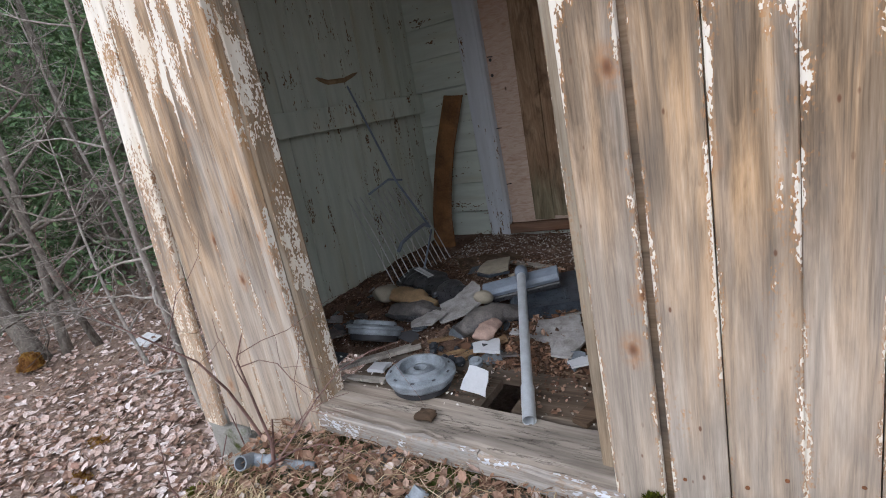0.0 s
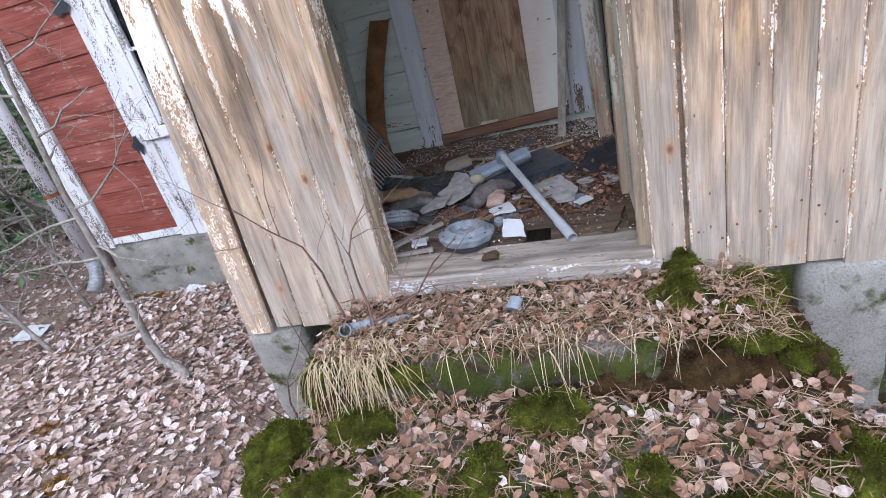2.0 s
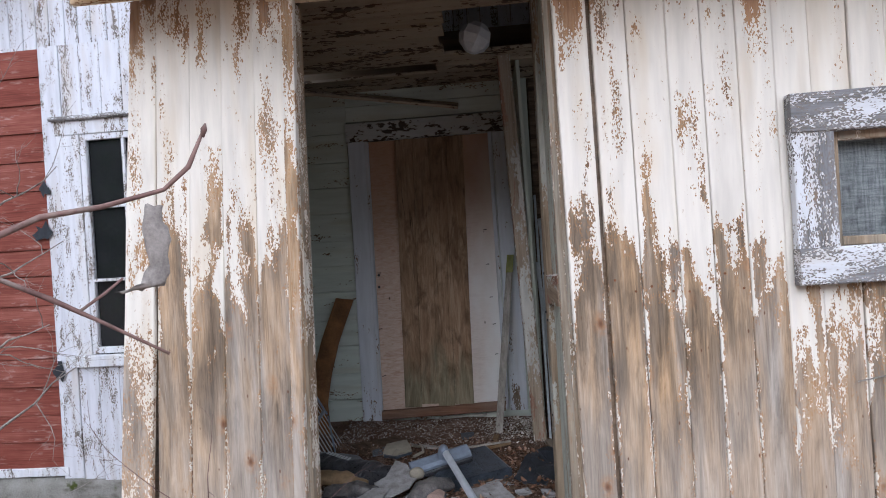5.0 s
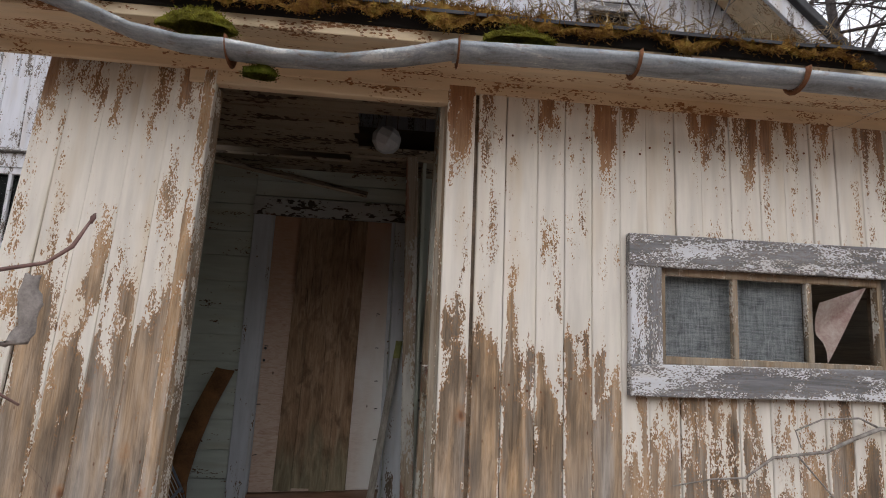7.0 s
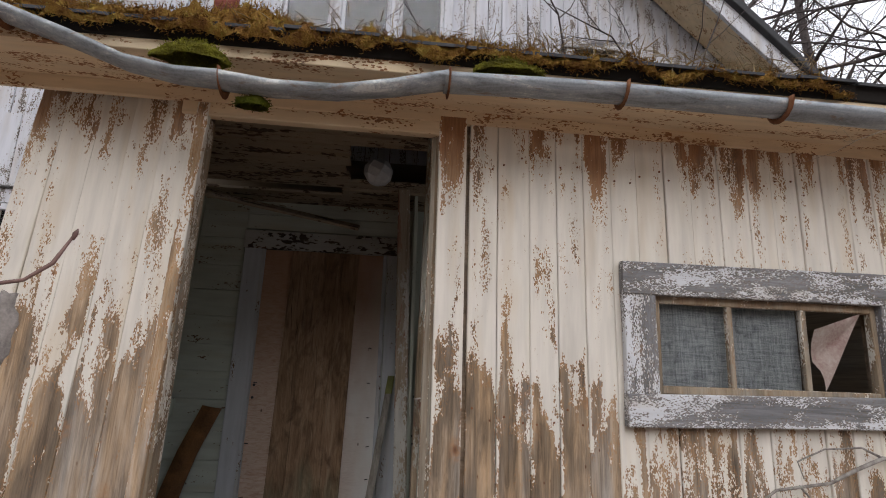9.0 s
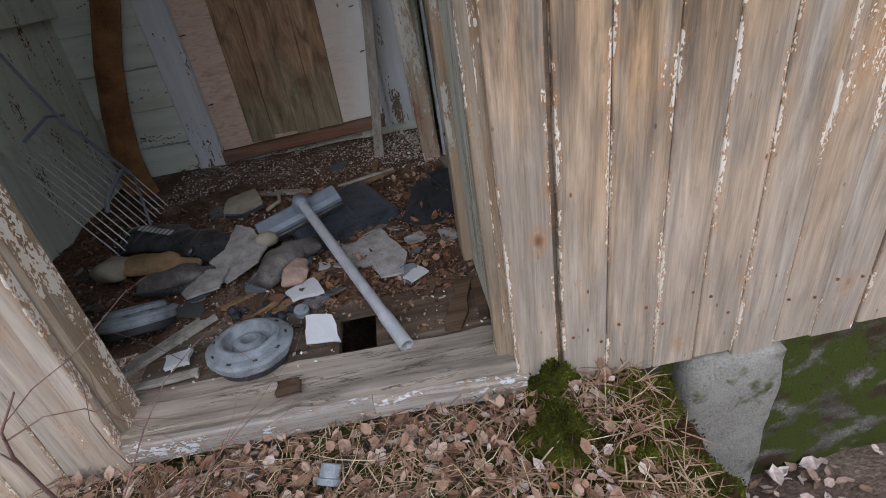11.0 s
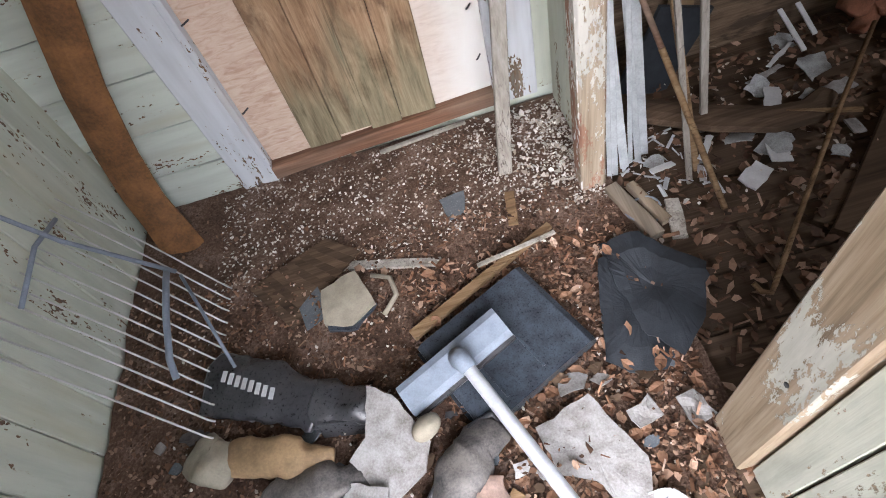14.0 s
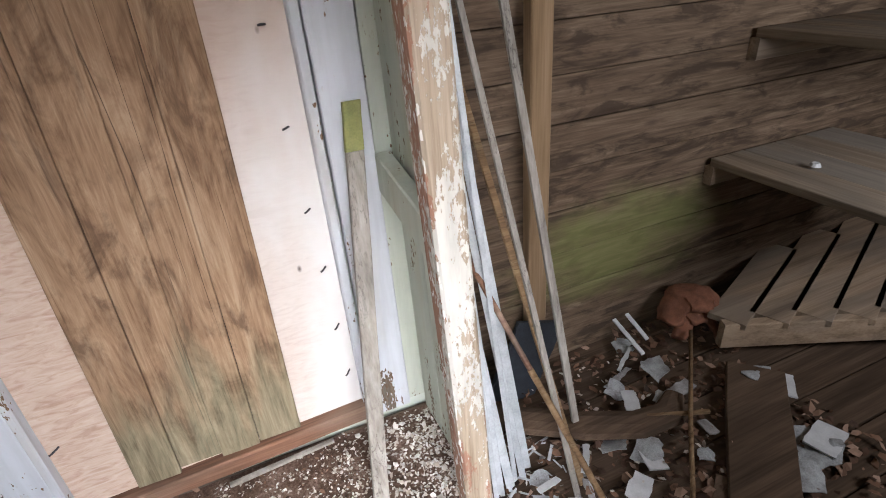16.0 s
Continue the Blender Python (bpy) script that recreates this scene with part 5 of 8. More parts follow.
                ob = head if first else new("nail", head.data)
                first = False
                ob.parent = wall
                ob.matrix_basis = pose(*p)
    return wall


front = porch_front()


def door_frame():
    t = tagged(new("door_frame_front"), "bare worn timber frame of the open porch doorway", "doorway", kind="structure")
    Geo().board((0.012, 0.045, 0.0), (0.052, 0.05, 2.06), (0.016, 0, 0), (0, 0.05, 0), 8, 0.02).made("jamb", JAMB, t)
    Geo().board((0.985, 0.045, -0.05), (0.965, 0.045, 2.06), (0.018, 0, 0), (0, 0.05, 0), 8, 0.02).made("jamb", JAMB, t)
    Geo().board((0.955, 0.02, -0.05), (0.945, 0.02, 2.06), (0.014, 0, 0), (0, 0.016, 0), 8, 0.02).made("stop", JAMB, t)
    Geo().board((-0.02, -0.005, 2.092), (1.03, -0.005, 2.085), (0, 0, 0.04), (0, 0.022, 0), 6, 0.02).made("head", EAVE, t)


door_frame()


def porch_window():
    t = tagged(new("window_4"), "low three-light porch window with grey flaked casing", "window", kind="structure")
    y = -0.045
    Geo().board((1.737, y, 1.04), (1.73, y, 1.525), (0.062, 0, 0), (0, 0.017, 0), 6, 0.015).made("casing", CASING_Z, t)
    Geo().board((2.762, y, 1.04), (2.765, y, 1.525), (0.052, 0, 0), (0, 0.017, 0), 6, 0.015).made("casing", CASING_Z, t)
    Geo().board((1.668, y - 0.003, 1.512), (2.815, y - 0.003, 1.518), (0, 0, 0.062), (0, 0.018, 0), 8, 0.01).made("casing", CASING_X, t)
    Geo().board((1.672, y - 0.006, 1.03), (2.90, y - 0.006, 1.05), (0, 0, 0.058), (0, 0.02, 0), 8, 0.01).made("window_sill", CASING_X, t)
    sash(t, 1.795, 2.725, 1.09, 1.455, -0.012, (), (2.105, 2.41), 0.03, JAMB)
    pane(t, 1.825, 2.094, 1.12, 1.425, -0.01)
    pane(t, 2.116, 2.399, 1.12, 1.425, -0.01)
    for z in (1.09, 1.46):
        Geo().block((1.79, 0.0, z - 0.008), (2.73, 0.07, z + 0.008)).made("lining", RAWX, t)


porch_window()


def curtain():
    """Lace behind the first two lights, torn and folded over in the third."""
    nx, nz = 60, 14
    verts = []
    for j in range(nz + 1):
        for i in range(nx + 1):
            x, z = 1.80 + 0.625 * i / nx, 1.085 + 0.385 * j / nz
            verts.append((x, 0.03 + 0.007 * math.sin(x * 55 + 0.8 * math.sin(z * 9)) + 0.004 * noise.noise(Vector((x * 14, z * 9, 0))), z))
    faces = [(j * (nx + 1) + i, j * (nx + 1) + i + 1, (j + 1) * (nx + 1) + i + 1, (j + 1) * (nx + 1) + i) for j in range(nz) for i in range(nx)]
    c = fine_mesh("lace_curtain", verts, faces, LACE, smooth=True)
    tagged(c, "greyed lace curtain hanging behind the porch window panes", "curtain")
    g = Geo()
    a, b, d, e = (np.array(p) for p in ((2.66, -0.02, 1.425), (2.42, -0.045, 1.35), (2.46, -0.03, 1.24), (2.47, -0.01, 1.13)))
    n = 10
    rows = []
    for i in range(n + 1):
        f = i / n
        p, q = a + (b - a) * f, a + (e - a) * f
        rows.append([p + (q - p) * (k / 8) + np.array((0, -0.022 * math.sin(k / 8 * 6.3 + f * 2) * f, 0.012 * math.sin(k * 1.3) * f)) for k in range(9)])
    verts = [tuple(p) for row in rows for p in row]
    faces = [(i * 9 + k, i * 9 + k + 1, (i + 1) * 9 + k + 1, (i + 1) * 9 + k) for i in range(n) for k in range(8)]
    flap = fine_mesh("curtain_scrap", verts, faces, SCRAPCLOTH, smooth=True)
    tagged(flap, "torn cloth scrap blown through the broken window light", "curtain")


curtain()


def porch_roof():
    roof = tagged(new("roof_porch"), "low porch roof with dark slates and rusty eave boards", "roof", kind="structure")
    slope = (2.85 - 2.21) / 2.05
    # slab, underside and eave
    Geo().board((-0.75, 0.715, 2.53), (3.7, 0.715, 2.53), (0, 1.03, 1.03 * slope), (0, -0.03 * slope, 0.03), 8).made("roof_slab", BLACKROT, roof)
    Geo().board((-0.74, -0.15, 2.17), (3.7, -0.15, 2.13), (0, 0.145, 0.006), (0, 0, 0.011), 10, 0.004).made("soffit", EAVE, roof)
    Geo().board((-0.74, -0.285, 2.185), (3.7, -0.285, 2.165), (0, 0, 0.04), (0, 0.012, 0), 10, 0.01).made("fascia", EAVE, roof)
    Geo().board((-0.74, -0.022, 2.14), (3.7, -0.022, 2.105), (0, 0, 0.03), (0, 0.012, 0), 10, 0.01).made("frieze_board", EAVE, roof)
    x, r2 = -0.74, np.random.default_rng(3)
    while x < 3.6:
        w = r2.uniform(0.24, 0.36)
        Geo().board((x + w / 2, -0.34, 2.235 + r2.normal(0, 0.004)), (x + w / 2, 0.1, 2.235 + 0.44 * slope), (w / 2 - 0.003, 0, 0), (0, 0, 0.006), 2, 0.01).made("slate", DARKSLATE, roof)
        x += w


porch_roof()


def gutter_run(parent, pts, twist, r=0.05):
    """A half-round gutter through points; twist tips it forward."""
    verts, faces, n = [], [], 11
    for (x, y, z), tw in zip(pts, twist):
        for rr in (r, r - 0.004):
            for k in range(n):
                a = math.pi + math.pi * k / (n - 1) + tw
                verts.append((x, y + rr * math.cos(a) * 1.0, z + rr * math.sin(a)))
    m = 2 * n
    for i in range(len(pts) - 1):
        for k in range(n - 1):
            q = i * m + k
            faces += [(q, q + 1, q + m + 1, q + m), (q + n, q + n + m, q + n + m + 1, q + n + 1)]
        for k in (0, n - 1):
            q = i * m + k
            faces.append((q, q + m, q + m + n, q + n))
    g = Geo().add(verts, faces)
    g.made("channel", ZINC, parent, smooth=True)


def gutter():
    t = thing("rain_gutter", "sagging half-round zinc gutter on rusty hooks", "gutter")
    gutter_run(t, [(-0.72, -0.35, 2.24), (-0.46, -0.35, 2.215), (-0.22, -0.36, 2.135), (-0.05, -0.37, 2.07), (0.1, -0.37, 2.042), (0.24, -0.37, 2.036)], (0.1, 0.1, 0.25, 0.35, 0.3, 0.2))
    gutter_run(t, [(0.23, -0.372, 2.032), (0.4, -0.375, 2.020), (0.6, -0.378, 2.026), (0.78, -0.372, 2.06), (0.95, -0.36, 2.105)], (0.15, 0.3, 0.38, 0.25, 0.1))
    gutter_run(t, [(0.94, -0.36, 2.095), (1.25, -0.355, 2.108), (1.56, -0.35, 2.115)], (0.05, 0.05, 0.0))
    gutter_run(t, [(1.55, -0.351, 2.112), (1.85, -0.35, 2.112), (2.14, -0.35, 2.112)], (0, 0, 0))
    gutter_run(t, [(2.13, -0.351, 2.108), (2.9, -0.35, 2.10), (3.7, -0.35, 2.085)], (0, 0, 0))
    for x, z in ((-0.46, 2.215), (0.235, 2.036), (0.955, 2.10), (1.555, 2.115), (2.135, 2.112), (2.78, 2.10)):
        pts = [(x, -0.262, z + 0.06), (x, -0.29, z + 0.01)] + [(x, -0.355 + 0.056 * math.cos(a), z + 0.056 * math.sin(a)) for a in np.linspace(2 * math.pi - 0.3, math.pi - 0.05, 9)]
        Geo().tube(pts, 0.016, 6, True, 0.25, (1, 0, 0)).made("hook", RUST, t, "rusty hook", smooth=True)


gutter()


def roof_moss():
    """Long thick moss along the eave, hanging over in places."""
    spots, aims = [], []
    verts, faces, nx, nu = [], [], 230, 14
    for i in range(nx + 1):
        x = -0.52 + 2.95 * i / nx
        lump = 0.06 + 0.09 * max(0, noise.noise(Vector((x * 2.3, 1, 0))) + 0.25) + 0.05 * noise.noise(Vector((x * 8, 4, 0)))
        lump *= 1.0 - 0.5 * smooth(x, 0.5, 1.3)
        for j in range(nu + 1):
            a = math.pi * j / nu
            k = 1 + 0.35 * noise.noise(Vector((x * 14, a * 2.5, 2))) + 0.2 * noise.noise(Vector((x * 37, a * 5, 7)))
            p = (x, -0.235 + 0.11 * math.cos(math.pi - a) * k, 2.215 + lump * math.sin(a) * k - 0.05 * (j < 3) * max(0, 0.4 + noise.noise(Vector((x * 6, 9, 0)))))
            verts.append(p)
            for _ in range(8):
                spots.append(np.array(p) + rng.normal(0, 0.008, 3))
                aims.append((rng.normal(0, 0.3), -0.6 + 0.1 * j, 0.9 * math.sin(a) - 0.35 * (j < 4)))
    faces = [(i * (nu + 1) + j, i * (nu + 1) + j + 1, (i + 1) * (nu + 1) + j + 1, (i + 1) * (nu + 1) + j) for i in range(nx) for j in range(nu)]
    ob = fine_mesh("roof_moss", verts, faces, ROOFMOSS, smooth=True)
    tagged(ob, "thick rusty green moss growing along the porch eave", "moss", kind="stuff")
    blade = np.array([(0, -0.16, 0), (0, 0.16, 0), (1, 0, 0.1)])
    scatter("stems", spots, rng.uniform(0.008, 0.022, len(spots)), 0.4, blade, np.array([(0, 1, 2)]), ROOFMOSS, ob, np.array(aims))
    n = 1500
    sx = np.concatenate([rng.uniform(-0.4, 1.3, 500), rng.uniform(1.2, 2.4, 1000)])
    sp = np.stack([sx, rng.uniform(-0.34, -0.18, n), 2.27 + rng.uniform(-0.02, 0.05, n)], 1)
    tagged(scatter("roof_needles", sp, rng.uniform(0.04, 0.1, n), 0.4, NEEDLE, NEEDLE_F, STRAW), "dry needles and straw lying in the roof moss", "litter", kind="stuff")


roof_moss()
moss_cushion("moss_cushion", (0.14, -0.39, 2.06), 0.105, 0.05, 0.06, "bright green moss clump sitting in the gutter", GUTTERMOSS, seed=3)
moss_cushion("moss_cushion", (1.16, -0.36, 2.13), 0.11, 0.045, 0.05, "yellow-green moss clump on the gutter edge", GUTTERMOSS, seed=5)
moss_cushion("moss_cushion", (0.33, -0.345, 1.945), 0.05, 0.03, 0.035, "small dark moss clump hanging under the gutter", seed=6)


def porch_inside():
    # left wall: outer boards, inner boards, a girt
    left = tagged(Geo().board((-0.66, 0.88, -0.17), (-0.556, 0.92, 2.3), (0, 0.84, 0), (0.012, 0, 0), 4).made("wall_porch_left", FACADE_LEFT), "left side wall of the porch, pale green inside", "wall", kind="structure")
    r2 = np.random.default_rng(4)
    y = 0.07
    while y < BACK - 0.02:
        w = min(r2.uniform(0.12, 0.17), BACK - y)
        Geo().board((-0.628, y + w / 2, -0.02), (-0.526, y + w / 2 + 0.02, 2.24), (0, w / 2 - 0.002, 0), (0.012, 0, 0), 6, 0.008).made("board", GREEN_Z, left)
        y += w
    Geo().board((-0.555, 0.12, 0.90), (-0.555, BACK, 0.83), (0, 0, 0.055), (0.018, 0, 0), 6, 0.01).made("girt", GREEN_Z, left, "pale green horizontal rail")
    # back wall boards left of the inner door and over it
    back = tagged(Geo().block((-0.62, BACK + 0.012, -0.05), (1.0, BACK + 0.03, 2.3)).made("wall_porch_back", GREEN_X), "pale green horizontal boards around the inner door", "wall", kind="structure")
    siding_boards(back, GREEN_X, -0.60, -0.222, -0.04, 2.24, 0.185, BACK, False, 0.0, 0.011, 7, "board")
    siding_boards(back, GREEN_X, -0.222, 0.885, 2.03, 2.24, 0.11, BACK, False, 0.0, 0.011, 8, "board")
    Geo().board((0.945, BACK - 0.002, 0.05), (0.945, BACK - 0.002, 2.24), (0.055, 0, 0), (0, 0.012, 0), 5, 0.01).made("board", GREEN_Z, back)
    # casing, threshold, boarded-up door
    case = tagged(new("door_casing"), "chipped bluish white casing of the boarded inner door", "door casing", kind="structure")
    Geo().board((-0.163, BACK - 0.018, -0.03), (-0.155, BACK - 0.018, 2.02), (0.058, 0, 0), (0, 0.018, 0), 8, 0.006).made("casing", INNER_CASING, case)
    Geo().board((-0.098, BACK - 0.012, 0.0), (-0.09, BACK - 0.012, 1.90), (0.011, 0, 0), (0, 0.024, 0), 6).made("bead", INNER_CASING, case)
    Geo().board((0.835, BACK - 0.018, 0.05), (0.815, BACK - 0.018, 2.02), (0.058, 0, 0), (0, 0.018, 0), 8, 0.006).made("casing", INNER_CASING, case)
    Geo().board((0.755, BACK - 0.012, 0.06), (0.742, BACK - 0.012, 1.90), (0.013, 0, 0), (0, 0.024, 0), 6).made("bead", INNER_CASING, case)
    Geo().board((-0.225, BACK - 0.022, 1.955), (0.88, BACK - 0.022, 1.955), (0, 0, 0.064), (0, 0.019, 0), 8, 0.006).made("casing", HEAD_CASING, case)
    Geo().board((-0.09, BACK - 0.01, 0.035), (0.745, BACK - 0.01, 0.075), (0, 0, 0.028), (0, 0.03, 0), 8, 0.05).made("threshold", THRESHOLD, case, "splintered orange threshold strip")
    door = tagged(new("door_1"), "boarded inner door with pink plywood and brown planks", "door", kind="structure")
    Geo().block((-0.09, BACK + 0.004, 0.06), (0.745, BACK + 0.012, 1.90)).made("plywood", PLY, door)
    # added near-black sheet, so the gaps between planks show painted shade
    Geo().block((0.12, BACK - 0.002, 0.10), (0.52, BACK + 0.003, 1.885)).made("backing", SHADE_BLACK, door, "near-black sheet painting the shade between planks")
    edges = [(0.07, 0.108), (0.185, 0.225), (0.30, 0.335), (0.41, 0.445), (0.535, 0.562)]
    upright_boards(door, PLANK, edges, 0.095, 1.89, BACK - 0.006, 0.008, 3, name="plank", gap=0.0012)
    for x, z in ((0.685, 1.25), (0.69, 1.02), (0.70, 0.80), (0.71, 0.62), (0.715, 0.42), (0.72, 0.24), (-0.06, 0.62), (-0.055, 0.3), (-0.045, 1.0)):
        Geo().tube([(x, BACK + 0.002, z), (x - 0.012, BACK - 0.02, z + 0.002), (x - 0.018, BACK - 0.024, z + 0.001)], 0.0028, 5).made("nail", DARKMETAL, door)
    # dark discs on the plywood paint the shade of two holes
    for x, z in ((-0.065, 0.905), (-0.062, 0.985)):
        Geo().lathe([(0.0, 0.003), (0.005, 0.003), (0.008, 0.002), (0.009, 0.0)], pose(x, BACK + 0.004, z, 90, 0, 0), 12).made("lock_hole", DARKMETAL, door)
    # partition towards the store room: far post, near boards
    part_wall = tagged(Geo().board((0.932, 1.285, -0.01), (0.842, 1.29, 2.24), (0.038, 0, 0), (0, 0.036, 0), 8, 0.01).made("wall_partition", POST), "worn partition between porch and store room", "wall", kind="structure")
    upright = [(1.325, 1.325), (1.44, 1.44), (1.56, 1.56), (1.715, 1.715)]
    for (a, _), (b, _) in zip(upright, upright[1:]):
        Geo().board((0.962, (a + b) / 2, 0.0), (0.925, (a + b) / 2, 2.24), (0, (b - a) / 2 - 0.002, 0), (0.011, 0, 0), 6, 0.01).made("board", GREEN_Z, part_wall)
    Geo().board((0.905, 1.33, 0.815), (0.905, 1.70, 0.87), (0, 0, 0.052), (0.022, 0, 0), 3, 0.02).made("girt", GREEN_Z, part_wall)
    for a, b in ((0.02, 0.10), (0.10, 0.215), (0.215, 0.325), (0.325, 0.40)):
        m = GREEN_RED
        Geo().board((0.967, (a + b) / 2, 0.02), (0.967, (a + b) / 2, 2.24), (0, (b - a) / 2 - 0.003, 0), (0.011, 0, 0), 7, 0.01).made("board", m, part_wall)
    Geo().board((0.955, 0.459, 0.02), (0.965, 0.463, 2.24), (0, 0.056, 0), (0.026, 0, 0), 8, 0.015).made("post", TAN_POST, part_wall)
    for y, z in ((0.425, 0.827), (0.478, 1.02), (0.487, 0.853), (0.45, 0.42)):
        Geo().lathe([(0.0, 0.001), (0.004, 0.001), (0.005, 0.0), (0.005, -0.004)], pose(0.9285, y, z, 0, -90, 0), 10).made("nail", DARKMETAL, part_wall)
    Geo().board((0.946, 0.03, 0.985), (0.946, 0.402, 0.955), (0, 0, 0.055), (0.014, 0, 0), 5, 0.02).made("girt", RAIL, part_wall, "red and green rail with chips on top")
    Geo().board((0.975, 1.23, 0.012), (1.03, 1.02, 0.010), (0.022, 0.006, 0), (0, 0, 0.014), 4, 0.06).made("sill_stub", RAWY, part_wall)
    Geo().board((1.03, 1.22, 0.010), (1.075, 1.06, 0.008), (0.014, 0.004, 0), (0, 0, 0.012), 4, 0.06).made("sill_stub", RAWY, part_wall)
    # ceiling: loose boards, one fallen at one end
    g = Geo()
    r3 = np.random.default_rng(6)
    y = 0.06
    while y < BACK - 0.03:
        w = r3.uniform(0.12, 0.16)
        m = y + w / 2
        if 0.66 < m < 1.1:
            g.board((-0.6, m, 2.24), (0.52 + r3.uniform(-0.03, 0.03), m, 2.235), (0, w / 2 - 0.004, 0), (0, 0, 0.009), 4, 0.01)
            g.board((1.02, m, 2.24), (3.55, m, 2.24), (0, w / 2 - 0.004, 0), (0, 0, 0.009), 2)
        elif 1.25 < m < 1.4:
            g.board((0.45, m, 2.23), (3.55, m, 2.24), (0, w / 2 - 0.004, 0), (0, 0, 0.009), 4, 0.01)
        else:
            g.board((-0.6, m, 2.24 + r3.normal(0, 0.004)), (3.55, m, 2.24), (0, w / 2 - 0.004 - 0.004 * r3.uniform(), 0), (0, 0, 0.009), 6, 0.01)
        y += w
    g.board((-0.6, 1.42, 2.21), (0.55, 1.62, 2.06), (0, 0.07, 0.03), (0, -0.003, 0.008), 5, 0.01)
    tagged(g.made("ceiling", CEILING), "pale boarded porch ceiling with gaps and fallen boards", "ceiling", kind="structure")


porch_inside()


def roof_growth():
    t = thing("roof_sapling", "dark leafless saplings standing on the porch roof", "shrub")
    r2 = np.random.default_rng(17)
    slope = (2.85 - 2.21) / 2.05
    for x, d in ((2.36, (-0.25, 0.0, 1.0)), (2.43, (0.45, 0.0, 1.0)), (1.75, (0.2, 0.05, 1.0)), (2.62, (0.6, -0.1, 0.8)), (1.1, (-0.3, 0.0, 0.9))):
        g = Geo()
        way = np.array(d)
        grow(g, np.array((x, 0.9, 2.57)), way / np.linalg.norm(way), r2.uniform(0.8, 1.2), 0.009, 3, r2, 0.32, 0.02, (2, 4), 6)
        g.made("stem", DARKTWIG, t, smooth=True)
    tagged(Geo().tube([(2.50, 1.70, 4.02), (2.466, 1.69, 3.94), (2.49, 1.68, 3.87), (2.568, 1.68, 3.90), (2.56, 1.67, 3.96), (2.515, 1.68, 3.84), (2.546, 1.69, 3.76), (2.534, 1.70, 3.6)], 0.009, 7).made("loose_cable", WHITEPLASTIC, smooth=True), "loose white cable hanging on the gable wall", "cable")
    t = thing("tall_shrub", "tall thin leafless shrub with pale twigs by the porch", "shrub")
    z0 = ground_height(3.0, -0.75)
    Geo().tube([(3.0, -0.75, z0 - 0.05), (2.98, -0.74, 0.4), (2.9, -0.7, 1.2), (2.8, -0.62, 1.9), (2.75, -0.6, 2.35)], [0.012, 0.010, 0.008, 0.006, 0.002], 8).made("stem", TWIG, t, smooth=True)
    for z, d, ln in ((1.75, (-1.0, 0.1, 0.35), 0.55), (1.95, (-1.0, 0.1, 0.25), 0.5), (2.1, (-0.8, 0.2, 0.5), 0.4), (1.3, (0.7, 0.1, 0.6), 0.5)):
        g = Geo()
        way = np.array(d)
        grow(g, np.array((float(np.interp(z, [1.2, 1.9, 2.35], [2.9, 2.8, 2.75])), float(np.interp(z, [1.2, 1.9, 2.35], [-0.7, -0.62, -0.6])), z)), way / np.linalg.norm(way), ln, 0.004, 2, r2, 0.4, 0.02, (2, 4), 5)
        g.made("twig", TWIG, t, smooth=True)


roof_growth()


# ---- steps, piers, floor ----
def foundations():
    steps = thing("concrete_steps", "old concrete steps overgrown with moss and leaves", "steps")
    rough_box(Geo(), (-0.22, -0.40, -0.9), (1.06, 0.03, -0.125), 0.05, 0.03, 5, 1).made("landing", STEPSTONE, steps, smooth=True)
    rough_box(Geo(), (-0.30, -0.76, -0.9), (1.42, -0.36, -0.30), 0.05, 0.03, 5, 4).made("step", STEPSTONE, steps, smooth=True)
    for k, (lo, hi) in enumerate((((-0.72, -0.035, -0.95), (-0.45, 0.22, -0.2)), ((1.43, -0.05, -0.9), (1.70, 0.22, -0.135)), ((2.9, -0.03, -0.95), (3.2, 0.22, -0.135)))):
        tagged(rough_box(Geo(), lo, hi, 0.045, 0.009, 9, k).made("concrete_pier", CONCRETE, smooth=True), "rough grey concrete pier under the porch corner" if k == 0 else "rough grey concrete pier under the porch wall", "pier", "porch piers")
    tagged(rough_box(Geo(), (0.95, 0.02, -0.9), (3.6, 0.14, -0.15), 0.08, 0.015, 6, 3).made("foundation_porch", STEPSTONE, smooth=True), "mossy concrete foundation wall under the porch", "foundation", kind="structure")
    tagged(rough_box(Geo(), (-0.5, 0.1, -0.9), (1.0, 0.14, -0.2), 0.1, 0.01, 6, 5).made("foundation_porch_left", STEPSTONE, smooth=True), "shaded concrete foundation behind the steps", "foundation", kind="structure")


foundations()


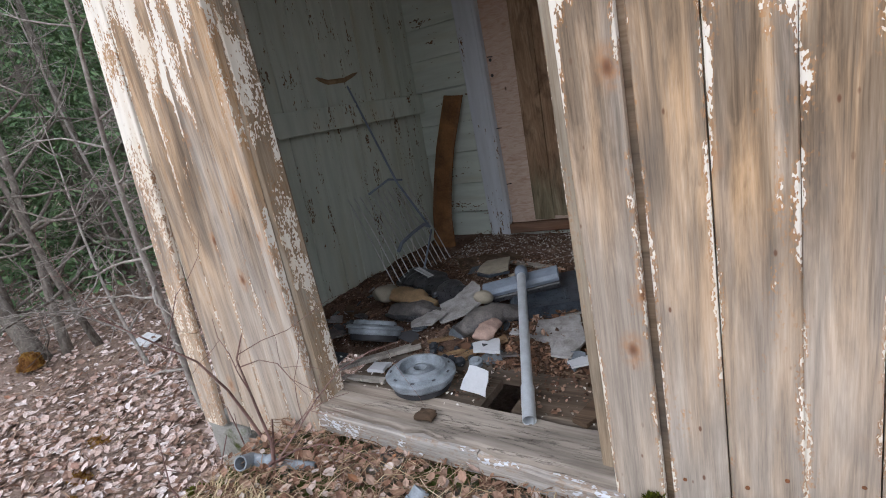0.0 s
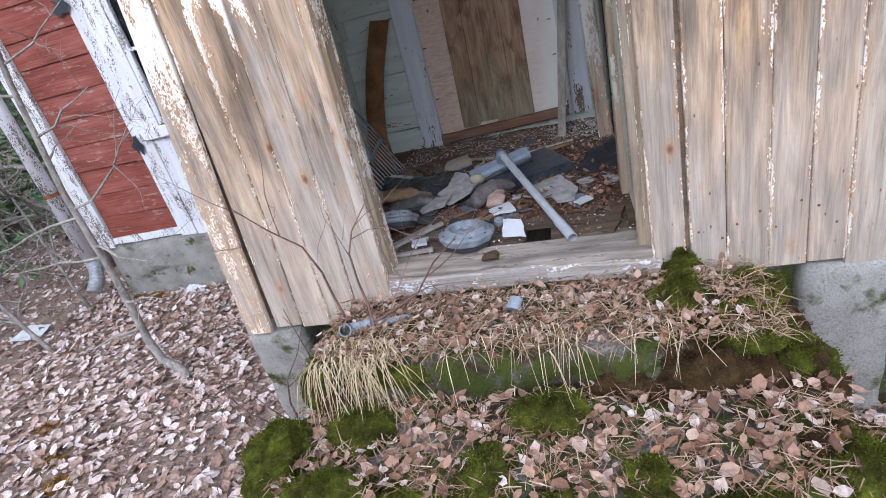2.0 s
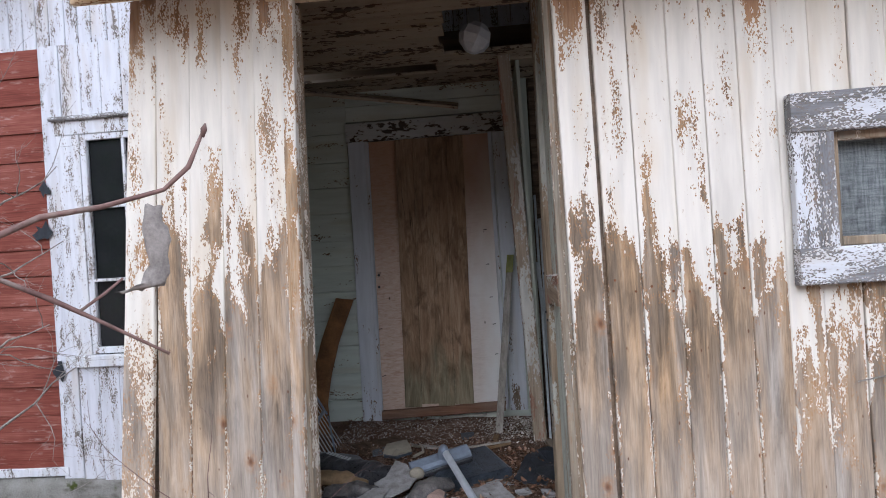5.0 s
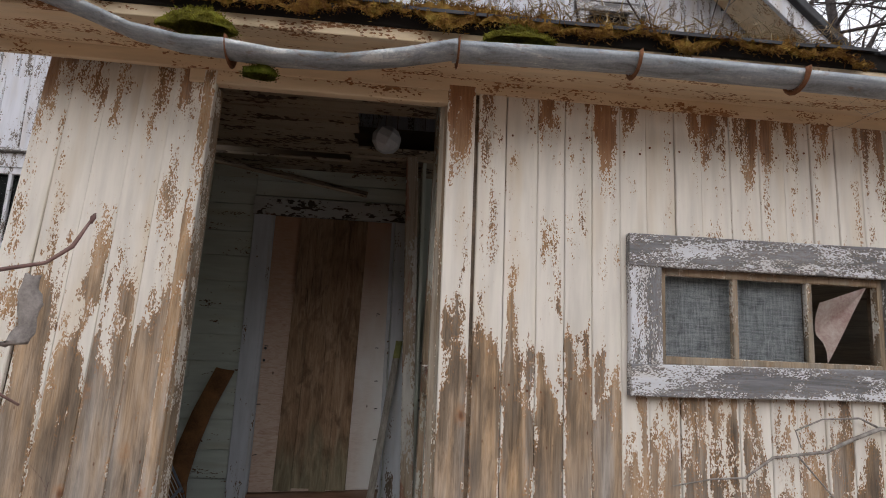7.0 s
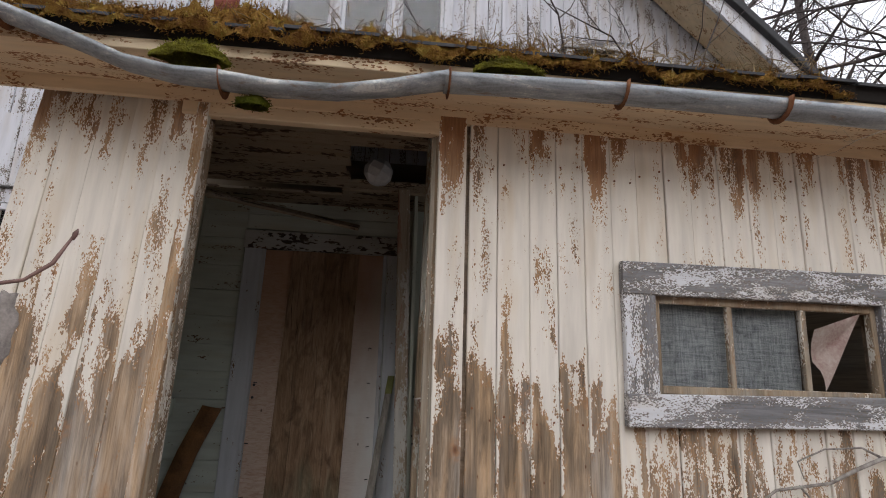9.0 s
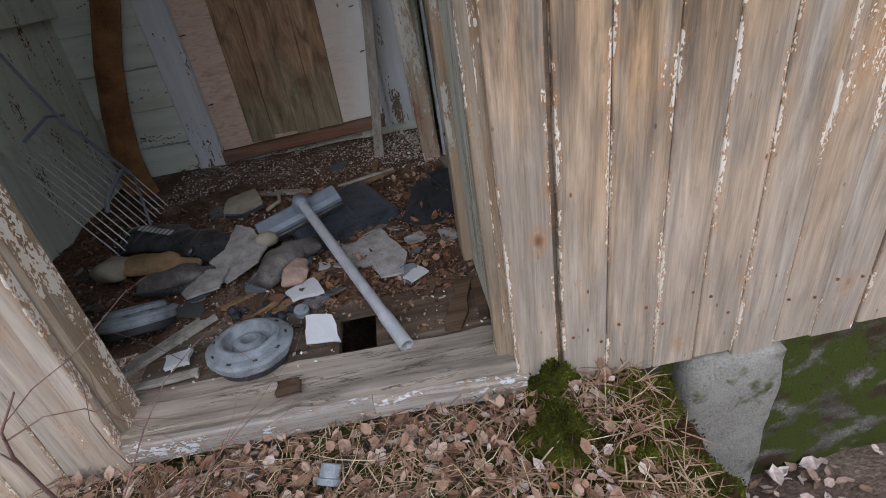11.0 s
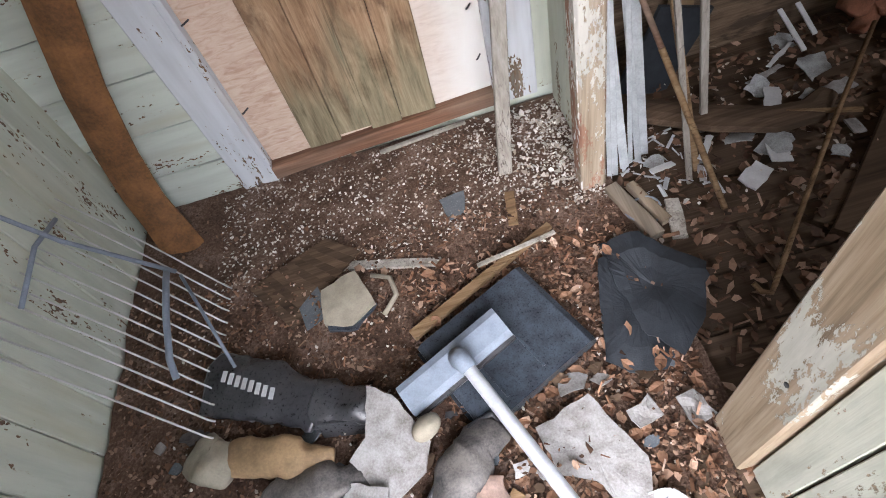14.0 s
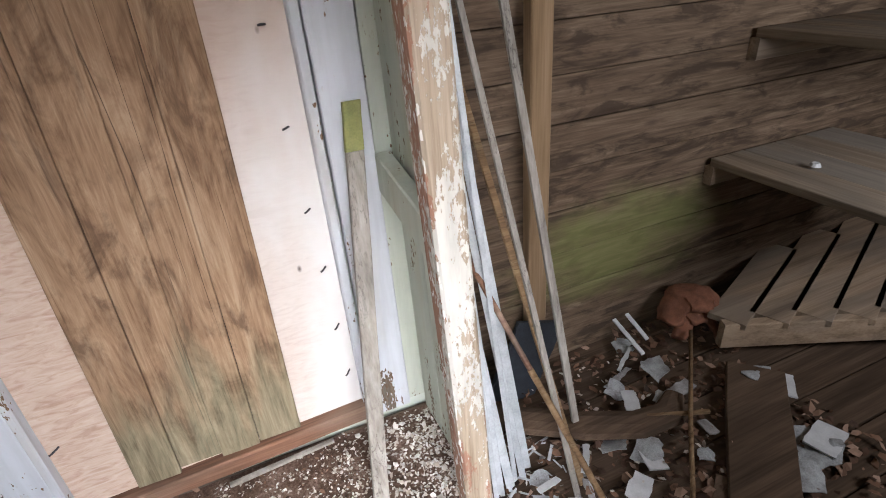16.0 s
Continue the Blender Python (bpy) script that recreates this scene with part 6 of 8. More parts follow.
def step_cover():
    n = 1500
    land = np.stack([rng.uniform(-0.2, 1.2, n), rng.uniform(-0.4, -0.03, n), -0.115 + rng.uniform(0.0, 0.035, n)], 1)
    m = 950
    tread = np.stack([rng.uniform(-0.28, 1.42, m), rng.uniform(-0.78, -0.4, m), -0.285 + rng.uniform(0.0, 0.03, m)], 1)
    land[:, 2] += 0.012
    spots = np.concatenate([land[:1250], tread])
    leaf_size = np.concatenate([rng.uniform(0.016, 0.044, 1250), rng.uniform(0.024, 0.056, m)])
    tagged(scatter("step_leaves", spots, leaf_size, 0.42, LEAF, LEAF_F, WARM_LEAVES), "tan fallen leaves lying thick on the old steps", "leaves", kind="stuff")
    k = 3600
    nd = np.concatenate([np.stack([rng.uniform(-0.2, 1.3, k), rng.uniform(-0.42, -0.03, k), -0.10 + rng.uniform(-0.01, 0.03, k)], 1), np.stack([rng.uniform(-0.25, 1.4, 1800), rng.uniform(-0.78, -0.4, 1800), -0.27 + rng.uniform(-0.01, 0.02, 1800)], 1)])
    tagged(scatter("step_needles", nd, rng.uniform(0.035, 0.085, len(nd)), 0.22, NEEDLE, NEEDLE_F, NEEDLES), "brown fallen needles strewn over the steps", "litter", kind="stuff")
    g = Geo()
    for x0, x1, count in ((-0.16, 0.10, 190), (0.1, 0.45, 8), (0.5, 0.72, 34), (0.88, 1.02, 12)):
        for _ in range(count):
            x, y = rng.uniform(x0, x1), rng.uniform(-0.43, -0.26)
            ln, side, out = (rng.uniform(0.08, 0.34) if x < 0.12 else rng.uniform(0.04, 0.13)), rng.normal(0, 0.55), rng.uniform(0.05, 0.17)
            pts = [(x + side * ln * f, y - out * f ** 0.7, -0.095 + 0.05 * math.sin(math.pi * min(1, f * 1.2)) - ln * 0.85 * f ** 1.7) for f in np.linspace(0, 1, 7)]
            a = np.array(pts)
            w = np.array((0.0015, 0.0008, 0))
            b = len(g.v)
            for i, p in enumerate(a):
                k = 1.25 - i / 6
                g.v += [tuple(p + w * k), tuple(p - w * k)]
            g.f += [(b + 2 * i, b + 2 * i + 1, b + 2 * i + 3, b + 2 * i + 2) for i in range(6)]
    for _ in range(110):
        x, y, a = rng.uniform(0.0, 1.25), rng.uniform(-0.40, -0.06), rng.uniform(0, 6.28)
        ln, bow = rng.uniform(0.06, 0.2), rng.uniform(0.01, 0.05)
        g.tube([(x, y, -0.095), (x + 0.5 * ln * math.cos(a), y + 0.5 * ln * math.sin(a), -0.095 + bow), (x + ln * math.cos(a + 0.3), min(y + ln * math.sin(a + 0.3), -0.03), -0.085)], [0.0012, 0.0011, 0.0007], 3, False)
    tagged(g.made("dry_grass", STRAW), "straw-coloured dry grass hanging over the step edge", "grass", kind="stuff")


step_cover()
STEP_MOSS = ((-0.27, -0.62, -0.34, 0.14, 0.15, 0.15), (0.0, -0.53, -0.31, 0.13, 0.10, 0.105), (-0.05, -0.76, -0.36, 0.19, 0.085, 0.13), (0.2, -0.78, -0.38, 0.13, 0.07, 0.12), (0.42, -0.70, -0.31, 0.10, 0.10, 0.075), (0.60, -0.49, -0.30, 0.14, 0.09, 0.075), (0.6, -0.79, -0.39, 0.13, 0.06, 0.11), (0.86, -0.72, -0.31, 0.07, 0.07, 0.07), (1.06, -0.05, -0.13, 0.075, 0.05, 0.10), (1.03, -0.2, -0.14, 0.10, 0.10, 0.10), (1.17, -0.3, -0.17, 0.13, 0.10, 0.09), (1.24, -0.1, -0.18, 0.12, 0.09, 0.09), (-0.19, -0.39, -0.27, 0.08, 0.06, 0.17), (1.34, -0.3, -0.31, 0.10, 0.10, 0.08), (1.36, -0.70, -0.37, 0.13, 0.12, 0.14), (1.08, -0.79, -0.39, 0.16, 0.07, 0.13), (0.86, -0.80, -0.40, 0.12, 0.05, 0.11), (0.1, -0.40, -0.2, 0.12, 0.03, 0.07))
for k, (x, y, z, rx, ry, h) in enumerate(((1.24, -0.10, -0.45, 0.24, 0.16, 0.30), (1.14, -0.26, -0.42, 0.22, 0.16, 0.28), (1.33, -0.28, -0.50, 0.16, 0.2, 0.24), (1.02, -0.36, -0.34, 0.12, 0.07, 0.2), (1.05, -0.39, -0.36, 0.16, 0.06, 0.2), (0.82, -0.40, -0.36, 0.15, 0.04, 0.15), (1.33, -0.62, -0.48, 0.18, 0.16, 0.2), (-0.13, -0.42, -0.36, 0.12, 0.05, 0.2))):
    moss_cushion("moss_cushion", (x, y, z), rx, ry, h, "brown dead moss over crumbling soil beside the steps", BROWNMOSS, seed=k + 80)
for k, (x, y, z, rx, ry, h) in enumerate(STEP_MOSS):
    moss_cushion("moss_cushion", (x, y, z), rx, ry, h, "dark green moss cushion growing on the old steps", seed=k + 30)
for k, (x, y) in enumerate(((-2.2, -0.15), (-2.5, 0.1), (-2.0, -0.3), (-3.1, 1.6), (-2.9, 1.62))):
    moss_cushion("moss_cushion", (x, y, ground_height(x, y) - 0.01), 0.1, 0.06, 0.035, "flat yellow-green moss patch among fallen leaves", ROOFMOSS, seed=k + 60)


def floors():
    dirt = tagged(Geo().block((-0.6, 0.12, -0.75), (3.55, BACK, -0.6)).made("floor_void", SOIL), "dark earth under the rotten porch floor", "ground", kind="structure")
    floor = tagged(new("floor"), "rotten dirt-covered porch floor boards", "floor", kind="structure")
    # sill: grey top plank and painted front beam with an open crack between
    Geo().board((0.0, 0.055, -0.028), (0.985, 0.045, -0.035), (0, 0.075, 0.002), (0, 0, 0.03), 16, 0.05).made("sill_plank", SILL, floor, "grey weathered sill plank")
    Geo().board((-0.01, -0.008, -0.056), (0.62, -0.015, -0.056), (0, 0, 0.036), (0, 0.028, 0), 10, 0.03).made("sill_beam", SILL_PAINT, floor, "cracked sill beam with worn bluish paint")
    Geo().board((0.621, -0.015, -0.058), (1.0, -0.025, -0.072), (0, 0, 0.032), (0, 0.028, 0), 8, 0.05).made("sill_beam", SILL_PAINT, floor, "cracked sill beam with worn bluish paint")
    r2 = np.random.default_rng(14)
    y = 0.135
    while y < BACK - 0.02:
        w = min(r2.uniform(0.12, 0.16), BACK - y)
        m = y + w / 2
        x0 = -0.6
        if m < 0.38:
            x0 = 0.0 + r2.uniform(-0.05, 0.05)
        runs = [(x0, 0.99)]
        if m < 0.22:
            runs = [(x0, 0.535), (0.64, 0.99)]
        for a, b in runs:
            Geo().board((a, m, -0.02 + r2.normal(0, 0.003)), (b, m, -0.02 + r2.normal(0, 0.003)), (0, w / 2 - 0.003, 0), (0, 0, 0.014), 8, 0.02).made("floor_board", FLOORWOOD, floor)
        y += w
    store = tagged(new("floor_store"), "littered plank floor of the dark store room", "floor", kind="structure")
    y = 0.14
    while y < BACK - 0.02:
        w = min(r2.uniform(0.13, 0.17), BACK - y)
        Geo().board((1.0, y + w / 2, -0.03), (3.5, y + w / 2, -0.03), (0, w / 2 - 0.003, 0), (0, 0, 0.014), 6, 0.02).made("floor_board", ROTTEN, store)
        y += w


floors()


SPLINTER = np.array([(-0.5, -0.09, 0), (0.45, -0.12, 0.02), (0.5, 0.08, 0.02), (-0.45, 0.11, 0), (-0.4, 0, 0.02), (0.4, 0, 0.025)])
SPLINTER_F = np.array([(0, 1, 5), (0, 5, 4), (1, 2, 5), (2, 3, 4), (2, 4, 5), (3, 0, 4)])


def dirt_height(x, y):
    k = smooth(y, 0.3, 0.5) * (0.022 + 0.014 * noise.noise(Vector((x * 5, y * 5, 0))) + 0.012 * noise.noise(Vector((x * 17, y * 17, 2))))
    k *= 1 - 0.5 * smooth(y, 1.2, 1.6)
    return -0.009 + k


def dirt_layer():
    nx, ny = 90, 80
    verts = [(x, y, dirt_height(x, y)) for y in np.linspace(0.30, 1.71, ny) for x in np.linspace(-0.6, 0.99, nx)]
    faces = [(j * nx + i, j * nx + i + 1, (j + 1) * nx + i + 1, (j + 1) * nx + i) for j in range(ny - 1) for i in range(nx - 1)]
    s = Surface("brown_rot_dirt", 0.95, spec=0.1, vary=False)
    f = s.math("ADD", s.math("MULTIPLY", s.noise(8, 4), 0.45), s.math("MULTIPLY", s.noise(120, 4, 0.7), 0.55))
    col = s.ramp(f, (0.3, (0.036, 0.02, 0.014)), (0.5, (0.115, 0.072, 0.052)), (0.68, (0.27, 0.195, 0.155)))
    tagged(fine_mesh("dirt_layer", verts, faces, s.done(col, f, 0.9, 0.012), smooth=True), "brown rotten dirt covering the porch floor", "dirt", kind="stuff")

    def spread(n, x0, x1, y0, y1, lift):
        x, y = rng.uniform(x0, x1, n), rng.uniform(y0, y1, n)
        hole = (x > 0.53) & (x < 0.65) & (y < 0.28)
        x, y = x[~hole], y[~hole]
        return [(a, b, max(dirt_height(a, b), -0.004) + rng.uniform(0.001, lift)) for a, b in zip(x, y)]

    crumbs = spread(9500, -0.58, 0.96, 0.32, 1.3, 0.018) + spread(1600, 0.45, 0.96, 0.3, 1.05, 0.03) + spread(700, 0.1, 0.95, 0.15, 0.4, 0.006) + spread(500, -0.55, 0.9, 1.3, 1.7, 0.008)
    tagged(scatter("rot_crumbs", crumbs, rng.uniform(0.005, 0.018, len(crumbs)) * (1 + 0.8 * (rng.uniform(0, 1, len(crumbs)) > 0.93)), 0.4, CHIP, CHIP_F, CRUMBS), "brown crumbs of rotten wood and leaves on the floor", "litter", kind="stuff")
    bits = spread(900, 0.3, 0.95, 0.32, 1.12, 0.03) + spread(350, -0.5, 0.6, 0.75, 1.25, 0.016)
    tagged(scatter("wood_splinters", bits, rng.uniform(0.010, 0.034, len(bits)), 0.35, SPLINTER, SPLINTER_F, ROTLEAVES), "orange-brown splinters of rotten wood on the floor", "litter", kind="stuff")
    leaves = spread(420, 0.35, 0.95, 0.35, 1.1, 0.03)
    tagged(scatter("indoor_leaves", leaves, rng.uniform(0.02, 0.045, len(leaves)), 0.4, LEAF, LEAF_F, ROTLEAVES), "dry tan leaves blown onto the porch floor", "leaves", kind="stuff")
    chips = spread(2600, -0.3, 0.95, 1.2, 1.68, 0.006) + spread(700, 0.6, 0.95, 1.3, 1.7, 0.012) + spread(900, -0.4, 0.95, 0.1, 1.2, 0.02) + spread(500, 0.85, 0.96, 1.2, 1.6, 0.02)
    tagged(scatter("paint_chips", chips, rng.uniform(0.004, 0.015, len(chips)), 0.35, CHIP, CHIP_F, CHIPS), "white paint flakes fallen onto the floor", "paint chips", kind="stuff")
    big = spread(120, 0.7, 0.95, 1.3, 1.68, 0.014)
    tagged(scatter("plaster_chips", big, rng.uniform(0.012, 0.03, len(big)), 0.4, CHIP, CHIP_F, CHIPS), "pale plaster bits by the inner door", "paint chips", kind="stuff")
    rail = [(0.946 + rng.uniform(-0.012, 0.008), b, 1.042 - 0.0806 * (b - 0.03)) for b in rng.uniform(0.05, 0.39, 90)]
    tagged(scatter("rail_chips", rail, rng.uniform(0.006, 0.016, 90), 0.25, CHIP, CHIP_F, CHIPS), "paint flakes lying on the partition rail", "paint chips", kind="stuff")


dirt_layer()


# ---- things on the porch floor ----
def vacuum_tube():
    t = thing("vacuum_tube", "grey aluminium vacuum tube with a plastic floor nozzle", "vacuum tube")
    a, b = np.array((0.722, 0.085, 0.014)), np.array((0.424, 0.749, 0.165))
    d = (b - a) / np.linalg.norm(b - a)

    def hollow(p, q, r, name, mat):
        m = Matrix.Translation(Vector(p)) @ Vector(q - p).to_track_quat("Z", "Y").to_matrix().to_4x4()
        L = float(np.linalg.norm(q - p))
        Geo().lathe([(r - 0.002, L), (r, L), (r, 0), (r - 0.0025, 0), (r - 0.0025, L * 0.6), (0, L * 0.6)], m, 28).made(name, mat, t, smooth=False)

    hollow(a + d * 0.11, b, 0.0165, "tube", ALU)
    hollow(a, a + d * 0.125, 0.0195, "collar", ALU)
    g = Geo().tube([b - d * 0.03, b + d * 0.005, b + d * 0.02 + (0, 0, -0.03), (0.415, 0.77, 0.1)], [0.021, 0.025, 0.026, 0.022], 14)
    g.made("joint", GREYPLASTIC, t, smooth=True)
    p, q = np.array((0.262, 0.715, 0.085)), np.array((0.54, 0.835, 0.125))
    w = np.array((-0.016, 0.036, 0.012))
    Geo().board(p, q, w, np.cross(w, (q - p) / np.linalg.norm(q - p)) * 0.55, 8, 0.0, 0.45).made("nozzle", GREYPLASTIC, t)
    Geo().board(p + (0.012, -0.024, -0.022), q + (0.012, -0.024, -0.022), w * 0.5, (0.002, -0.003, 0.012), 8).made("brush_strip", RUBBER, t)


vacuum_tube()


def black_tray():
    t = thing("plastic_tray", "dusty black plastic tray with rounded edges lying face down", "tray")
    c = np.array((0.53, 0.805, 0.045))
    u, v = np.array((0.32, 0.15, 0.012)) / 2, np.array((-0.119, 0.252, 0.01)) / 2
    n = np.cross(u, v)
    n /= np.linalg.norm(n)
    Geo().board(c - v + n * 0.006, c + v + n * 0.006, u, n * 0.026, 4, 0.0, 0.4).made("body", BLACKPLASTIC, t)
    Geo().board(c - v * 0.98 - n * 0.016, c + v * 1.02 - n * 0.016, u * 1.05, n * 0.004, 4).made("rim", BLACKPLASTIC, t)
    for f in (-0.45, 0.2):
        Geo().board(c + u * f - v * 0.8 + n * 0.033, c + u * f + v * 0.1 + n * 0.033, u * 0.02, n * 0.002, 2).made("rib", BLACKPLASTIC, t)


black_tray()
tagged(Geo().plate([(0.755, 0.70), (0.80, 0.66), (0.885, 0.645), (0.95, 0.70), (1.0, 0.83), (0.92, 1.0), (0.84, 0.98), (0.80, 0.86)], 0.036, 0.005, 0.02, seed=1).made("felt_sheet", MATBLACK, smooth=False), "torn black roofing felt sheet on the floor", "roofing felt", "felt sheets")
tagged(Geo().plate([(0.85, 0.78), (0.93, 0.66), (1.02, 0.74), (1.09, 0.88), (0.97, 1.02), (0.86, 1.03)], 0.046, 0.005, 0.025, seed=2).made("felt_sheet", MATBLACK), "torn black roofing felt sheet overlapping another", "roofing felt", "felt sheets")


def shard(outline, z, seed, ribs=0.0, thick=0.006, tilt=(0, 0), mat=FIBRE, label="broken grey fibre-cement shard lying in the debris", name="roofing_shard"):
    return tagged(Geo().plate(outline, z, thick, 0.003, ribs, tilt, seed).made(name, mat), label, "shard", "broken shards")


shard([(0.175, 0.775), (0.235, 0.735), (0.305, 0.61), (0.28, 0.55), (0.18, 0.50), (0.10, 0.62), (0.15, 0.66)], 0.075, 1, 0.001, 0.008, (0.15, 0.2))
shard([(0.545, 0.59), (0.685, 0.63), (0.72, 0.55), (0.76, 0.47), (0.74, 0.38), (0.67, 0.385), (0.64, 0.45), (0.57, 0.48)], 0.04, 2, 0.0012, 0.008, (0.1, 0.1), label="large broken corrugated fibre-cement piece on the floor")
shard([(0.755, 0.575), (0.815, 0.60), (0.83, 0.545), (0.77, 0.53)], 0.04, 3, 0.002)
shard([(0.87, 0.575), (0.915, 0.585), (0.94, 0.52), (0.885, 0.50)], 0.04, 4, 0.003)
shard([(0.735, 0.355), (0.785, 0.40), (0.815, 0.36), (0.76, 0.325)], 0.035, 5, 0, 0.006, (0, 0), CARD, "broken white tile piece on the floor")
shard([(0.375, 0.395), (0.46, 0.44), (0.495, 0.37), (0.40, 0.355)], 0.03, 6, 0, 0.012, (0, 0.1), CARD, "thick white broken piece in the debris")
shard([(0.03, 0.50), (0.10, 0.57), (0.19, 0.535), (0.17, 0.455), (0.06, 0.46)], 0.055, 7, 0.002, 0.007, (0.2, 0.1))
shard([(0.06, 0.225), (0.13, 0.235), (0.135, 0.18), (0.07, 0.17)], 0.015, 8, 0, 0.012, (0, 0), CARD, "small whitish tile piece on the boards")
shard([(0.46, 1.36), (0.545, 1.37), (0.53, 1.29), (0.48, 1.275)], 0.02, 9, 0, 0.004, (0, 0.1), GLASSY, "smoky grey glass shard on the dusty floor", "glass_shard")
shard([(-0.02, 1.10), (0.04, 1.16), (0.07, 1.05), (0.0, 1.02)], 0.03, 10, 0, 0.004, (0, 0), GLASSY, "small dark glass shard in the dirt", "glass_shard")
shard([(-0.27, 0.32), (-0.16, 0.33), (-0.17, 0.24), (-0.25, 0.23)], -0.03, 11, 0, 0.005, (0.1, 0.2), GLASSY, "dark slate piece by the broken floor edge", "slate_piece")
tagged(Geo().plate([(0.455, 0.240), (0.528, 0.230), (0.545, 0.161), (0.452, 0.171)], 0.027, 0.003, 0.003, tilt=(0, 0.66), seed=12).made("white_card", CARD), "clean white card tag propped up on the floor boards", "card")
# orange scrap and pale stone
g = Geo().lathe([(0.0, 0.034), (0.016, 0.03), (0.026, 0.014), (0.027, 0.0), (0.02, -0.012), (0.0, -0.016)], pose(0.30, 0.64, 0.095, 25, 20, 40) @ Matrix.Diagonal((1.5, 1.0, 1.0, 1)), 18)
tagged(g.made("pale_stone", CLOTH, smooth=True), "smooth pale stone among the shards", "stone")


def heap():
    """Small broken pieces that fill the heap between the boots and the drums."""
    r2 = np.random.default_rng(44)
    kinds = ((FIBRE, "small grey fibre-cement splinter in the debris heap", "roofing_shard"), (DARKSLATE, "dark slate splinter in the debris heap", "slate_piece"), (GLASSY, "smoky glass splinter in the debris heap", "glass_shard"), (GREYLEATHER, "scrap of perished leather in the debris heap", "leather_scrap"), (ROTTEN, "chip of dark rotten wood in the debris heap", "wood_chip"))
    for k in range(58):
        x, y = r2.uniform(-0.46, 0.56), r2.uniform(0.36, 0.86)
        if k % 4 == 0:
            x, y = r2.uniform(0.45, 0.9), r2.uniform(0.36, 0.7)
        size, n, turn = r2.uniform(0.016, 0.05), int(r2.integers(4, 7)), r2.uniform(0, 6.28)
        outline = [(x + size * r2.uniform(0.6, 1.25) * math.cos(turn + 6.283 * i / n), y + 0.75 * size * r2.uniform(0.6, 1.25) * math.sin(turn + 6.283 * i / n)) for i in range(n)]
        mat, label, name = kinds[int(r2.integers(0, 5))]
        lean = (r2.normal(0, 0.3), r2.normal(0, 0.3))
        shard(outline, dirt_height(x, y) + 0.012 + 0.7 * size * max(abs(lean[0]), abs(lean[1])), 200 + k, 0.0015 * (k % 2), r2.uniform(0.004, 0.008), lean, mat, label, name)
    for k in range(16):
        x, y, r = r2.uniform(0.20, 0.40), r2.uniform(0.27, 0.42), r2.uniform(0.010, 0.02)
        g = Geo().lathe([(0.0, r), (0.7 * r, 0.75 * r), (r, 0.1 * r), (0.75 * r, -0.6 * r), (0.0, -0.8 * r)], pose(x, y, max(dirt_height(x, y), -0.006) + 0.8 * r, r2.uniform(0, 40), r2.uniform(0, 40), r2.uniform(0, 360)), 8)
        tagged(g.made("coal_lump", MATBLACK), "round black lump of coal beside the cast drum", "coal", "coal lumps")


heap()


tagged(rough_box(Geo(), (0.385, 0.0, 0.0), (0.45, 0.05, 0.024), 0.012, 0.008, 30, 2).made("rot_lump", ROTTEN, smooth=True), "dark brown lump of rotten wood on the sill plank", "rotten wood")
for k, (a, b, w) in enumerate((((0.80, 0.30, 0.004), (0.92, 0.52, 0.012), 0.03), ((0.88, 0.18, 0.004), (0.90, 0.40, 0.01), 0.024), ((0.60, 0.36, 0.004), (0.80, 0.33, 0.008), 0.02), ((0.18, 0.40, 0.02), (0.36, 0.50, 0.035), 0.022), ((0.22, 0.30, 0.008), (0.42, 0.44, 0.02), 0.016))):
    tagged(Geo().board(a, b, (w / 2, -w / 5, 0), (0, 0, 0.006), 6, 0.22, taper=0.5).made("rotten_splinter", YELLOWSTICK if k > 2 else ROTTEN), "long brown splinter of rotten floor board", "splinter", "floor splinters")


def hub(centre, tilt, turn, label):
    """A cast drum: stepped rim, hollow bowl, hole and studs."""
    t = thing("brake_drum", label, "brake drum", "cast drums")
    m = pose(*centre, tilt[0], tilt[1], turn)
    Geo().lathe([(0.0, 0.0), (0.088, 0.0), (0.094, 0.005), (0.096, 0.024), (0.0, 0.024)], m, 40).made("base_ring", DARKMETAL, t, "dark rusted base ring", smooth=False)
    m = m @ Matrix.Translation((0, 0, 0.024))
    Geo().lathe([(0.0, 0.0), (0.100, 0.0), (0.104, 0.006), (0.104, 0.02), (0.113, 0.022), (0.114, 0.03), (0.106, 0.036), (0.086, 0.04), (0.083, 0.052), (0.074, 0.056), (0.066, 0.054), (0.064, 0.036), (0.058, 0.026), (0.048, 0.026), (0.043, 0.034), (0.032, 0.043), (0.021, 0.045), (0.020, 0.041), (0.020, 0.012), (0.0, 0.012)], m, 48, 0.012).made("drum", CASTIRON, t)
    drum = t.children[1]
    # black disc laid in the hole paints the shade of an open bore
    Geo().lathe([(0.0, 0.0135), (0.0185, 0.0135), (0.0185, 0.0125), (0.0, 0.0125)], m, 24).made("bore", MATBLACK, drum)
    for k in range(9):
        a = 2 * math.pi * k / 9
        c = m @ Vector((0.096 * math.cos(a), 0.096 * math.sin(a), 0.0385))
        e = (m.to_3x3() @ Vector((-math.sin(a), math.cos(a), 0))) * 0.006
        o = (m.to_3x3() @ Vector((math.cos(a), math.sin(a), 0))) * 0.003
        up = (m.to_3x3() @ Vector((0, 0, 1))) * 0.0012
        Geo().board(tuple(c - e), tuple(c + e), tuple(o), tuple(up), 1).made("slot", DARKMETAL, drum)


hub((0.31, 0.165, 0.002), (-4, 3), 10, "grey painted cast drum lying on the sill plank")
hub((-0.055, 0.36, 0.022), (-24, 18), 40, "grey painted cast drum tilted on splintered laths")


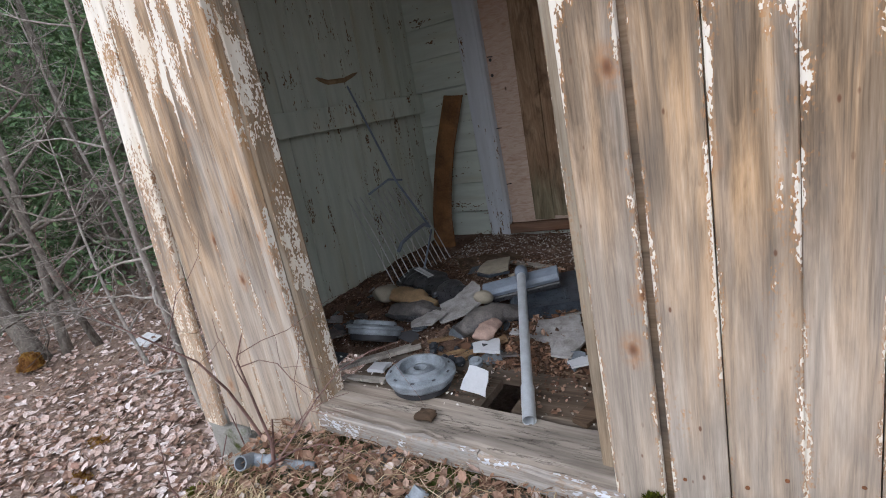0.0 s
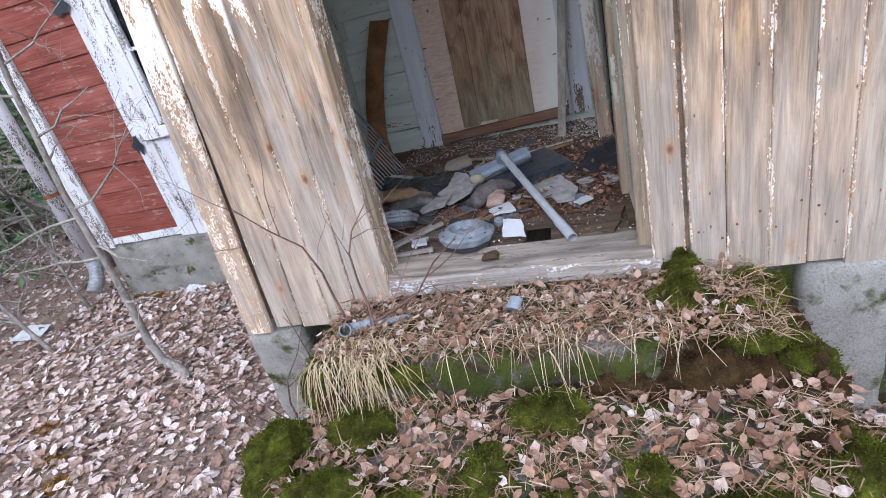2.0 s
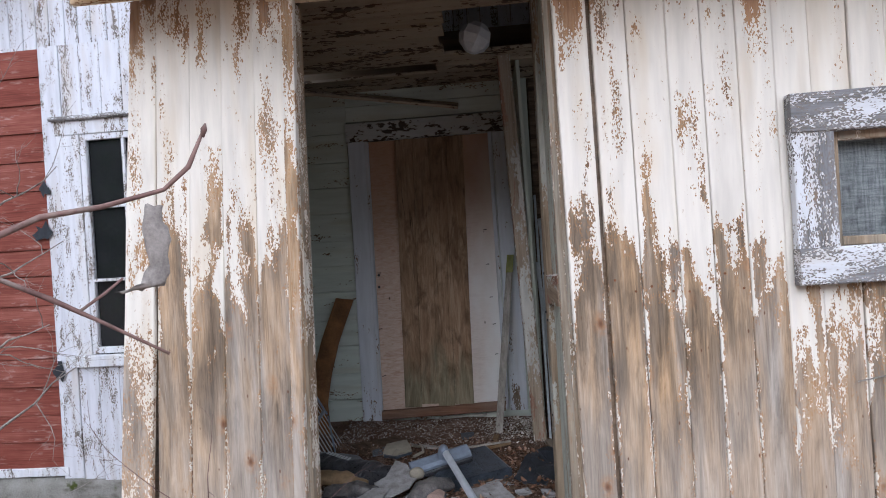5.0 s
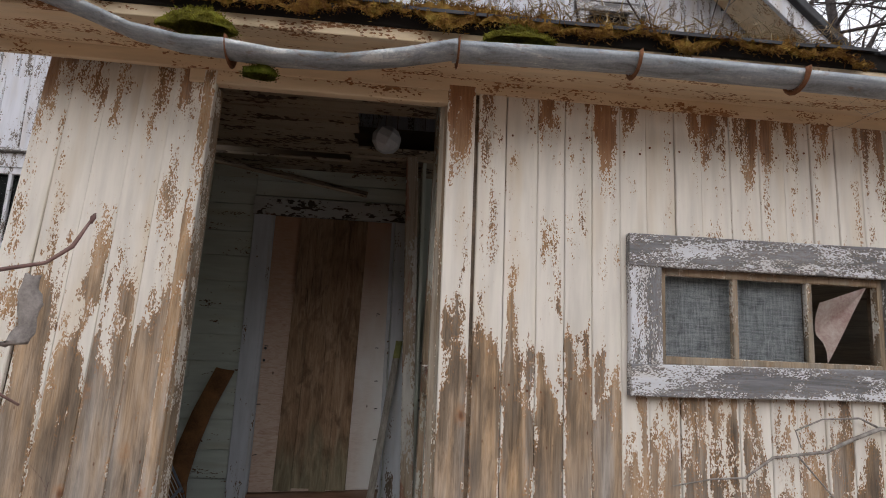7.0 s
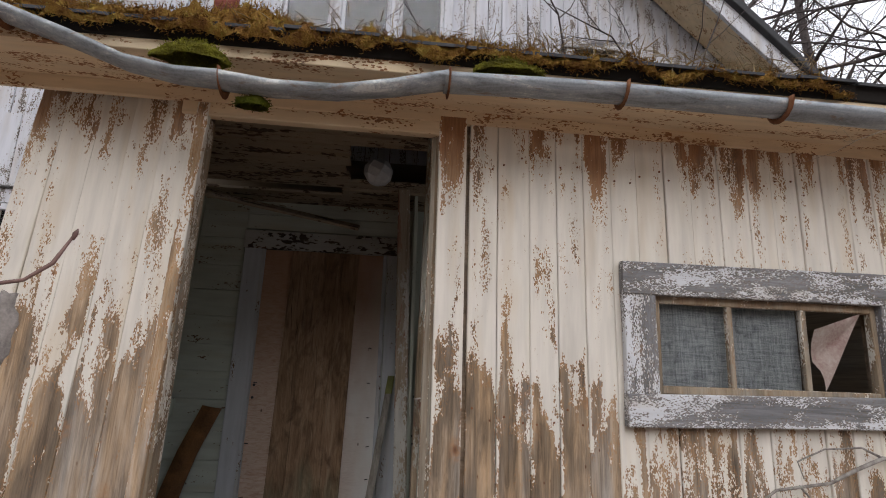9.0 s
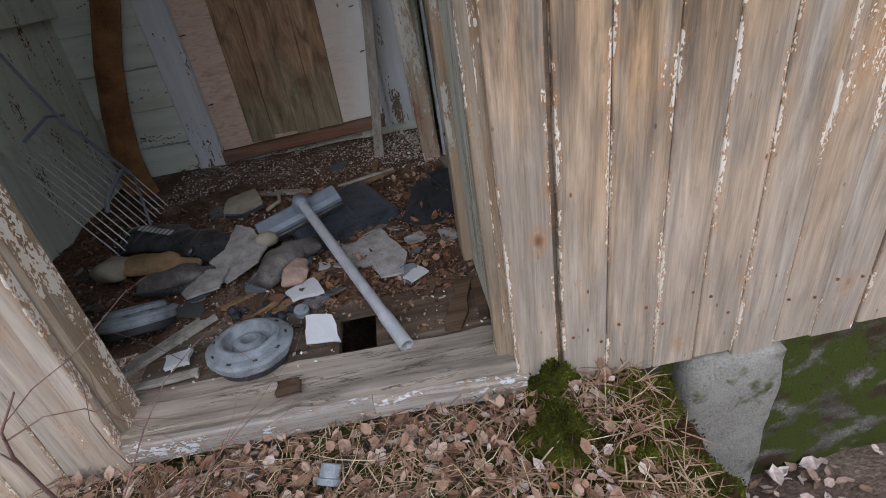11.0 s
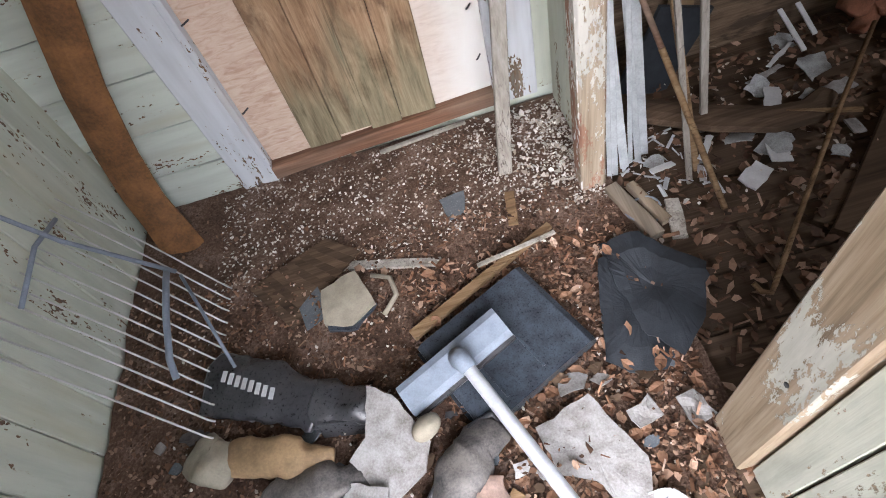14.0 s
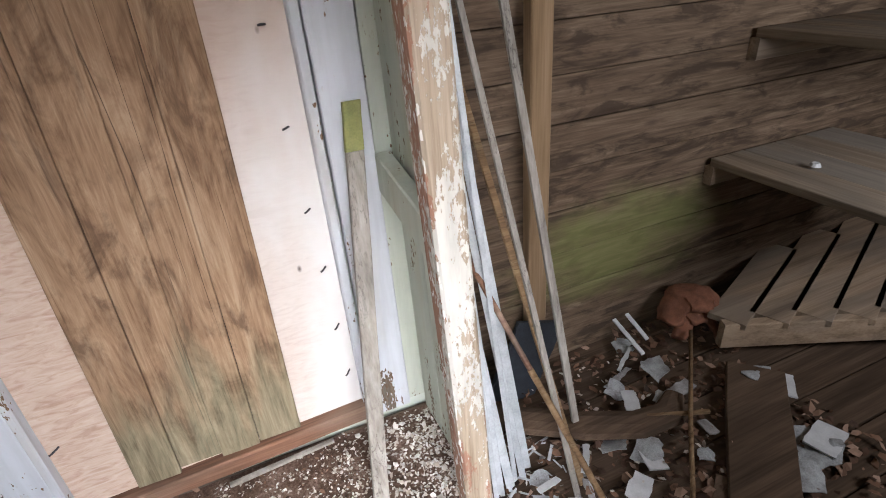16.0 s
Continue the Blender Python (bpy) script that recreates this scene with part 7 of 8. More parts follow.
def soft_tube(name, pts, radii, mat, parent, flat=0.7, label=""):
    """A flexible closed form through points, smoothed."""
    p = np.array(pts, float)
    k = np.linspace(0, len(p) - 1, 9 * len(p))
    i = np.minimum(k.astype(int), len(p) - 2)
    f = (k - i)[:, None]
    f = f * f * (3 - 2 * f) * 0.5 + f * 0.5
    q = p[i] * (1 - f) + p[i + 1] * f
    r = np.interp(k, range(len(radii)), radii)
    q = q + np.array([[0.004 * noise.noise(Vector(v * 22)) for v in (a, a + 3, a + 7)] for a in q])
    g = Geo().tube(list(q), list(r * (1 + 0.06 * np.sin(k * 5))), 22, True, flat)
    fold = [np.array(noise.noise_vector(Vector(v) * 17)) * 0.012 + np.array(noise.noise_vector(Vector(v) * 43)) * 0.006 for v in g.v]
    g.v = [(v[0] + d[0], v[1] + d[1], v[2] + 0.8 * d[2]) for v, d in zip(g.v, fold)]
    return g.made(name, mat, parent, label, smooth=True)


def footwear():
    t = thing("rubber_boot", "black rubber boot lying flattened on its side", "boot", "old footwear")
    shaft = soft_tube("shaft", [(-0.27, 0.93, 0.05), (-0.18, 0.89, 0.06), (-0.06, 0.83, 0.065), (0.04, 0.77, 0.06)], [0.085, 0.088, 0.075, 0.058], RUBBER, t, 0.42)
    soft_tube("foot", [(0.02, 0.79, 0.06), (0.10, 0.76, 0.065), (0.17, 0.74, 0.06), (0.22, 0.73, 0.05)], [0.06, 0.055, 0.045, 0.02], RUBBER, t, 0.6)
    Geo().board((0.03, 0.72, 0.05), (0.23, 0.69, 0.045), (0.002, 0.008, 0.03), (0.001, 0.007, -0.001), 6, 0.05).made("sole", RUBBER, t)
    for k in range(8):
        Geo().board((-0.205 + 0.019 * k, 0.925 - 0.012 * k, 0.101), (-0.212 + 0.019 * k, 0.895 - 0.012 * k, 0.102), (0.006, -0.002, 0), (0, 0, 0.0015), 1).made("mark", WHITEPLASTIC, shaft, "faded pale lettering bar")
    t = thing("leather_boot", "tan leather boot with pale cuff lying crumpled", "boot", "old footwear")
    soft_tube("cuff", [(-0.30, 0.74, 0.05), (-0.25, 0.70, 0.065), (-0.19, 0.68, 0.06)], [0.05, 0.062, 0.045], CLOTH, t, 0.6)
    soft_tube("upper", [(-0.2, 0.70, 0.06), (-0.12, 0.685, 0.065), (-0.02, 0.66, 0.06), (0.06, 0.645, 0.045)], [0.045, 0.052, 0.045, 0.022], LEATHER, t, 0.62)
    t = thing("rubber_overshoe", "dark grey perished overshoe half buried in debris", "shoe", "old footwear")
    soft_tube("upper", [(-0.12, 0.58, 0.04), (-0.05, 0.585, 0.05), (0.05, 0.585, 0.055), (0.14, 0.585, 0.04)], [0.032, 0.048, 0.046, 0.025], GREYLEATHER, t, 0.65)
    Geo().tube([(-0.14, 0.55, 0.035), (-0.04, 0.535, 0.035), (0.06, 0.54, 0.035), (0.16, 0.56, 0.035)], [0.008, 0.014, 0.014, 0.006], 8).made("sole", RUBBER, t, smooth=True)
    t = thing("split_boot", "grey split boot with pinkish lining showing", "boot", "old footwear")
    soft_tube("upper", [(0.46, 0.61, 0.06), (0.41, 0.58, 0.075), (0.35, 0.52, 0.075), (0.30, 0.44, 0.05)], [0.035, 0.055, 0.06, 0.035], GREYLEATHER, t, 0.62)
    soft_tube("lining", [(0.42, 0.51, 0.075), (0.41, 0.46, 0.072), (0.40, 0.415, 0.05)], [0.022, 0.04, 0.034], PINKLINING, t, 0.5)
    Geo().tube([(0.475, 0.60, 0.06), (0.455, 0.64, 0.07), (0.40, 0.62, 0.075), (0.31, 0.53, 0.07), (0.25, 0.47, 0.05)], [0.006, 0.01, 0.01, 0.01, 0.006], 8).made("sole", RUBBER, t, smooth=True)
    t = thing("felt_slipper", "pale felt slipper lying upside down on the floor", "slipper", "old footwear")
    Geo().plate([(0.06, 1.12), (0.17, 1.15), (0.215, 1.03), (0.14, 0.985), (0.06, 1.01)], 0.05, 0.014, 0.012, seed=30, tilt=(0.05, 0.15)).made("sole", CLOTH, t)
    Geo().plate([(0.065, 1.03), (0.14, 1.0), (0.215, 1.04), (0.15, 0.975), (0.07, 0.99)], 0.036, 0.012, 0.006, seed=31).made("edge", BLACKPLASTIC, t)
    Geo().tube([(0.21, 1.14, 0.04), (0.265, 1.11, 0.045), (0.275, 1.05, 0.04), (0.23, 1.0, 0.035)], 0.008, 6).made("strap", CLOTH, t, smooth=True)


footwear()


def stick(a, b, w, h, mat, label, name="wood_strip", rough=0.05, group="loose laths", seg=6, taper=1.0):
    a, b = np.array(a, float), np.array(b, float)
    d = (b - a) / np.linalg.norm(b - a)
    s = np.cross(d, (0, 0, 1)) if abs(d[2]) < 0.9 else np.cross(d, (0, 1, 0))
    s /= np.linalg.norm(s)
    return tagged(Geo().board(a, b, s * w / 2, np.cross(s, d) * h / 2, seg, rough, 0.12, taper).made(name, mat), label, "lath", group)


stick((0.30, 0.905, 0.045), (0.752, 1.13, 0.05), 0.034, 0.016, YELLOWSTICK, "yellowish split wood strip lying across debris", taper=0.6)
stick((0.52, 1.06, 0.055), (0.755, 1.085, 0.075), 0.012, 0.008, LATH, "thin pale splinter lying on debris")
stick((0.12, 1.215, 0.022), (0.42, 1.13, 0.022), 0.03, 0.012, LATH, "flat grey lath half buried in dirt")
stick((-0.1, 0.175, 0.0), (0.165, 0.37, 0.02), 0.02, 0.014, LATH, "grey lath beside a cast drum")
stick((-0.1, 0.21, -0.008), (0.135, 0.395, 0.012), 0.024, 0.012, LATH, "grey lath beside a cast drum")
stick((-0.02, 0.14, 0.003), (0.162, 0.155, 0.006), 0.024, 0.012, LATH, "short grey lath on the sill plank")
stick((0.34, 0.33, 0.006), (0.47, 0.47, 0.03), 0.03, 0.016, YELLOWSTICK, "brown wood scrap under shards")
stick((0.85, 0.12, 0.006), (0.915, 0.33, 0.012), 0.05, 0.014, ROTTEN, "splintered brown floor scrap by the jamb", rough=0.2)
stick((0.94, 0.14, 0.008), (0.945, 0.42, 0.008), 0.03, 0.016, ROTTEN, "rotten strip along the partition foot", rough=0.2)
stick((0.66, 1.19, 0.02), (0.68, 1.31, 0.025), 0.03, 0.012, YELLOWSTICK, "short brown wood scrap on the dusty floor")
stick((0.3, 1.66, 0.02), (0.62, 1.67, 0.035), 0.015, 0.01, LATH, "thin pale strip below the threshold")
lath = thing("leaning_lath", "tall grey lath with mossy tip leaning on the casing", "lath", "loose laths")
way = np.array((0.832, 1.655, 1.075)) - (0.692, 1.412, 0.0)
foot = np.array((0.692, 1.412, 0.0))
Geo().board(foot, foot + way * 0.895, (0.022, 0, 0), (0, -0.0098, 0.002), 8, 0.02).made("shaft", LATH, lath)
Geo().board(foot + way * 0.896, foot + way, (0.0222, 0, 0), (0, -0.0099, 0.002), 3, 0.02).made("tip", ALGAE, lath, "yellow-green mossy lath tip")



def lino_strip():
    """A stiff brown strip that leans in the corner, curled at its foot."""
    pts = [(-0.44, 1.50, 0.005), (-0.485, 1.585, 0.06), (-0.50, 1.625, 0.16), (-0.465, 1.645, 0.35), (-0.40, 1.655, 0.57), (-0.285, 1.66, 0.845)]
    wid = [0.075, 0.07, 0.065, 0.062, 0.060, 0.060]
    g = Geo()
    n = 24
    k = np.linspace(0, 5, n + 1)
    path = np.stack([np.interp(k, range(6), [p[c] for p in pts]) for c in range(3)], 1)
    w = np.interp(k, range(6), wid)
    verts, faces = [], []
    for p, h in zip(path, w):
        for u in (-1, -0.5, 0, 0.5, 1):
            for off in (0, 0.008):
                verts.append((p[0] + u * h, p[1] - 0.018 * (1 - u * u) - off, p[2] - 0.4 * u * h * 0.35))
    for i in range(n):
        for j in range(4):
            q = i * 10 + j * 2
            faces += [(q, q + 2, q + 12, q + 10), (q + 1, q + 11, q + 13, q + 3)]
        for q, r in ((i * 10, i * 10 + 1), (i * 10 + 9, i * 10 + 8)):
            faces.append((q, q + 10, r + 10, r))
    faces.append(tuple(n * 10 + j for j in (0, 2, 4, 6, 8, 9, 7, 5, 3, 1)))
    tagged(g.add(verts, faces).made("linoleum_strip", BROWNSTRIP, smooth=False), "stiff brown strip leaning in the green corner", "strip")


lino_strip()


def rake():
    t = thing("lawn_rake", "wire-tined lawn rake leaning against the green wall", "rake")
    for k in range(12):
        f = k / 11
        y0, y1 = 0.93 + 0.50 * f, 0.76 + 0.49 * f
        Geo().tube([(-0.565, y0, 0.46 - 0.05 * f), (-0.40, (y0 + y1) / 2, 0.275 - 0.05 * f), (-0.25, y1, 0.10 - 0.06 * f), (-0.243, y1, 0.08 - 0.055 * f)], 0.0026, 6).made("tine", WIRE, t, smooth=True)
    Geo().tube([(-0.335, 1.23, 0.215), (-0.31, 1.17, 0.245), (-0.30, 1.05, 0.238), (-0.285, 0.93, 0.225), (-0.278, 0.885, 0.20)], 0.009, 8).made("crossbar", GREYPLASTIC, t, smooth=True)
    Geo().tube([(-0.30, 1.21, 0.20), (-0.18, 0.93, 0.1)], 0.005, 8).made("brace", GREYPLASTIC, t, smooth=True)
    Geo().tube([(-0.31, 1.22, 0.21), (-0.44, 1.19, 0.47), (-0.56, 1.12, 1.0)], [0.0065, 0.006, 0.005], 10).made("handle", GREYPLASTIC, t, "dull grey metal handle", smooth=True)
    Geo().tube([(-0.50, 1.02, 0.46), (-0.47, 1.16, 0.5), (-0.47, 1.27, 0.47)], 0.006, 8).made("upper_bar", GREYPLASTIC, t, smooth=True)
    Geo().tube([(-0.58, 0.92, 1.06), (-0.565, 1.0, 1.03), (-0.57, 1.12, 1.03), (-0.58, 1.24, 1.06)], 0.012, 8).made("hanger", RAWZ, t, smooth=True)


rake()


def small_bits():
    t = thing("fuse_plug", "small grey ceramic fuse plug on the floor", "fuse")
    Geo().lathe([(0.0, 0.03), (0.012, 0.03), (0.014, 0.024), (0.022, 0.022), (0.024, 0.008), (0.018, 0.0), (0.0, 0.0)], pose(0.423, 0.325, 0.0, 12, 8, 0), 20).made("body", CASTIRON, t)
    Geo().tube([(0.435, 0.30, 0.004), (0.445, 0.275, 0.01), (0.44, 0.26, 0.006)], 0.004, 6).made("tag", RAG, t, smooth=True)
    t = thing("ribbed_sheet", "thin brown ribbed sheet lying in the dirt", "sheet")
    for k in range(11):
        f = k / 10
        a = np.array((0.06 - 0.23 * f, 1.33 - 0.10 * f, 0.026))
        b = np.array((0.175 - 0.21 * f, 1.235 - 0.185 * f, 0.034 - 0.008 * f))
        Geo().board(a, b, (0.0118, 0.008, 0), (0, 0, 0.003), 3, 0.02).made("rib", ROTTEN, t)
    tagged(Geo().tube([(1.03 + 0.05 * math.cos(u), 1.115 + 0.045 * math.sin(u), 0.012 + 0.008 * math.sin(u * 2)) for u in np.linspace(0, 5.2, 22)], 0.004, 6).made("wire_ring", CASTIRON, smooth=True), "pale wire ring lying by the post", "ring")
    t = thing("pipe_fitting", "grey metal pipe fitting lying on the leafy step", "pipe fitting")
    Geo().tube([(-0.11, -0.23, -0.085), (-0.03, -0.215, -0.085)], 0.021, 14).made("socket", CASTIRON, t, smooth=True)
    Geo().tube([(-0.02, -0.213, -0.085), (0.12, -0.18, -0.088)], 0.014, 12).made("pipe", CASTIRON, t, smooth=True)
    Geo().lathe([(0.014, -0.012), (0.025, -0.012), (0.025, 0.012), (0.014, 0.012)], pose(-0.03, -0.215, -0.085, 0, 90, 12), 18).made("ring", CASTIRON, t)
    Geo().lathe([(0.019, 0.0), (0.023, 0.0), (0.023, 0.06), (0.019, 0.06)], pose(-0.11, -0.23, -0.085, 60, 0, 20), 18).made("spout", CASTIRON, t)
    t = thing("pipe_coupling", "small grey pipe coupling standing on the leafy step", "pipe coupling")
    Geo().lathe([(0.018, 0.0), (0.027, 0.0), (0.027, 0.014), (0.023, 0.016), (0.023, 0.045), (0.017, 0.045), (0.016, 0.0)], pose(0.503, -0.2, -0.088, 55, 0, 160), 24).made("body", CASTIRON, t)
    shard([(0.06, 0.02), (0.1, 0.08), (0.28, 0.05), (0.3, 0.0), (0.15, -0.03)], 0, 40, 0, 0.004, (0, 0), WHITEPLASTIC, "crumpled clear plastic sheet beside the foundation", "plastic_sheet").matrix_basis = pose(-2.66, 1.60, -0.83, 35, 0, 0)
    shard([(-0.12, -0.1), (0.14, -0.06), (0.1, 0.12), (-0.1, 0.1)], 0, 41, 0, 0.003, (0, 0), WHITEPLASTIC, "white plastic scrap among fallen leaves", "plastic_scrap").matrix_basis = pose(-3.75, 1.1, ground_height(-3.75, 1.1) + 0.04, 5, 8, 0)
    tagged(Geo().lathe([(0, 0.055), (0.04, 0.05), (0.075, 0.02), (0.085, -0.02), (0.07, -0.06), (0.03, -0.09), (0, -0.095)], pose(0.70, 0.83, 2.20, 15, 20, 30), 7).made("foam_lump", WHITEPLASTIC), "pale lump of foam stuck in the ceiling hole", "foam lump")


small_bits()


# ---- store room ----
def store_room():
    back = tagged(Geo().block((1.0, BACK + 0.012, -0.05), (3.5, BACK + 0.03, 2.3)).made("wall_store_back", STOREPLANK), "unpainted horizontal planks at the back of the store room", "wall", kind="structure")
    siding_boards(back, STOREPLANK, 1.01, 3.5, -0.02, 2.24, 0.15, BACK, False, 0.0, 0.011, 21, "plank")
    Geo().board((1.375, BACK - 0.035, 0.0), (1.36, BACK - 0.035, 2.24), (0.035, 0, 0), (0, 0.022, 0), 5).made("stud", RAWZ, back, "raw upright stud")
    tagged(Geo().block((3.5, 0.06, -0.1), (3.56, BACK, 2.3)).made("wall_store_right", RAWY), "unpainted end wall of the store room", "wall", kind="structure")
    t = thing("plank_shelf", "rough plank shelves filling the end of the store room", "shelf")
    for z, x in ((0.65, 2.10), (1.07, 2.2)):
        for k in range(4):
            Geo().board((x + 0.08 + 0.162 * k, 1.70, z), (x + 0.10 + 0.162 * k, 0.95, z), (0.079, 0, 0), (0, 0, 0.014), 5, 0.02).made("board", RAWY, t)
        Geo().board((x + 0.0, 1.70, z - 0.05), (x + 0.6, 1.70, z - 0.05), (0, 0, 0.035), (0, 0.018, 0), 2).made("bearer", RAWX, t)
    along, edge = np.array((0.92, 0.39, 0.0)), np.array((0.91, -0.42, 0.0))
    for k in range(9):
        p = np.array((2.03, 1.43, 0.15)) + edge * (0.145 * k - 0.02)
        q = p + along * min(1.2, (1.70 - p[1]) / 0.39)
        Geo().board(p, q, np.array((0.39, -0.92, 0)) * 0.064, (0, 0, 0.011), 4, 0.01).made("slat", RAWX, t)
    Geo().board((1.99, 1.435, 0.105), (3.2, 0.88, 0.115), (0, 0, 0.05), (0.008, 0.018, 0), 5, 0.02).made("front_board", RAWX, t)
    # metal strips and sticks that lean by the post
    r2 = np.random.default_rng(9)
    strips = [((0.988, 1.265), (1.005, 1.61), 1.45), ((1.014, 1.29), (1.035, 1.64), 1.25), ((1.042, 1.275), (1.0, 1.63), 1.02), ((1.070, 1.305), (1.065, 1.66), 1.55), ((1.098, 1.31), (1.03, 1.67), 1.3), ((1.128, 1.34), (1.095, 1.68), 1.12)]
    for k, ((x0, y0), (x1, y1), h) in enumerate(strips):
        a, b = np.array((x0, y0, -0.012)), np.array((x1, y1, h))
        d = (b - a) / np.linalg.norm(b - a)
        s = np.array((1.0, -0.35, 0))
        s -= d * (s @ d)
        s /= np.linalg.norm(s)
        tagged(Geo().board(a, b, s * (0.007 + 0.003 * (k % 3)), np.cross(s, d) * 0.0025, 3).made("metal_strip", ALU_STRIP), "long pale metal strip leaning beside the post", "metal strip", "leaning strips")
    stick((1.33, 1.36, -0.01), (1.16, 1.69, 1.75), 0.022, 0.012, LATH, "pale lath leaning on the store room wall", rough=0.01, group="leaning laths")
    stick((1.24, 1.22, -0.01), (1.05, 1.66, 1.3), 0.018, 0.012, YELLOWSTICK, "yellow lath leaning on the store room wall", rough=0.02, group="leaning laths")
    stick((1.20, 1.18, -0.01), (1.08, 1.66, 1.45), 0.016, 0.01, LATH, "grey lath leaning on the store room wall", rough=0.02, group="leaning laths")
    t = thing("cane_stick", "orange and yellow cane leaning among laths", "cane")
    a, b = np.array((1.245, 1.06, -0.008)), np.array((1.01, 1.6, 0.78))
    Geo().tube([a, a + (b - a) * 0.5], 0.009, 8).made("shaft", YELLOWSTICK, t, smooth=True)
    Geo().tube([a + (b - a) * 0.5, b], 0.008, 8).made("grip", THRESHOLD, t, smooth=True)
    t = thing("rusty_rod", "long pale brown rod lying across the littered floor", "rod")
    Geo().tube([(1.175, 0.80, 0.03), (1.185, 0.775, 0.022), (1.205, 0.765, 0.022), (1.225, 0.785, 0.025), (1.40, 0.97, 0.035), (1.62, 1.2, 0.06), (1.92, 1.5, 0.10)], 0.007, 8).made("rod", YELLOWSTICK, t, smooth=True)
    tagged(Geo().tube([(1.08, 1.56, 0.035), (1.2, 1.46, 0.036), (1.35, 1.36, 0.036), (1.5, 1.29, 0.034), (1.62, 1.28, 0.032), (1.70, 1.34, 0.03)], [0.05, 0.055, 0.058, 0.056, 0.052, 0.03], 10, True, 0.4).made("curved_board", ROTTEN), "dark brown curved board on the store room floor", "board")
    for a, b in (((1.74, 1.70, 0.085), (1.757, 1.55, 0.02)), ((1.80, 1.70, 0.09), (1.82, 1.60, 0.03))):
        tagged(Geo().board(a, b, (0.009, 0.001, 0), (0, 0.001, 0.003), 2).made("plastic_strip", WHITEPLASTIC), "short white plastic strip leaning on the store wall", "strip", "plastic strips")
    r3 = np.random.default_rng(61)
    for k, (x, y, w) in enumerate(((1.73, 1.62, 0.07), (1.74, 1.47, 0.09), (1.67, 1.34, 0.075), (1.47, 1.20, 0.085), (1.90, 1.0, 0.15), (1.78, 0.95, 0.10), (2.0, 1.28, 0.09), (1.36, 1.36, 0.06), (1.39, 1.27, 0.07), (1.60, 1.12, 0.05), (1.55, 1.45, 0.06), (1.12, 1.27, 0.05))):
        n = 9
        g = Geo().plate([(x + w * r3.uniform(0.45, 0.8) * math.cos(6.283 * i / n), y + w * r3.uniform(0.35, 0.7) * math.sin(6.283 * i / n)) for i in range(n)], 0.02, 0.003, 0.035, seed=300 + k)
        tagged(g.made("plastic_wrap", WRAP), "crumpled pale plastic wrap on the littered floor", "plastic wrap", "crumpled wraps")
    tagged(Geo().board((1.50, 0.82, 0.012), (2.02, 1.30, 0.03), (0.062, -0.066, 0), (0, 0, 0.016), 6, 0.05).made("dark_plank", ROTTEN), "wide dark rotten plank across the store room floor", "plank")
    tagged(Geo().board((1.22, 1.60, 0.0), (1.36, 1.63, 0.26), (0.09, 0, -0.03), (0, 0.008, 0), 3, 0.03).made("black_board", MATBLACK), "black board piece leaning on the back wall", "board")
    soft = thing("orange_rag", "crumpled orange-brown rag hanging on the shelf front", "rag")
    soft_tube("cloth", [(1.88, 1.58, 0.10), (1.96, 1.60, 0.17), (2.05, 1.56, 0.17), (2.10, 1.50, 0.10)], [0.04, 0.07, 0.065, 0.035], RAG, soft, 0.45)
    soft_tube("fold", [(1.90, 1.53, 0.05), (1.95, 1.56, 0.12), (2.02, 1.53, 0.13), (2.04, 1.47, 0.05)], [0.025, 0.04, 0.045, 0.02], RAG, soft, 0.5)
    for k, (x, y, w, h, a) in enumerate(((1.60, 1.50, 0.16, 0.02, 20), (1.68, 1.56, 0.17, 0.014, 35), (1.55, 1.38, 0.10, 0.05, 60), (1.75, 1.36, 0.12, 0.05, 10), (1.46, 1.18, 0.09, 0.06, 70), (1.28, 1.26, 0.11, 0.025, 50), (1.24, 1.20, 0.1, 0.02, 70), (1.36, 1.12, 0.10, 0.06, 30), (1.95, 1.0, 0.14, 0.09, 15), (1.70, 1.2, 0.06, 0.04, 80), (1.14, 1.24, 0.08, 0.02, 10), (2.05, 1.2, 0.12, 0.05, 40))):
        ob = shard([(-w / 2, -h / 2), (w / 2, -h / 2 * 0.8), (w / 2 * 0.9, h / 2), (-w / 2, h / 2 * 0.9)], 0, 70 + k, 0, 0.005, (0, 0), WHITEPLASTIC if k % 3 else FIBRE, "pale torn scrap on the littered store room floor", "pale_scrap")
        ob.matrix_basis = pose(x, y, 0.01 + 0.01 * (k % 3), 6 * (k % 2), 5, a)
    n = 1800
    sp = np.stack([rng.uniform(1.0, 2.1, n), rng.uniform(0.3, 1.7, n), rng.uniform(-0.014, 0.02, n)], 1)
    tagged(scatter("store_litter", sp, rng.uniform(0.01, 0.045, n), 0.4, CHIP, CHIP_F, CRUMBS), "brown crumbs and litter on the store room floor", "litter", kind="stuff")
    sp = np.stack([rng.uniform(1.0, 1.7, 110), rng.uniform(1.0, 1.65, 110), rng.uniform(-0.01, 0.025, 110)], 1)
    tagged(scatter("store_chips", sp, rng.uniform(0.008, 0.026, 110), 0.4, CHIP, CHIP_F, CHIPS), "pale flakes on the store room floor", "paint chips", kind="stuff")
    sp = np.stack([rng.uniform(1.02, 1.28, 30), rng.uniform(1.1, 1.4, 30), rng.uniform(0.0, 0.02, 30)], 1)
    tagged(scatter("torn_paper", sp, rng.uniform(0.02, 0.065, 30), 0.3, SPLINTER, SPLINTER_F, CARD), "torn white paper shreds at the foot of the strips", "paper", kind="stuff")
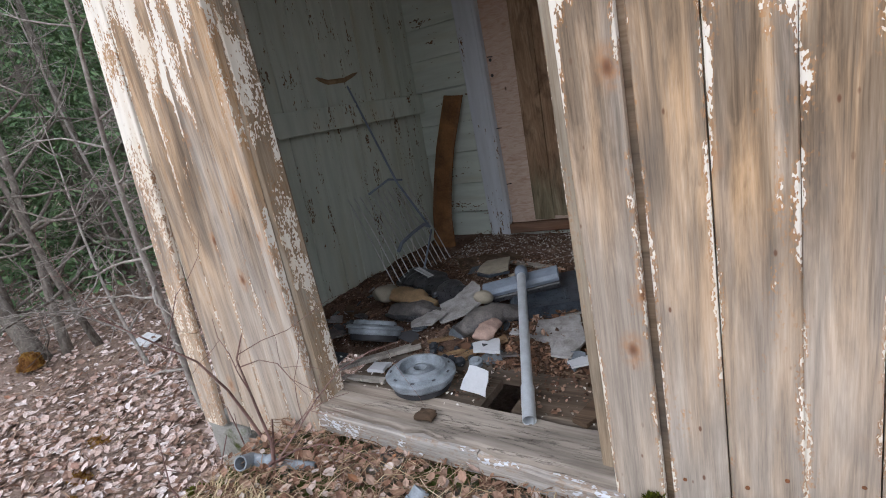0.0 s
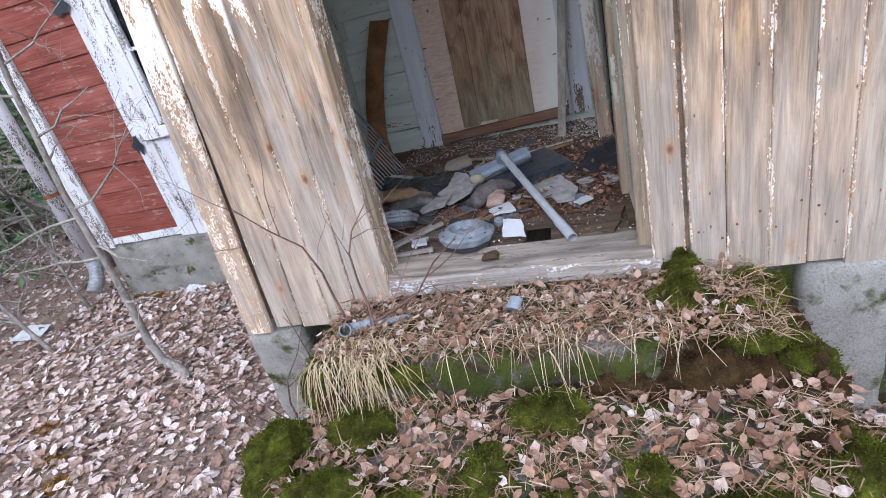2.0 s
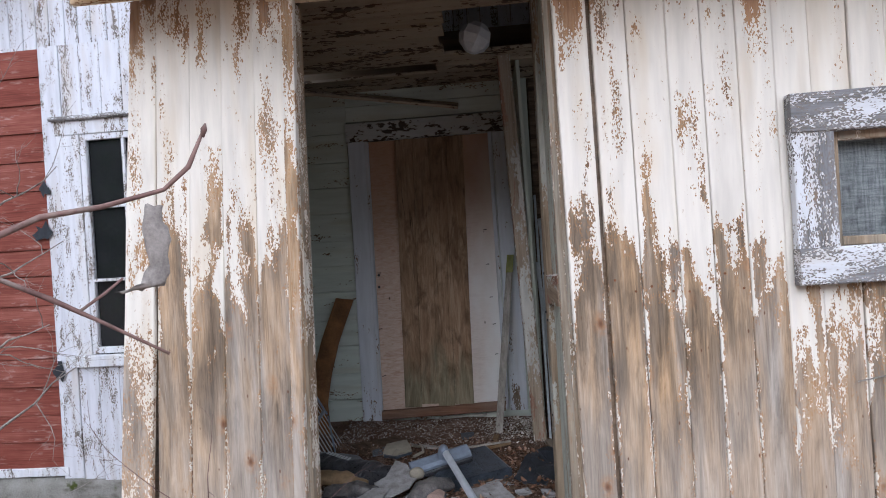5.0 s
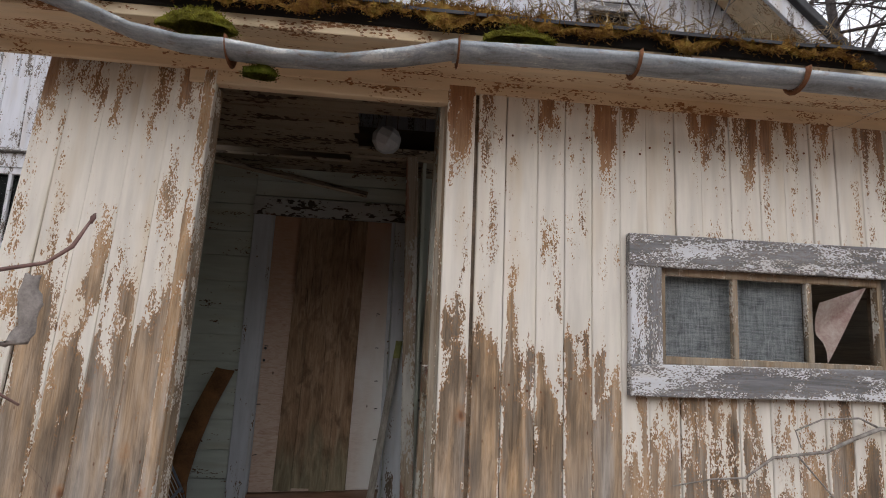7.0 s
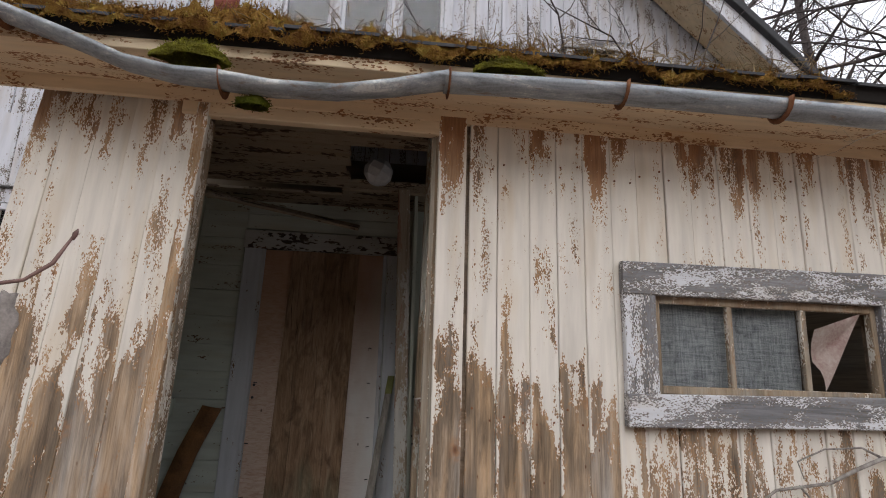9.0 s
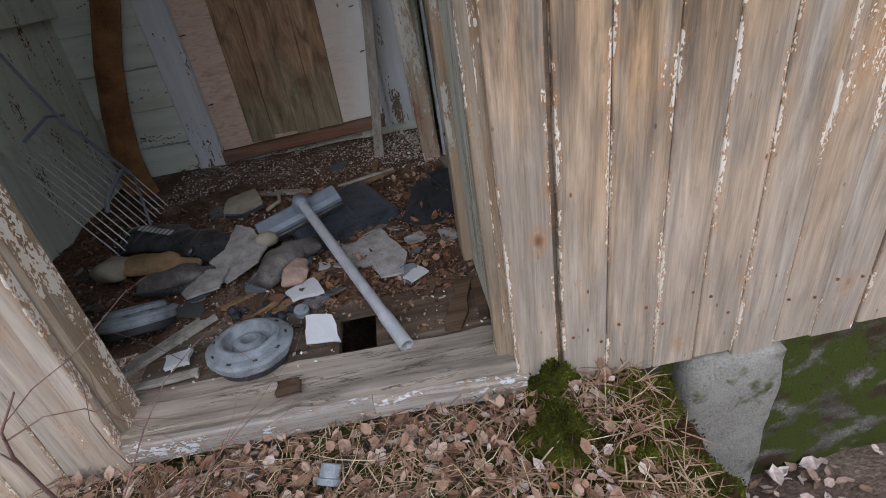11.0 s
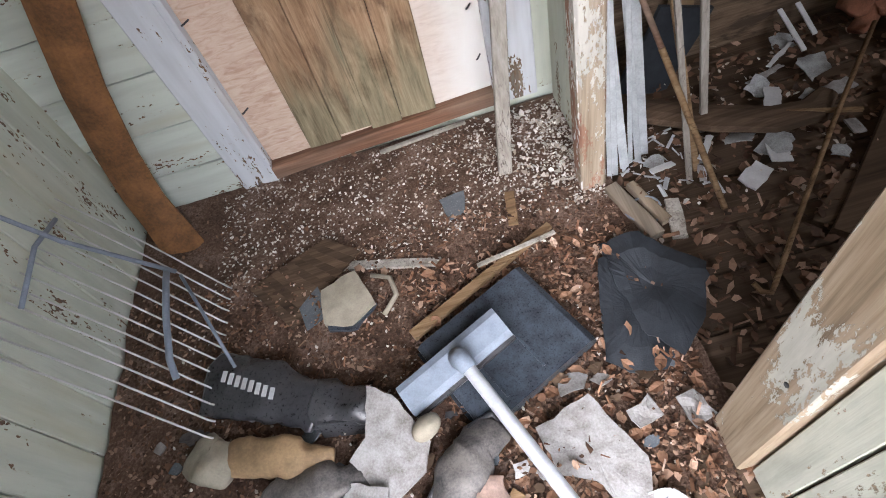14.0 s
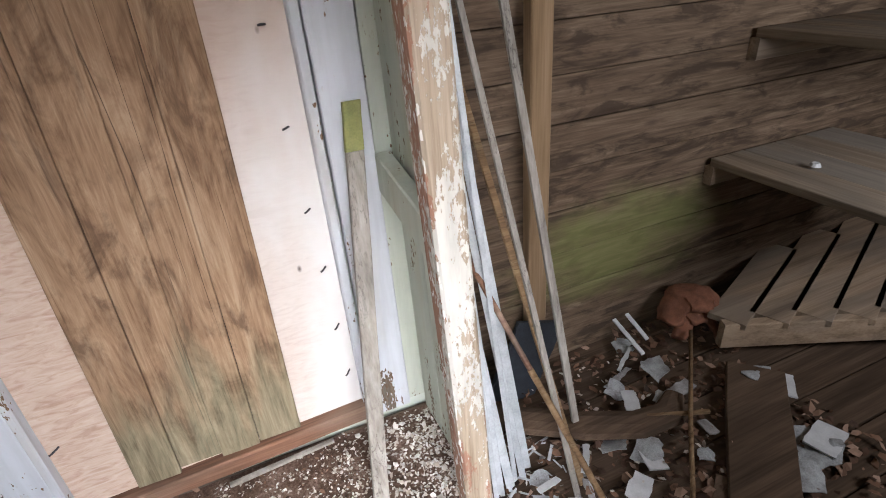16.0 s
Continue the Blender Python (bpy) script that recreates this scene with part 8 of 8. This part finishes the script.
    sp = np.stack([rng.uniform(1.0, 1.5, 130), rng.uniform(0.6, 1.3, 130), rng.uniform(-0.01, 0.02, 130)], 1)
    tagged(scatter("store_splinters", sp, rng.uniform(0.015, 0.055, 130), 0.3, SPLINTER, SPLINTER_F, CRUMBS), "brown splinters strewn over the store room floor", "litter", kind="stuff")
    stick((1.085, 1.0, 0.0), (1.115, 1.12, 0.02), 0.04, 0.012, LATH, "short grey wood scrap beside a wire ring", rough=0.1)
    stick((1.30, 0.62, -0.008), (1.26, 1.0, -0.006), 0.03, 0.014, ROTTEN, "dark rotten strip on the store room floor", rough=0.15)
    stick((1.18, 1.44, 0.045), (1.72, 1.22, 0.05), 0.012, 0.012, YELLOWSTICK, "thin brown stick lying on a rotten beam", rough=0.05)
    tagged(Geo().board((1.5, 1.0, 0.0), (1.72, 0.72, 0.02), (0.08, 0.06, 0), (0, 0, 0.014), 4, 0.05).made("dark_plank", ROTTEN), "dark broken plank on the store room floor", "plank")
    tagged(Geo().lathe([(0.0, 0.01), (0.012, 0.012), (0.018, 0.0), (0.0, -0.006)], pose(2.28, 1.45, 0.675), 10).made("foil_scrap", WHITEPLASTIC), "tiny pale foil scrap lying on a shelf", "scrap")


store_room()


# ---- twigs near the path ----
def near_shrub():
    """A shrub by the path: two bare twigs, one with a dry leaf still hanging."""
    t = thing("bare_shrub", "bare reddish shrub with one dry hanging leaf", "shrub")
    upper = [(0.432, -1.305, 1.296), (0.418, -1.31, 1.262), (0.395, -1.317, 1.240), (0.351, -1.346, 1.224), (0.314, -1.376, 1.215), (0.293, -1.395, 1.20), (0.246, -1.446, 1.165), (0.12, -1.56, 0.95), (0.06, -1.62, 0.4), (0.05, -1.64, -0.75)]
    lower = [(0.393, -1.321, 1.077), (0.346, -1.35, 1.115), (0.316, -1.372, 1.14), (0.291, -1.396, 1.161), (0.247, -1.446, 1.17), (0.15, -1.55, 1.02)]
    Geo().tube(upper, [0.0016, 0.0026, 0.0022, 0.0026, 0.0028, 0.003, 0.0035, 0.006, 0.008, 0.011], 8).made("stem", REDTWIG, t, smooth=True)
    Geo().tube(lower, [0.0014, 0.0018, 0.0026, 0.0022, 0.0026, 0.003], 8).made("stem", REDTWIG, t, smooth=True)
    Geo().tube([(0.333, -1.36, 1.127), (0.348, -1.345, 1.142), (0.36, -1.336, 1.155)], [0.0016, 0.0016, 0.0012], 6).made("spur", REDTWIG, t, smooth=True)
    Geo().tube([(0.432, -1.305, 1.292), (0.4335, -1.304, 1.300), (0.435, -1.303, 1.306)], [0.0018, 0.0032, 0.0008], 6).made("bud", REDTWIG, t, smooth=True)
    verts, faces, n, m = [], [], 14, 8
    path = np.array([(0.386, -1.322, 1.225), (0.386, -1.319, 1.20), (0.387, -1.318, 1.165), (0.380, -1.323, 1.146), (0.360, -1.338, 1.141)])
    wide = np.array([0.008, 0.017, 0.011, 0.013, 0.002])
    for i in range(n + 1):
        k = i / n * 4
        p = np.array([np.interp(k, range(5), path[:, c]) for c in range(3)])
        w = np.interp(k, range(5), wide)
        for j in range(m + 1):
            a = (j / m - 0.5) * 4.4
            verts.append(tuple(p + w * 0.75 * np.array((math.sin(a) * 0.8, math.sin(a) * 0.55 - 0.7 * math.cos(a), 0.25 * math.cos(a * 1.5))) + 0.0055 * np.array(noise.noise_vector(Vector((i, j, 0)) * 0.55))))
    for i in range(n):
        for j in range(m):
            q = i * (m + 1) + j
            faces.append((q, q + 1, q + m + 2, q + m + 1))
    leaf = fine_mesh("dry_leaf", verts, faces, DRYLEAF, t, True)
    leaf["label"] = "curled grey dry leaf"
    t2 = thing("bare_vine", "thin dry vine stems trailing over the porch boards", "vine")
    Geo().tube([(1.84, -0.04, 0.66), (1.98, -0.05, 0.69), (2.1, -0.06, 0.70), (2.21, -0.06, 0.773), (2.42, -0.06, 0.80), (2.52, -0.07, 0.85), (2.64, -0.06, 0.89), (2.83, -0.05, 0.877), (3.1, -0.06, 0.8)], [0.002, 0.003, 0.004, 0.005, 0.006, 0.007, 0.008, 0.008, 0.009], 7).made("stem", TWIG, t2, smooth=True)
    Geo().tube([(2.64, -0.06, 0.89), (2.56, -0.06, 0.925), (2.42, -0.05, 0.915), (2.31, -0.05, 0.87), (2.33, -0.05, 0.81)], [0.005, 0.004, 0.003, 0.003, 0.002], 6).made("stem", TWIG, t2, smooth=True)
    Geo().tube([(2.30, -0.06, 0.79), (2.36, -0.07, 0.72), (2.44, -0.06, 0.64), (2.5, -0.05, 0.5)], [0.004, 0.003, 0.003, 0.002], 6).made("stem", TWIG, t2, smooth=True)


near_shrub()
